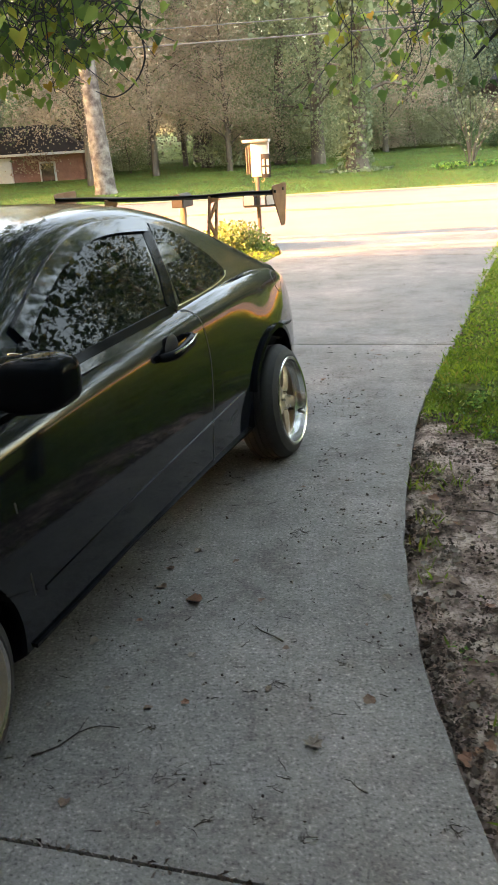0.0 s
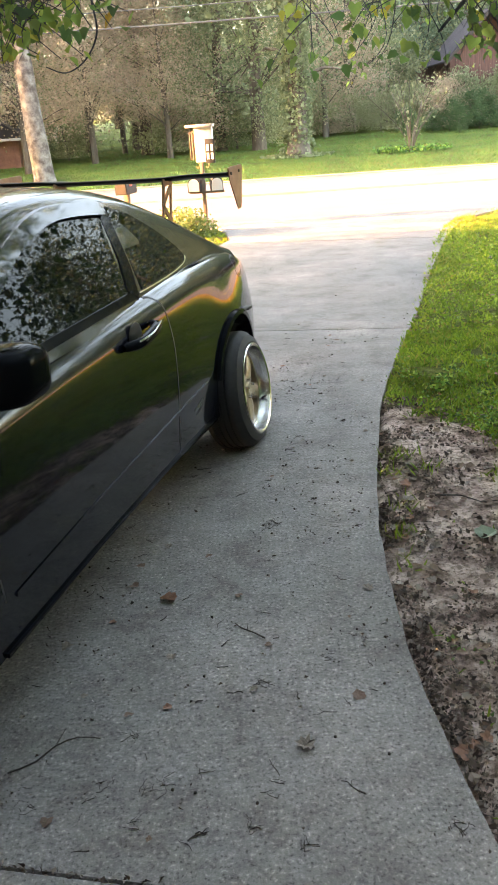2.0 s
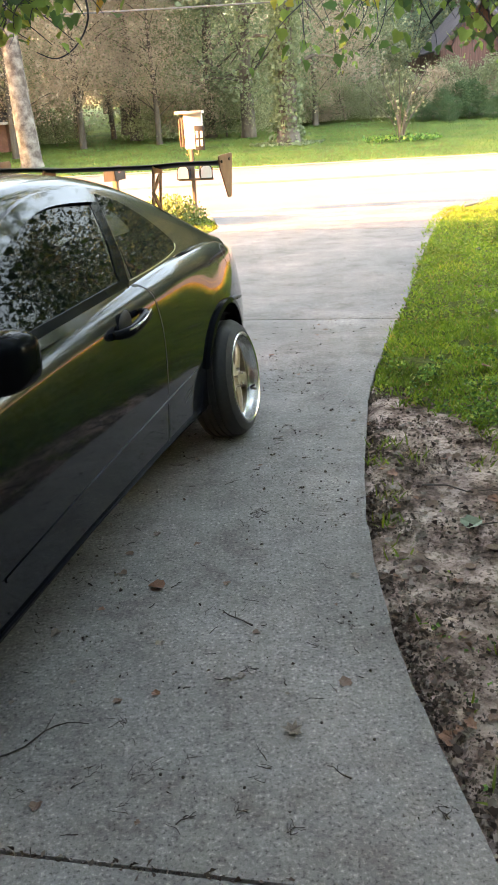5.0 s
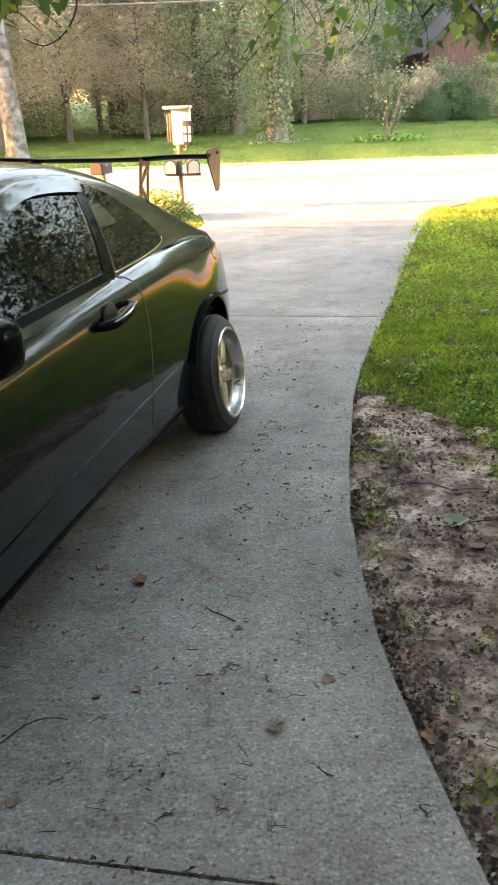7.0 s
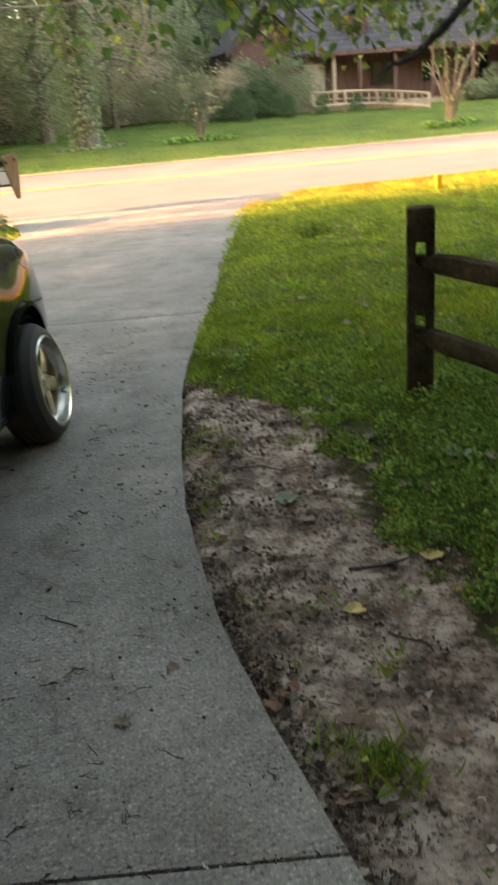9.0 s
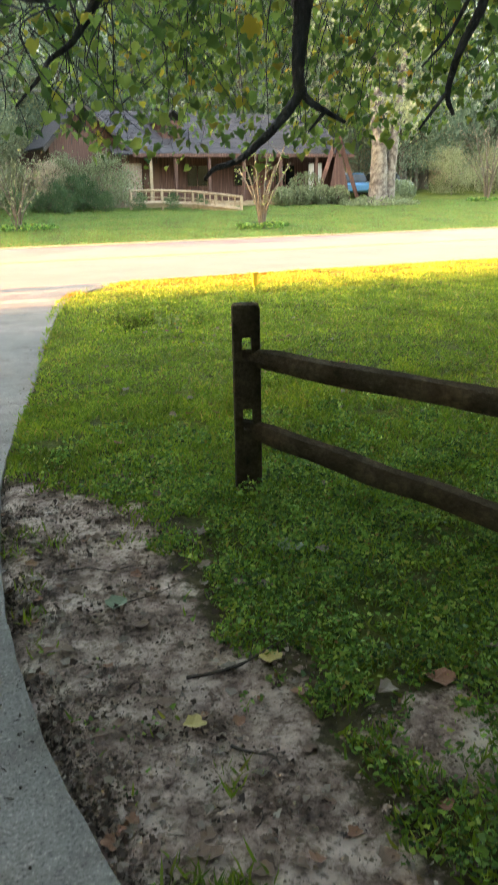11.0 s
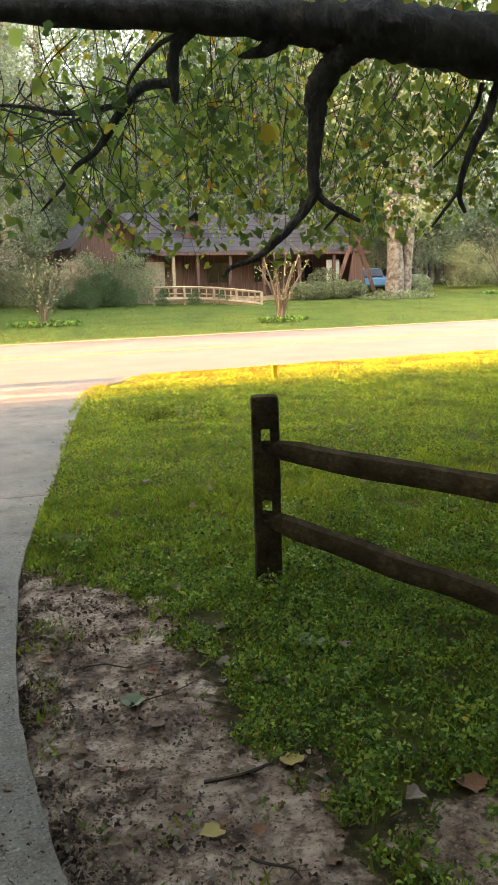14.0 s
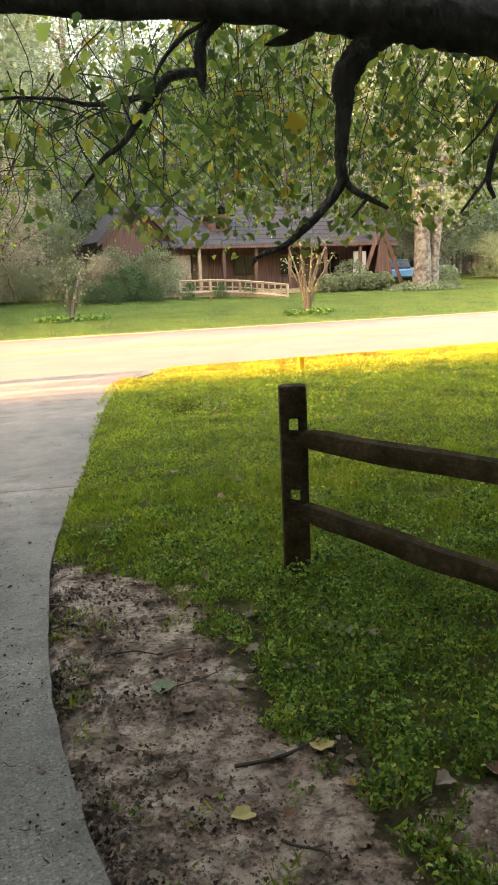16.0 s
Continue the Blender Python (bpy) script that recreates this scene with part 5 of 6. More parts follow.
for k, (x, y, w, h) in enumerate(((21.4, 40.3, 1.2, 1.0), (22.6, 40.4, 1.2, 1.0), (23.9, 40.5, 1.3, 1.05), (25.0, 40.6, 1.2, 1.0), (23.4, 41.4, 2.0, 1.7), (28.6, 40.8, 2.0, 1.3), (29.9, 41.5, 1.6, 1.2))):
    hedge_ball(x, y, w, h, 80 + k)
for k, (x, y, s) in enumerate(((7.4, 39.2, 0.32), (8.3, 39.6, 0.36), (9.1, 39.8, 0.50), (9.8, 39.9, 0.60), (10.5, 40.0, 0.62), (11.1, 40.2, 0.50), (7.0, 37.8, 0.45), (9.2, 38.2, 0.4), (11.2, 38.6, 0.36), (12.9, 38.9, 0.32), (14.6, 38.9, 0.30), (16.2, 39.0, 0.28))):
    plant_tree("tall_weeds", hedge_m, x, y, k * 57, s, "rank of tall green weeds before the cabin wall", "bush", "weeds before the cabin")

# lime bush at the mouth of the driveway
lb = thing("lime_bush", pose(-1.15, 12.9, ground_z(-1.15, 12.9)), "low lime-green bush at the mouth of the driveway", "bush")
g = np.random.default_rng(66)
n = 2600
v = g.normal(0, 1, (n, 3))
v = v / np.linalg.norm(v, axis=1)[:, None] * (g.random((n, 1)) ** 0.4) * np.array((0.62, 0.6, 0.42)) * (0.85 + 0.25 * g.random((n, 1)))
v[:, 2] = np.abs(v[:, 2]) + 0.01
part("leaves", leaves_mesh("leaves", v, 0.055, -0.2, 1.0, CARD, 0.2, g), leaf_lime, lb, smooth=False)
bm = bmesh.new()
for k in range(12):
    a = k * 0.52
    tube(bm, [(0, 0, -0.06), (0.2 * math.cos(a), 0.2 * math.sin(a), 0.15), (0.45 * math.cos(a), 0.4 * math.sin(a), 0.26)], [0.008, 0.006, 0.003], 5)
part("stems", bm, bark_far, lb)

# ---- cabin across the road ----
plank_wall = surface("brown_board_siding", [(0.3, (0.06, 0.030, 0.026)), (0.55, (0.14, 0.066, 0.052)), (0.75, (0.24, 0.145, 0.115))], 3.0, 0.85, bump_scale=9, bump_strength=0.5, bump_depth=0.01, stretch=(6, 1, 0.25))
roof_mat = surface("grey_shingle_roof", [(0.3, (0.034, 0.03, 0.036)), (0.7, (0.06, 0.053, 0.062))], 1.2, 0.9, bump_scale=10, bump_strength=0.5, bump_depth=0.02)
tan_wood = surface("tan_treated_timber", [(0.35, (0.30, 0.215, 0.14)), (0.65, (0.44, 0.33, 0.22))], 3, 0.8, bump_scale=18)
dark_room = plain("dark_window_glass", (0.012, 0.013, 0.015), 0.08, coat=0.5)
white_paint = plain("white_paint", (0.72, 0.71, 0.68), 0.55)
stone_wall, nt, b = material("tan_brick")
br = node(nt, "ShaderNodeTexBrick", Scale=5.0, **{"Mortar Size": 0.02})
br.inputs["Color1"].default_value, br.inputs["Color2"].default_value, br.inputs["Mortar"].default_value = (0.36, 0.25, 0.18, 1), (0.26, 0.17, 0.12, 1), (0.34, 0.31, 0.27, 1)
tc = nt.nodes.new("ShaderNodeTexCoord")
mp = nt.nodes.new("ShaderNodeMapping")
mp.inputs["Rotation"].default_value = (radians(90), 0, 0)
nt.links.new(tc.outputs["Object"], mp.inputs[0])
nt.links.new(mp.outputs[0], br.inputs[0])
nt.links.new(mixed(nt, br.outputs[0], ramp(nt, noise_fac(nt, 2, 5), [(0.3, (0.7, 0.7, 0.7)), (0.7, (1.1, 1.1, 1.1))]), 1.0, "MULTIPLY"), b.inputs["Base Color"])
b.inputs["Roughness"].default_value = 0.9

cabin = thing("cabin_house", pose(0, 42, 0.72), "brown board cabin with a grey shingle roof and a timber porch", "house")


def prism(name, pts, y0, y1, mat, parent, label=""):
    bm = bmesh.new()
    a = [bm.verts.new((x, y0, z)) for x, z in pts]
    c = [bm.verts.new((x, y1, z)) for x, z in pts]
    bm.faces.new(a)
    bm.faces.new(c[::-1])
    n = len(pts)
    for k in range(n):
        bm.faces.new((a[k], c[k], c[(k + 1) % n], a[(k + 1) % n]))
    return part(name, bm, mat, parent, label, smooth=False)


prism("gable_wall", [(9.55, 1.7), (13.15, 1.7), (13.15, 2.95), (11.2, 4.80), (9.55, 3.10)], 0.0, 0.18, plank_wall, cabin, "gable of weathered brown boards")
prism("brick_base", [(9.55, -0.3), (13.15, -0.3), (13.15, 1.7), (9.55, 1.7)], 0.02, 0.2, stone_wall, cabin, "tan brick lower wall")
boxed("brick_wall", (13.15, -0.1, -0.3), (14.15, 0.2, 2.1), stone_wall, cabin, 0.0, "tan brick wall beside the porch")
boxed("board_wall", (13.15, -0.08, 2.1), (14.25, 0.2, 2.62), plank_wall, cabin, 0.0)
boxed("back_wall", (10.3, 1.6, -0.3), (26.0, 1.8, 2.6), plank_wall, cabin, 0.0)
boxed("end_wall", (25.8, 0.2, -0.3), (26.0, 7.8, 2.6), plank_wall, cabin, 0.0)
boxed("end_wall", (9.55, 0.2, -0.3), (9.75, 7.8, 3.1), plank_wall, cabin, 0.0)


def roof_sheet(pts, thick=0.09, name="roof"):
    bm = bmesh.new()
    f = bm.faces.new([bm.verts.new(p) for p in pts])
    r = bmesh.ops.extrude_face_region(bm, geom=[f])
    for v in r["geom"]:
        if isinstance(v, bmesh.types.BMVert):
            v.co.z += thick
    return part(name, bm, roof_mat, cabin, smooth=False)


roof_sheet([(9.2, -0.5, 2.78), (11.2, -0.5, 4.88), (11.2, 4.5, 4.88), (9.2, 4.5, 2.78)])
roof_sheet([(11.2, -0.5, 4.88), (13.45, -0.5, 2.70), (13.45, 4.5, 2.70), (11.2, 4.5, 4.88)])
main_roof = roof_sheet([(12.5, -0.75, 2.48), (26.4, -0.75, 2.48), (26.4, 4.2, 4.85), (12.5, 4.2, 4.85)])
roof_sheet([(12.5, 4.2, 4.85), (26.4, 4.2, 4.85), (26.4, 8.6, 2.6), (12.5, 8.6, 2.6)])
for k in range(9):
    z = 2.60 + k * 0.255
    boxed("shingle_course", (13.4, -0.76 + k * 0.533, z - 0.006 + 0.02), (26.4, -0.74 + k * 0.533, z + 0.012 + 0.02), roof_mat, main_roof, 0.0)
prism("barge_board", [(9.15, 2.72), (9.25, 2.64), (11.2, 4.74), (11.2, 4.90)], -0.55, -0.49, plain("dark_trim", (0.05, 0.035, 0.028), 0.7), cabin)
prism("barge_board", [(13.5, 2.66), (13.4, 2.58), (11.2, 4.74), (11.2, 4.90)], -0.55, -0.49, bpy.data.materials["dark_trim"], cabin)
dormer = boxed("dormer", (15.7, 0.9, 3.2), (16.8, 3.2, 4.25), plank_wall, cabin, 0.02)
boxed("pane", (16.0, 0.87, 3.5), (16.5, 0.91, 4.05), dark_room, dormer, 0.0)
roof_sheet([(15.5, 0.6, 4.15), (16.25, 0.6, 4.7), (16.25, 3.4, 4.7), (15.5, 3.4, 4.15)], 0.06, "dormer_roof")
roof_sheet([(16.25, 0.6, 4.7), (17.0, 0.6, 4.15), (17.0, 3.4, 4.15), (16.25, 3.4, 4.7)], 0.06, "dormer_roof")
prism("end_frame", [(24.6, -0.2), (26.2, -0.2), (25.3, 3.3)], -0.9, -0.82, plank_wall, cabin, "slanting brown end frame of the porch")
boxed("fascia", (13.5, -0.80, 2.40), (26.4, -0.74, 2.56), plank_wall, cabin, 0.0)
for x in (14.4, 15.75, 17.6, 19.6, 21.8, 24.0):
    boxed("porch_post", (x, -0.62, -0.3), (x + 0.16, -0.46, 2.46), tan_wood if x < 14.5 else plank_wall, cabin, 0.01)
boxed("porch_floor", (14.15, -0.7, -0.3), (25.8, 1.6, 0.18), tan_wood, cabin, 0.0)
boxed("front_door", (14.75, 1.52, 0.18), (15.65, 1.6, 2.15), plain("red_brown_door", (0.13, 0.05, 0.03), 0.5), cabin, 0.01)
for x in (17.2, 20.0, 22.6):
    w = boxed("window", (x, 1.54, 0.9), (x + 1.3, 1.6, 2.1), plank_wall, cabin, 0.01)
    for k in range(2):
        boxed("pane", (x + 0.07 + k * 0.62, 1.52, 0.97), (x + 0.61 + k * 0.62, 1.545, 2.03), dark_room, w, 0.0)
boxed("white_panel", (23.9, -0.1, 0.2), (24.7, 0.0, 2.1), white_paint, cabin, 0.01)
for s in (-1, 1):
    bm = bmesh.new()
    tube(bm, [(25.3, -0.8, 3.6), (25.3 + s * 1.5, -0.8, -0.2)], [0.15, 0.15], 4)
    part("roof_beam", bm, plank_wall, cabin, "slanting brown beam at the end of the porch")

ramp_rail = thing("timber_ramp", pose(0, 0, 0), "tan timber wheelchair ramp with handrails before the porch", "ramp")
RAMP = [(12.85, 39.9, 1.50), (14.35, 39.6, 1.50), (15.8, 39.2, 1.42), (16.7, 38.4, 1.30), (17.7, 37.6, 1.15)]
for k, (x, y, z) in enumerate(RAMP):
    boxed("ramp_post", (x - 0.06, y - 0.06, ground_z(x, y) - 0.1), (x + 0.06, y + 0.06, z + 0.03), tan_wood, ramp_rail, 0.008)
for (x0, y0, z0), (x1, y1, z1) in zip(RAMP, RAMP[1:]):
    for dz, h in ((0.0, 0.09), (-0.62, 0.22), (-0.32, 0.05)):
        bm = bmesh.new()
        tube(bm, [(x0, y0, z0 + dz), (x1, y1, z1 + dz)], [h * 0.7, h * 0.7], 4)
        part("ramp_rail", bm, tan_wood, ramp_rail)
    for k in range(1, 4):
        t = k / 4
        p = Vector((x0, y0, z0)).lerp(Vector((x1, y1, z1)), t)
        boxed("baluster", (p.x - 0.025, p.y - 0.025, p.z - 0.6), (p.x + 0.025, p.y + 0.025, p.z), tan_wood, ramp_rail, 0.0)

# brick bungalow by the wood
brick_red = surface("red_brick", [(0.35, (0.25, 0.125, 0.095)), (0.65, (0.36, 0.19, 0.145))], 2, 0.9, bump_scale=12)
bung = thing("brick_bungalow", pose(-10.8, 35.0, 0.0), "low red brick bungalow with a white eave behind trees", "house")
boxed("wall", (-6.0, 0, -0.4), (1.5, 5, 1.45), brick_red, bung, 0.0)
boxed("white_wall", (-6.0, -0.12, -0.4), (-1.5, -0.004, 1.4), white_paint, bung, 0.0)
boxed("eave", (-6.3, -0.4, 1.45), (1.9, 5.4, 1.55), white_paint, bung, 0.01)
prism("roof", [(-6.3, 1.55), (1.9, 1.55), (0.4, 2.6), (-4.8, 2.6)], -0.4, 5.4, roof_mat, bung)
w = boxed("window", (-0.35, -0.05, 0.05), (0.35, 0.0, 1.2), white_paint, bung, 0.01)
boxed("pane", (-0.27, -0.07, 0.13), (0.27, -0.045, 1.12), dark_room, w, 0.0)

# unseen plain house wall, added to close the place and darken the near drive
home = thing("added_home_wall", pose(0, -2.3, 0), "added unseen brown board house wall with an eave behind the driveway", "house")
boxed("wall", (-10, -4, -0.2), (2.2, 0, 3.0), plank_wall, home, 0.0)
boxed("eave", (-10.5, -4.3, 3.0), (2.7, 0.7, 3.14), roof_mat, home, 0.01)
prism("roof", [(-10.5, 3.14), (2.7, 3.14), (1.7, 5.2), (-9.5, 5.2)], -4.3, 0.6, roof_mat, home)

# ---- mailboxes and number sign ----
grey_post = surface("weathered_grey_post", [(0.35, (0.14, 0.11, 0.085)), (0.65, (0.24, 0.20, 0.16))], 4, 0.9, bump_scale=16, stretch=(1, 1, 0.3))
sign = thing("number_sign", pose(-0.78, 13.95, 0, 0, 0, -8), "white mailbox sign with a dark number plate on a post", "sign")
boxed("post", (-0.03, -0.03, -0.25), (0.03, 0.03, 1.02), grey_post, sign, 0.008)
boxed("panel", (-0.09, -0.02, 1.02), (0.20, 0.10, 1.55), white_paint, sign, 0.01, "white painted panel")
boxed("cap", (-0.22, -0.06, 1.55), (0.22, 0.14, 1.595), plain("grey_cap", (0.5, 0.48, 0.44), 0.7), sign, 0.008)
boxed("edge_slat", (-0.135, -0.015, 1.06), (-0.115, 0.06, 1.50), grey_post, sign, 0.004)
boxed("edge_slat", (-0.175, -0.015, 1.06), (-0.158, 0.06, 1.48), grey_post, sign, 0.004)
plate = boxed("number_plate", (0.08, -0.045, 1.00), (0.235, -0.024, 1.37), plain("charcoal_plate", (0.035, 0.04, 0.045), 0.4), sign, 0.006, "charcoal number plate")
for x in (0.10, 0.17):
    for z in (1.06, 1.19):
        boxed("plate_bar", (x, -0.049, z), (x + 0.04, -0.044, z + 0.10), white_paint, plate, 0.0)
for x in (-0.06, 0.10):
    bm = bmesh.new()
    tube(bm, bend([(x, 0.0, 1.03), (x + 0.02, -0.02, 0.97), (x - 0.005, -0.02, 0.93), (x - 0.03, -0.02, 0.96)], 3), [0.008] * 10, 6)
    part("hook", bm, plain("brass_hook", (0.45, 0.33, 0.15), 0.35, 0.8), sign)
mb_arm = boxed("mailbox_arm", (-0.24, -0.05, 0.535), (0.34, 0.05, 0.57), grey_post, sign, 0.006)


def mailbox(m, body_mat, label, post=None):
    t = thing("mailbox", m, label, "mailbox", "mailboxes at the road")
    bm = bmesh.new()
    out = [(0.10 * math.cos(a), 0.12 + 0.10 * math.sin(a)) for a in np.linspace(0, math.pi, 13)] + [(-0.10, 0.0), (0.10, 0.0)]
    a = [bm.verts.new((x, 0.24, z)) for x, z in out]
    c = [bm.verts.new((x, -0.24, z)) for x, z in out]
    for k in range(len(out)):
        bm.faces.new((a[k], c[k], c[(k + 1) % len(out)], a[(k + 1) % len(out)]))
    bm.faces.new(a)
    bm.faces.new(c[::-1])
    part("shell", bm, matt_black, t)
    for s in (-1, 1):
        bm = bmesh.new()
        f = bm.faces.new([bm.verts.new((x * 0.86, s * 0.241, 0.012 + z * 0.88)) for x, z in out])
        r = bmesh.ops.extrude_face_region(bm, geom=[f])
        for v in r["geom"]:
            if isinstance(v, bmesh.types.BMVert):
                v.co.y += s * 0.008
        part("end_cap", bm, body_mat, t)
    boxed("flag", (0.104, -0.12, 0.12), (0.11, 0.0, 0.16), lamp_red, t, 0.0)
    if post:
        boxed("post", (-0.045, -0.045, -post), (0.045, 0.045, 0.0), grey_post, t, 0.006)
    return t


mailbox(pose(-0.91, 13.95, 0.573, 0, 0, -4), white_paint, "arched mailbox with a white end panel on a shared arm")
mailbox(pose(-0.57, 13.93, 0.573, 0, 0, 5), white_paint, "arched mailbox with a white end panel on a shared arm")
mb = mailbox(pose(-2.07, 14.0, 0.60, 0, 0, -12), matt_black, "dark mailbox with a number on its side, on a post", 0.9)
boxed("number_bar", (-0.106, -0.07, 0.05), (-0.101, 0.07, 0.11), white_paint, mb, 0.0)

# yellow marker at the road edge
mark = thing("yellow_marker", pose(6.15, 12.35, ground_z(6.15, 12.35)), "short yellow plastic marker stake in the verge", "marker")
yellow = plain("yellow_plastic", (0.70, 0.52, 0.05), 0.5)
boxed("stake", (-0.05, -0.012, -0.1), (0.05, 0.012, 0.22), yellow, mark, 0.008)
boxed("cap", (-0.06, -0.02, 0.20), (0.06, 0.02, 0.24), yellow, mark, 0.006)

# culvert stones in the dip
stone = surface("field_stone", [(0.35, (0.03, 0.03, 0.03)), (0.65, (0.09, 0.088, 0.085))], 9, 0.9, bump_scale=30, bump_strength=0.6)
for k in range(11):
    bm = bmesh.new()
    bmesh.ops.create_icosphere(bm, subdivisions=2, radius=0.05 + 0.04 * tr.random())
    for v in bm.verts:
        v.co = Vector((v.co.x * 1.3, v.co.y, v.co.z * 0.6)) * (1 + 0.35 * noise.noise(v.co * 9 + Vector((k, 0, 0))))
    x, y = 3.3 + tr.uniform(-0.5, 0.6), 9.6 + tr.uniform(-0.3, 0.3)
    o = part("culvert_stone", bm, stone)
    o.matrix_world = pose(x, y, ground_z(x, y) + 0.02, 0, 0, tr.uniform(0, 360))
    tagged(o, "grey field stone in the drain hollow", "stone", "stones in the drain hollow")

dp = thing("lime_plant", pose(3.55, 9.5, ground_z(3.55, 9.5)), "small lime-green plant in the drain hollow", "plant")
v = g.normal(0, 0.10, (160, 3))
v[:, 2] = np.abs(v[:, 2]) * 1.2 + 0.03
tagged(part("leaves", leaves_mesh("leaves", v, 0.06, -0.4, 1.0, CARD, 0.2, g), leaf_lime, dp, smooth=False), kind="stuff")

# ---- power lines ----
wire = plain("grey_cable", (0.10, 0.10, 0.10), 0.6)
for x in (-48.0, 58.0):
    pole = thing("utility_pole", pose(x, 26.6, 0), "tall wooden utility pole carrying cables", "utility pole", "poles along the road")
    bm = bmesh.new()
    tube(bm, [(0, 0, -0.3), (0, 0, 5), (0, 0, 11.5)], [0.17, 0.15, 0.12], 12)
    part("shaft", bm, grey_post, pole)
    boxed("crossarm", (-0.06, -1.0, 9.9), (0.06, 1.0, 10.02), grey_post, pole, 0.01)
for z0, z1, zm, y, r in ((5.75, 7.0, 4.85, 26.5, 0.016), (5.35, 6.5, 4.40, 26.5, 0.024), (8.3, 10.2, 7.0, 26.2, 0.010), (9.95, 11.3, 8.7, 25.7, 0.010), (9.95, 11.2, 8.3, 27.4, 0.010)):
    bm = bmesh.new()
    pts = [(-48 + 106 * t, y, (1 - t) * z0 + t * z1 - 4 * t * (1 - t) * ((z0 + z1) / 2 - zm)) for t in np.linspace(0, 1, 40)]
    tube(bm, pts, [r] * 40, 5)
    tagged(part("overhead_cable", bm, wire), "thin grey overhead cable along the road", "cable", "cables along the road")


# ---- parked cars by the cabin ----
def far_car(m, col, label):
    t = thing("parked_car", m, label, "car", "cars by the cabin")
    pm = plain("paint_" + label.split()[0], col, 0.25, coat=1.0)
    bm = bmesh.new()
    prev = None
    for x, lo, hi, w in ((-2.1, 0.4, 0.75, 0.7), (-1.9, 0.28, 0.85, 0.8), (-1.0, 0.25, 0.92, 0.86), (0.5, 0.25, 0.95, 0.87), (1.6, 0.26, 0.90, 0.84), (2.05, 0.35, 0.72, 0.7)):
        ring = [bm.verts.new(p) for p in ((x, -w, lo), (x, -w, (lo + hi) / 2), (x, -w * 0.94, hi), (x, w * 0.94, hi), (x, w, (lo + hi) / 2), (x, w, lo))]
        if prev:
            for k in range(6):
                bm.faces.new((prev[k], prev[(k + 1) % 6], ring[(k + 1) % 6], ring[k]))
        else:
            bm.faces.new(ring)
        prev = ring
    bm.faces.new(prev[::-1])
    part("body", bm, pm, t)
    bm = bmesh.new()
    box(bm, (-1.5, -0.72, 0.9), (0.9, 0.72, 1.42), 0.0)
    for v in bm.verts:
        if v.co.z > 1.3:
            v.co.x = v.co.x * 0.72 - 0.05
            v.co.y *= 0.82
    bmesh.ops.bevel(bm, geom=list(bm.edges), offset=0.06, segments=2, affect="EDGES")
    part("cabin_glass", bm, dark_room, t)
    boxed("roof", (-1.1, -0.56, 1.40), (0.55, 0.56, 1.46), pm, t, 0.025)
    for x in (-1.3, 1.3):
        for y in (-0.78, 0.78):
            bm = bmesh.new()
            lathe(bm, [(0.0, 0.1), (0.2, 0.1), (0.31, 0.08), (0.32, 0.0), (0.31, -0.08), (0.0, -0.1)], 20)
            o = part("wheel", bm, rubber, t)
            o.matrix_local = pose(x, y, 0.32, 0, 0, 90)


far_car(pose(30.2, 47.5, ground_z(30, 47.5), 0, 0, 70), (0.12, 0.28, 0.50), "blue car parked beside the cabin")
far_car(pose(34.2, 49.5, ground_z(34, 49.5), 0, 0, 10), (0.45, 0.46, 0.47), "silver car parked beyond the big tree")

# ---- lawn, weeds and litter ----
g = np.random.default_rng(91)
BLADE = np.array([(0.10, 0.0), (0.07, 0.55), (0.0, 1.0), (-0.09, 0.5), (-0.10, 0.0)])


def scatter(name, count, area, test, size, mat, label, outline, up, lift=0.0, curl=0.3, density=None):
    x0, x1, y0, y1 = area
    xs = g.uniform(x0, x1, count)
    vs = g.random(count)
    ys = y0 + (y1 - y0) * (vs if density is None else vs ** density)
    keep = np.array([test(x, y) for x, y in zip(xs, ys)])
    xs, ys = xs[keep], ys[keep]
    zs = np.array([ground_z(x, y) for x, y in zip(xs, ys)]) + lift * g.random(len(xs))
    me = leaves_mesh(name, np.stack([xs, ys, zs], 1), size, -up, 1.0, outline, curl, g)
    o = part(name, me, mat, smooth=False)
    tagged(o, label, "grass", kind="stuff")
    return o


def on_turf(x, y):
    if drive_left(y) - 0.02 < x < drive_right(y) + 0.01:
        return False
    if y > 12.9 + 0.35 * noise.noise((x * 0.8, y * 1.5, 3)) and x > 0 and g.random() < 0.85:
        return False      # dry verge instead
    if soil(x, y) > 0.85 and g.random() < 0.93:
        return False
    s = soil(x, y) + 0.75 * noise.noise((x * 2.3, y * 2.3, 5)) + 0.65 * noise.noise((x * 8, y * 8, 1))
    if ((x - 3.3) / 0.5) ** 2 + ((y - 9.5) / 0.34) ** 2 < 1:
        return False
    if y < 6 and noise.noise((x * 3.1, y * 3.1, 11)) + 0.5 * noise.noise((x * 9, y * 9, 4)) > 0.22 + 0.4 * g.random():
        return False      # thin spots in the weeds
    return s < 0.30 + 0.34 * g.random()


ROUND = np.array([(0.0, 0.0), (0.34, 0.25), (0.36, 0.62), (0.0, 0.92), (-0.36, 0.62), (-0.34, 0.25)])
IVY = np.array([(0.0, 0.0), (0.40, 0.08), (0.24, 0.36), (0.30, 0.62), (0.0, 1.0), (-0.30, 0.62), (-0.24, 0.36), (-0.40, 0.08)])


def on_weeds(x, y):
    return on_turf(x, y) and y + 0.25 * x + 0.8 * noise.noise((x * 1.4, y * 1.4, 31)) < 3.75 + 0.9 * g.random()



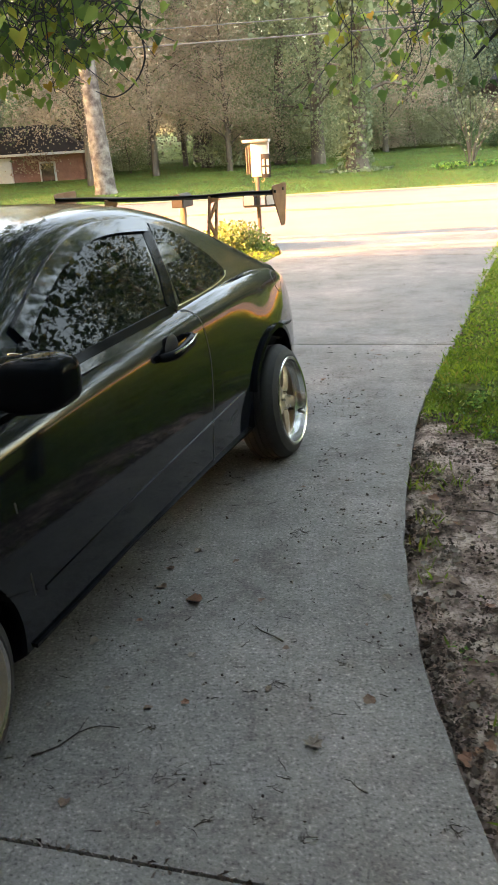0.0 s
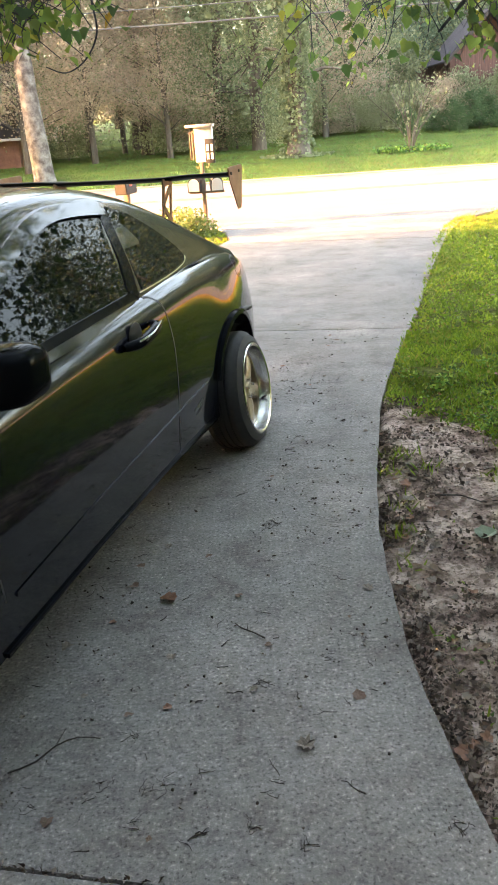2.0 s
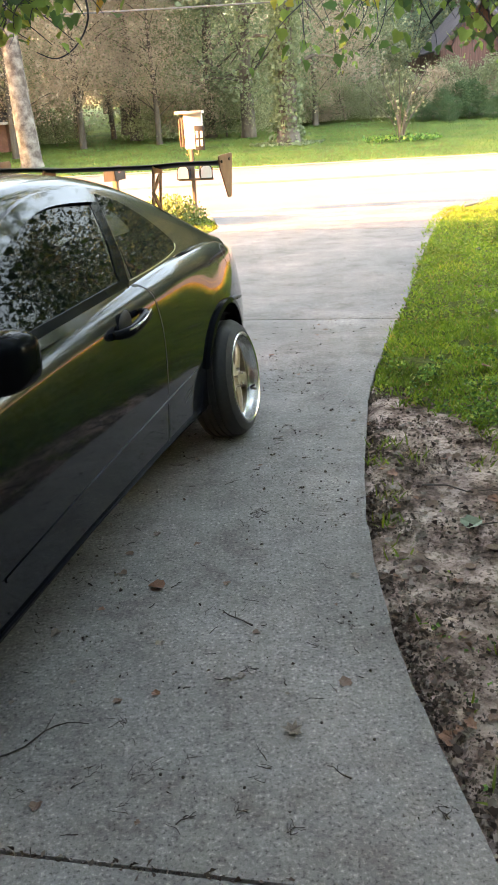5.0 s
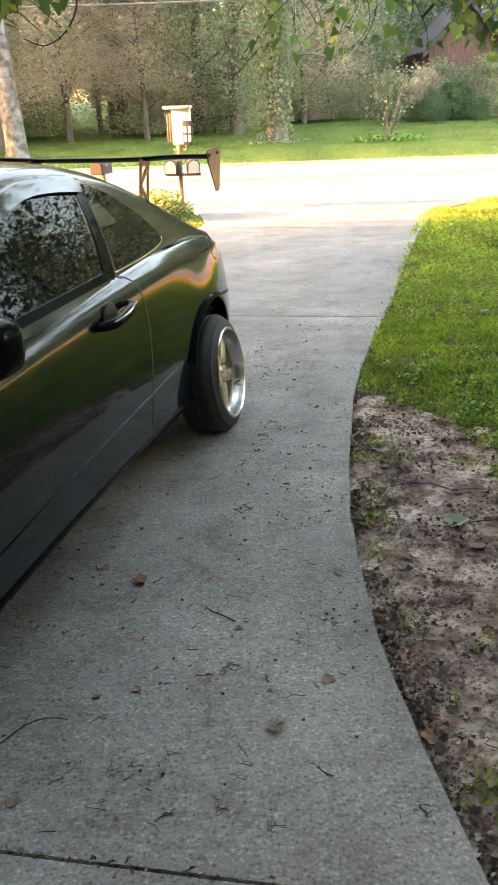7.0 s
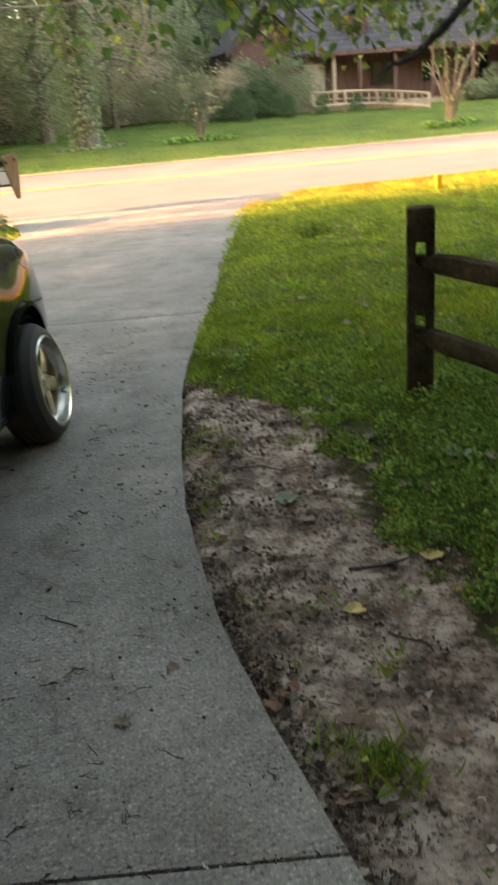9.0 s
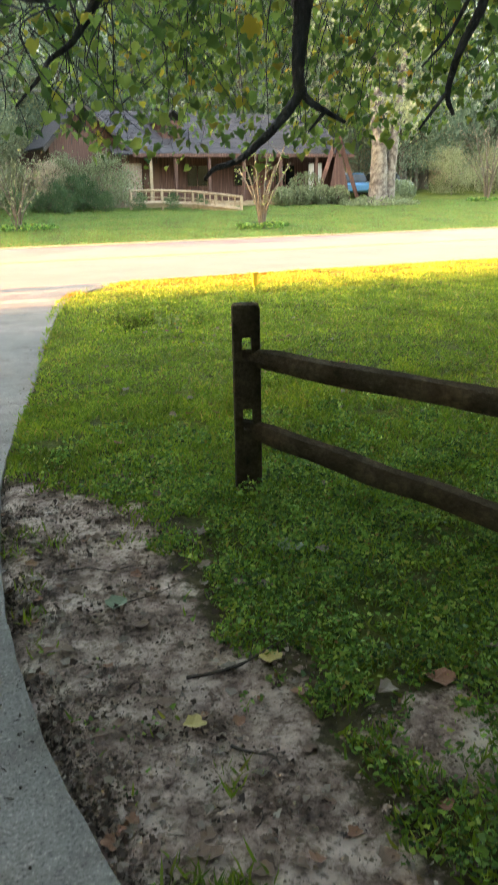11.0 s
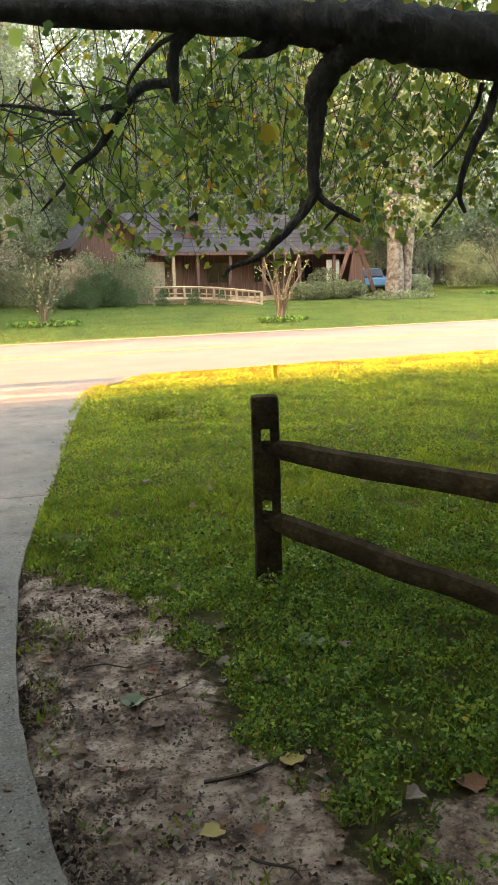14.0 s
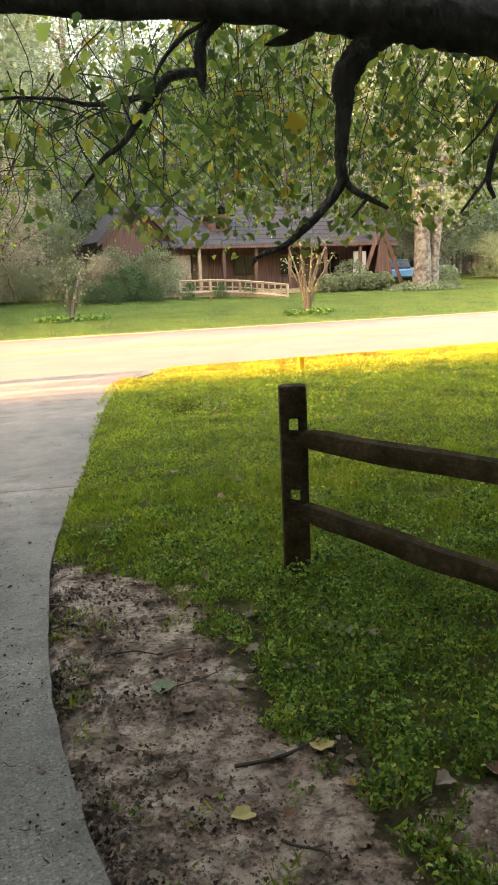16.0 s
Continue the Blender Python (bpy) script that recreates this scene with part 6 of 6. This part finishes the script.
scatter("weeds", 110000, (0.5, 4.2, 0.6, 5.2), on_weeds, 0.018, weed_mat, "low ivy-leaved weeds in the near lawn", IVY, 0.15, 0.05, 0.3)
scatter("grass", 62000, (0.5, 4.6, 0.6, 6.0), on_turf, 0.046, grass_mat, "short uneven grass beside the bare patch", BLADE, 1.3, 0.0, 0.4)
scatter("grass", 60000, (0.7, 13.0, 5.0, 14.25), on_turf, 0.060, grass_mat, "short yellowish green lawn towards the road", BLADE, 0.9, 0.01, 0.4)
scatter("weeds", 120000, (0.7, 13.0, 3.4, 14.25), on_turf, 0.024, grass_mat, "low clover in the lawn towards the road", ROUND, 0.25, 0.03, 0.15)
scatter("grass", 9000, (-9, -0.4, 7.0, 14.2), on_turf, 0.09, grass_mat, "short grass on the far side of the driveway", BLADE, 0.9, 0.0, 0.4)
scatter("grass", 60000, (-14, 40, 24.9, 42), lambda x, y: True, 0.075, grass_far, "mown green lawn across the road", BLADE, 0.9, 0.0, 0.4, 1.4)
scatter("weeds", 40000, (0.9, 3.8, 1.0, 5.0), lambda x, y: on_turf(x, y) and noise.noise((x * 5, y * 5, 21)) > 0.05 + 0.25 * g.random(), 0.022, weed_mat, "taller clumps of leafy weeds by the fence", IVY, 0.2, 0.11, 0.4)
scatter("dry_grass", 60000, (2.2, 14.0, 12.3, 14.28), lambda x, y: x > drive_right(y) + 0.05 and noise.noise((x * 0.9, y * 1.6, 3)) + (y - 13.3) * 0.55 > -0.25 + 0.5 * g.random(), 0.055, dry_grass, "dry straw-coloured grass along the road edge", BLADE, 0.8, 0.02, 0.4)
scatter("weeds", 5000, (2.5, 4.3, 8.8, 10.5), lambda x, y: 0.25 < ((x - 3.35) / 0.8) ** 2 + ((y - 9.65) / 0.6) ** 2 < 0.7 + 0.4 * g.random(), 0.035, grass_mat, "rank weeds round the drain hollow", IVY, 0.3, 0.13, 0.4)
# tufts on the bare patch and along the slab's edge
for k in range(16):
    e = tr.random()
    y = tr.uniform(1.15, 4.2)
    x = drive_right(y) + (0.06 + 0.1 * tr.random() if e < 0.5 else tr.uniform(0.2, 0.9))
    if k == 0:
        x, y = 0.72, 1.23
    t = thing("grass_tuft", pose(x, y, ground_z(x, y)), "small green tuft of grass on bare earth", "grass tuft", "tufts on the bare patch")
    n = 110 if k == 0 else tr.randint(10, 24)
    p = g.normal(0, 0.035 if k else 0.05, (n, 3))
    p[:, 2] = 0
    tagged(part("blades", leaves_mesh("blades", p, 0.06 if k else 0.065, -1.2, 0.8, BLADE * np.array((0.6, 1.0)), 0.5, g), grass_mat, t, smooth=False), kind="stuff")

LOBED = np.array([(0, 0), (0.10, 0.12), (0.34, 0.10), (0.22, 0.30), (0.50, 0.42), (0.26, 0.52), (0.32, 0.78), (0.12, 0.76), (0, 1.0), (-0.12, 0.76), (-0.32, 0.78), (-0.26, 0.52), (-0.50, 0.42), (-0.22, 0.30), (-0.34, 0.10), (-0.10, 0.12)])

SHRED = np.array([(0, 0), (0.25, 0.10), (0.18, 0.38), (0.32, 0.58), (0.16, 0.80), (0.04, 1.0), (-0.14, 0.72), (-0.30, 0.52), (-0.26, 0.30), (-0.10, 0.2)])


def dead_leaf_mesh(seed, outline):
    r = random.Random(seed)
    bm = bmesh.new()
    c = bm.verts.new((0, 0.5, -0.03))
    ring = []
    bx, by = r.uniform(0.1, 0.5), r.uniform(-0.3, 0.4)
    for x, y in outline:
        ring.append(bm.verts.new((x, y, bx * abs(x) + by * (y - 0.5) ** 2 + 0.10 * r.random())))
    for k in range(len(ring)):
        bm.faces.new((c, ring[k], ring[(k + 1) % len(ring)]))
    bmesh.ops.translate(bm, verts=bm.verts, vec=(0, -0.5, 0.04))
    me = bpy.data.meshes.new("dead_leaf")
    bm.to_mesh(me)
    bm.free()
    return me


leaf_kinds = []
for k, (mt, lab, out) in enumerate(((dead_brown, "torn dry brown leaf", SHRED * np.array((1.3, 1))), (dead_brown, "curled dry brown leaf", HEART), (dead_grey, "dry grey-brown lobed leaf", LOBED), (dead_rust, "fallen rust-coloured leaf", HEART), (dead_grey, "dry grey leaf lying flat", HEART))):
    me = dead_leaf_mesh(200 + k, out)
    me.materials.append(mt)
    leaf_kinds.append((me, lab))


def lay_leaf(me, lab, x, y, size, turn, tilt=0.0):
    onslab = drive_left(y) < x < drive_right(y)
    o = new("dead_leaf", me)
    o.matrix_world = pose(x, y, 0.002 if onslab else ground_z(x, y) + 0.006, tilt, tilt * 0.6, turn) @ Matrix.Diagonal((size, size, size, 1))
    tagged(o, lab + (" on the concrete" if onslab else " on bare earth"), "leaf", "fallen leaves")


for k in range(170):
    y = tr.uniform(1.1, 4.3)
    x = drive_right(y) + 0.03 + tr.random() ** 1.6 * 0.85
    me, lab = tr.choice(leaf_kinds)
    lay_leaf(me, lab, x, y, tr.uniform(0.022, 0.058), tr.uniform(0, 360), tr.uniform(-18, 18))
for k in range(60):
    y = tr.uniform(1.6, 9.0)
    x = drive_right(y) + tr.uniform(0.7, 3.2)
    me, lab = tr.choice(leaf_kinds)
    if soil(x, y) < 0.5:
        o = new("dead_leaf", me)
        o.matrix_world = pose(x, y, ground_z(x, y) + 0.035, tr.uniform(-20, 20), tr.uniform(-20, 20), tr.uniform(0, 360)) @ Matrix.Diagonal((0.06, 0.06, 0.06, 1))
        tagged(o, lab + " caught in the lawn", "leaf", "fallen leaves")
for k in range(60):
    y = tr.uniform(1.2, 6.6) if k < 40 else tr.uniform(4.2, 6.6)
    x = tr.uniform(max(drive_left(y) + 1.0, -0.75), drive_right(y) - 0.03)
    me, lab = tr.choice(leaf_kinds)
    lay_leaf(me, lab, x, y, tr.uniform(0.016, 0.04), tr.uniform(0, 360), tr.uniform(-8, 8))
for x, y, size, turn, mt, lab, out in ((0.076, 1.593, 0.062, 70, dead_grey, "pale lobed oak leaf", LOBED), (-0.374, 2.376, 0.055, 80, dead_rust, "rust-brown leaf", HEART), (0.887, 2.735, 0.085, -60, dead_green, "large grey-green leaf", HEART),
                                      (0.86, 1.90, 0.068, 95, dead_yellow, "yellow fallen leaf", HEART), (1.67, 1.765, 0.10, 20, dead_rust, "red-brown curled leaf", HEART), (1.749, 2.934, 0.12, -20, dead_green, "large pale green leaf", HEART),
                                      (1.457, 2.627, 0.11, 40, dead_grey, "pinkish dry leaf", LOBED), (1.234, 2.134, 0.08, 10, dead_yellow, "yellow and brown leaf", HEART), (1.448, 3.232, 0.085, -70, dead_grey, "whitish curled leaf", LOBED), (0.353, 2.381, 0.05, 30, dead_grey, "pale shredded leaf", LOBED)):
    me = dead_leaf_mesh(int(x * 977) % 9999, out)
    me.materials.append(mt)
    lay_leaf(me, lab, x, y, size, turn, 4)

# twigs
def twig_mesh(bm, start, a, L, r, seed):
    """A kinked bit of stick lying nearly flat."""
    q = random.Random(seed)
    d, side = Vector((math.cos(a), math.sin(a), 0)), Vector((-math.sin(a), math.cos(a), 0))
    pts = [Vector(start) + d * L * (t - 0.5) + side * L * q.uniform(-0.09, 0.09) + Vector((0, 0, r + q.uniform(0, 0.004))) for t in (0, 0.3, 0.55, 0.8, 1.0)]
    pts = bend(pts, 2)
    tube(bm, pts, [r * f for f in np.linspace(1.0, 0.45, len(pts))], 5, 0.45, seed)
    if L > 0.06:
        fork = pts[4]
        tube(bm, [fork, fork + (d * 0.6 + side * q.choice((-0.7, 0.7))) * L * 0.3], [r * 0.6, r * 0.3], 4)


def lie(x, y):
    return 0.001 if x < drive_right(y) else ground_z(x, y) + 0.006


STICKS = [(-0.07, 2.15, 2.4, 0.14, 0.0035), (1.14, 2.14, 0.12, 0.42, 0.0075), (0.97, 1.68, -0.9, 0.16, 0.006), (-0.62, 1.62, 0.5, 0.26, 0.003), (0.92, 3.05, -0.35, 0.36, 0.0042), (1.0, 2.75, 0.1, 0.3, 0.003)]
for k in range(150):
    if k < len(STICKS):
        x, y, a, L, r = STICKS[k]
    else:
        y = tr.uniform(1.2, 6.3) if k % 3 else tr.uniform(1.25, 3.0)
        x = tr.uniform(-0.9, drive_right(y) + 0.6)
        a, L, r = tr.uniform(0, math.pi), tr.choice((tr.uniform(0.012, 0.035), tr.uniform(0.03, 0.075))), tr.uniform(0.0010, 0.0024)
    bm = bmesh.new()
    twig_mesh(bm, (0, 0, 0), a, L, r, 500 + k)
    o = part("twig", bm, twig_wood)
    o.matrix_world = pose(x, y, lie(x, y))
    tagged(o, "dark dead twig lying on the ground", "twig", "fallen twigs")
for k in range(26):
    y = tr.uniform(1.25, 4.6)
    x = tr.uniform(-0.7, drive_right(y) - 0.05)
    if k < 7:
        x, y = tr.gauss(-0.3, 0.16), tr.gauss(1.42, 0.10)
    bm = bmesh.new()
    for j in range(tr.randint(5, 10)):
        twig_mesh(bm, (tr.gauss(0, 0.014), tr.gauss(0, 0.014), 0.0), tr.uniform(0, 3.1), tr.uniform(0.012, 0.045), tr.uniform(0.0006, 0.0013), 900 + k * 20 + j)
    o = part("twig_tangle", bm, twig_wood)
    o.matrix_world = pose(x, y, lie(x, y))
    tagged(o, "small dark tangle of catkins and twigs on the concrete", "debris", "debris on the slab", kind="stuff")
seed_bm = bmesh.new()
bmesh.ops.create_icosphere(seed_bm, subdivisions=2, radius=0.0045)
seed_me = bpy.data.meshes.new("seed_ball")
seed_bm.to_mesh(seed_me)
seed_bm.free()
seed_me.materials.append(twig_wood)
seed_me.shade_smooth()
for k in range(24):
    y = tr.uniform(1.3, 4.0)
    x = tr.uniform(-0.5, drive_right(y) - 0.04)
    o = new("seed_ball", seed_me)
    o.matrix_world = pose(x, y, 0.004)
    tagged(o, "small dark round seed on the concrete", "seed", "seeds on the slab")

# small bits of litter on slab and earth
n = 9400
ys = np.concatenate([g.uniform(1.0, 5.5, 6200), g.normal(5.2, 0.8, 2600), g.uniform(6.3, 12, 600)])
lo = np.array([drive_left(y) for y in ys])
hi = np.array([drive_right(y) for y in ys])
u = g.random(n)
xs = hi - (hi - np.maximum(lo, -0.9)) * u ** 1.3
extra = 1100
xs = np.concatenate([xs, g.normal(-0.45, 0.34, extra)])
ys = np.concatenate([ys, g.normal(1.6, 0.38, extra)])
ok = ys > 1.3 - 0.19 * xs
xs, ys = xs[ok], ys[ok]
keep = np.array([noise.noise((x * 2.2, y * 2.2, 3)) + 0.5 * noise.noise((x * 7, y * 7, 9)) > -0.12 + 0.5 * g.random() for x, y in zip(xs, ys)])
xs, ys = xs[keep], ys[keep]
n = len(xs)
me = leaves_mesh("litter", np.stack([xs, ys, np.full(n, 0.003)], 1), g.choice([0.004, 0.007, 0.012, 0.018], n, p=[0.50, 0.30, 0.15, 0.05]), -0.12, 1.0, CARD, 0.4, g)
tagged(part("litter", me, crumb_mat, smooth=False), "dark crumbs of leaf and bark on the concrete", "litter", kind="stuff")
n = 2400
ys = g.uniform(0.9, 4.4, n)
xs = np.array([drive_right(y) for y in ys]) + 0.02 + g.random(n) ** 1.4 * 1.0
zs = np.array([ground_z(x, y) for x, y in zip(xs, ys)]) + 0.004
me = leaves_mesh("litter", np.stack([xs, ys, zs], 1), g.choice([0.004, 0.007, 0.012], n, p=[0.5, 0.35, 0.15]), -0.15, 1.0, CARD, 0.5, g)
tagged(part("litter", me, crumb_mat, smooth=False), "dark crumbs of leaf on the bare sandy earth", "litter", kind="stuff")
n = 14000
ys = g.uniform(0.9, 4.5, n)
xs = np.array([drive_right(y) for y in ys]) + 0.02 + g.random(n) ** 3.0 * 0.95
keep = np.array([noise.noise((x * 3, y * 3, 8)) + 0.6 * noise.noise((x * 11, y * 11, 2)) > -0.25 + 0.4 * g.random() for x, y in zip(xs, ys)])
xs, ys = xs[keep], ys[keep]
n = len(xs)
zs = np.array([ground_z(x, y) for x, y in zip(xs, ys)]) + 0.006
me = leaves_mesh("litter", np.stack([xs, ys, zs], 1), g.choice([0.009, 0.016, 0.028], n, p=[0.50, 0.36, 0.14]), -0.16, 1.0, SHRED * np.array((1.3, 1.0)), 0.45, g)
tagged(part("litter", me, litter_mat, smooth=False), "broken leaf litter on the bare sandy earth", "litter", kind="stuff")

# crumbs caught in the near joint of the slabs
n = 520
xs = g.uniform(-1.2, 0.56, n)
ys = 1.119 - 0.19 * xs + g.normal(0, 0.010, n)
me = leaves_mesh("litter", np.stack([xs, ys, np.full(n, -0.002)], 1), g.choice([0.007, 0.012, 0.02], n, p=[0.5, 0.35, 0.15]), -0.15, 1.0, SHRED, 0.6, g)
tagged(part("litter", me, litter_mat, smooth=False), "brown crumbs of leaf caught in the slab joint", "litter", kind="stuff")
# clods of the bare earth
n = 5200
ys = g.uniform(0.9, 4.4, n)
xs = np.array([drive_right(y) for y in ys]) + 0.01 + g.random(n) * 1.25
keep = np.array([soil(x, y) + 0.4 * noise.noise((x * 4, y * 4, 6)) > 0.35 + 0.35 * g.random() for x, y in zip(xs, ys)])
xs, ys = xs[keep], ys[keep]
n = len(xs)
LUMP = np.array([(1, 0, 0), (0.3, 0.95, 0.1), (-0.8, 0.6, 0), (-0.8, -0.6, 0.1), (0.3, -0.95, 0), (0, 0, 0.8)])
size = g.choice([0.003, 0.006, 0.009, 0.013], n, p=[0.4, 0.35, 0.18, 0.07])
tw = g.uniform(0, 6.28, n)
v = LUMP[None, :, :] * size[:, None, None] * g.uniform(0.6, 1.3, (n, 6, 3))
v = np.stack([v[..., 0] * np.cos(tw)[:, None] - v[..., 1] * np.sin(tw)[:, None], v[..., 0] * np.sin(tw)[:, None] + v[..., 1] * np.cos(tw)[:, None], v[..., 2]], 2)
v += np.stack([xs, ys, np.array([ground_z(x, y) for x, y in zip(xs, ys)]) - 0.001], 1)[:, None, :]
tri = np.stack([v[:, [k, (k + 1) % 5, 5], :] for k in range(5)], 1)
clod_mat = surface("sandy_clods", [(0.35, (0.12, 0.085, 0.068)), (0.5, (0.30, 0.225, 0.18)), (0.65, (0.48, 0.37, 0.31))], 5.0, 0.95, bump_scale=90, bump_strength=0.5)
tagged(part("clods", poly_mesh("clods", tri, 3), clod_mat, smooth=False), "small lumps of sandy earth on the bare patch", "soil", kind="stuff")
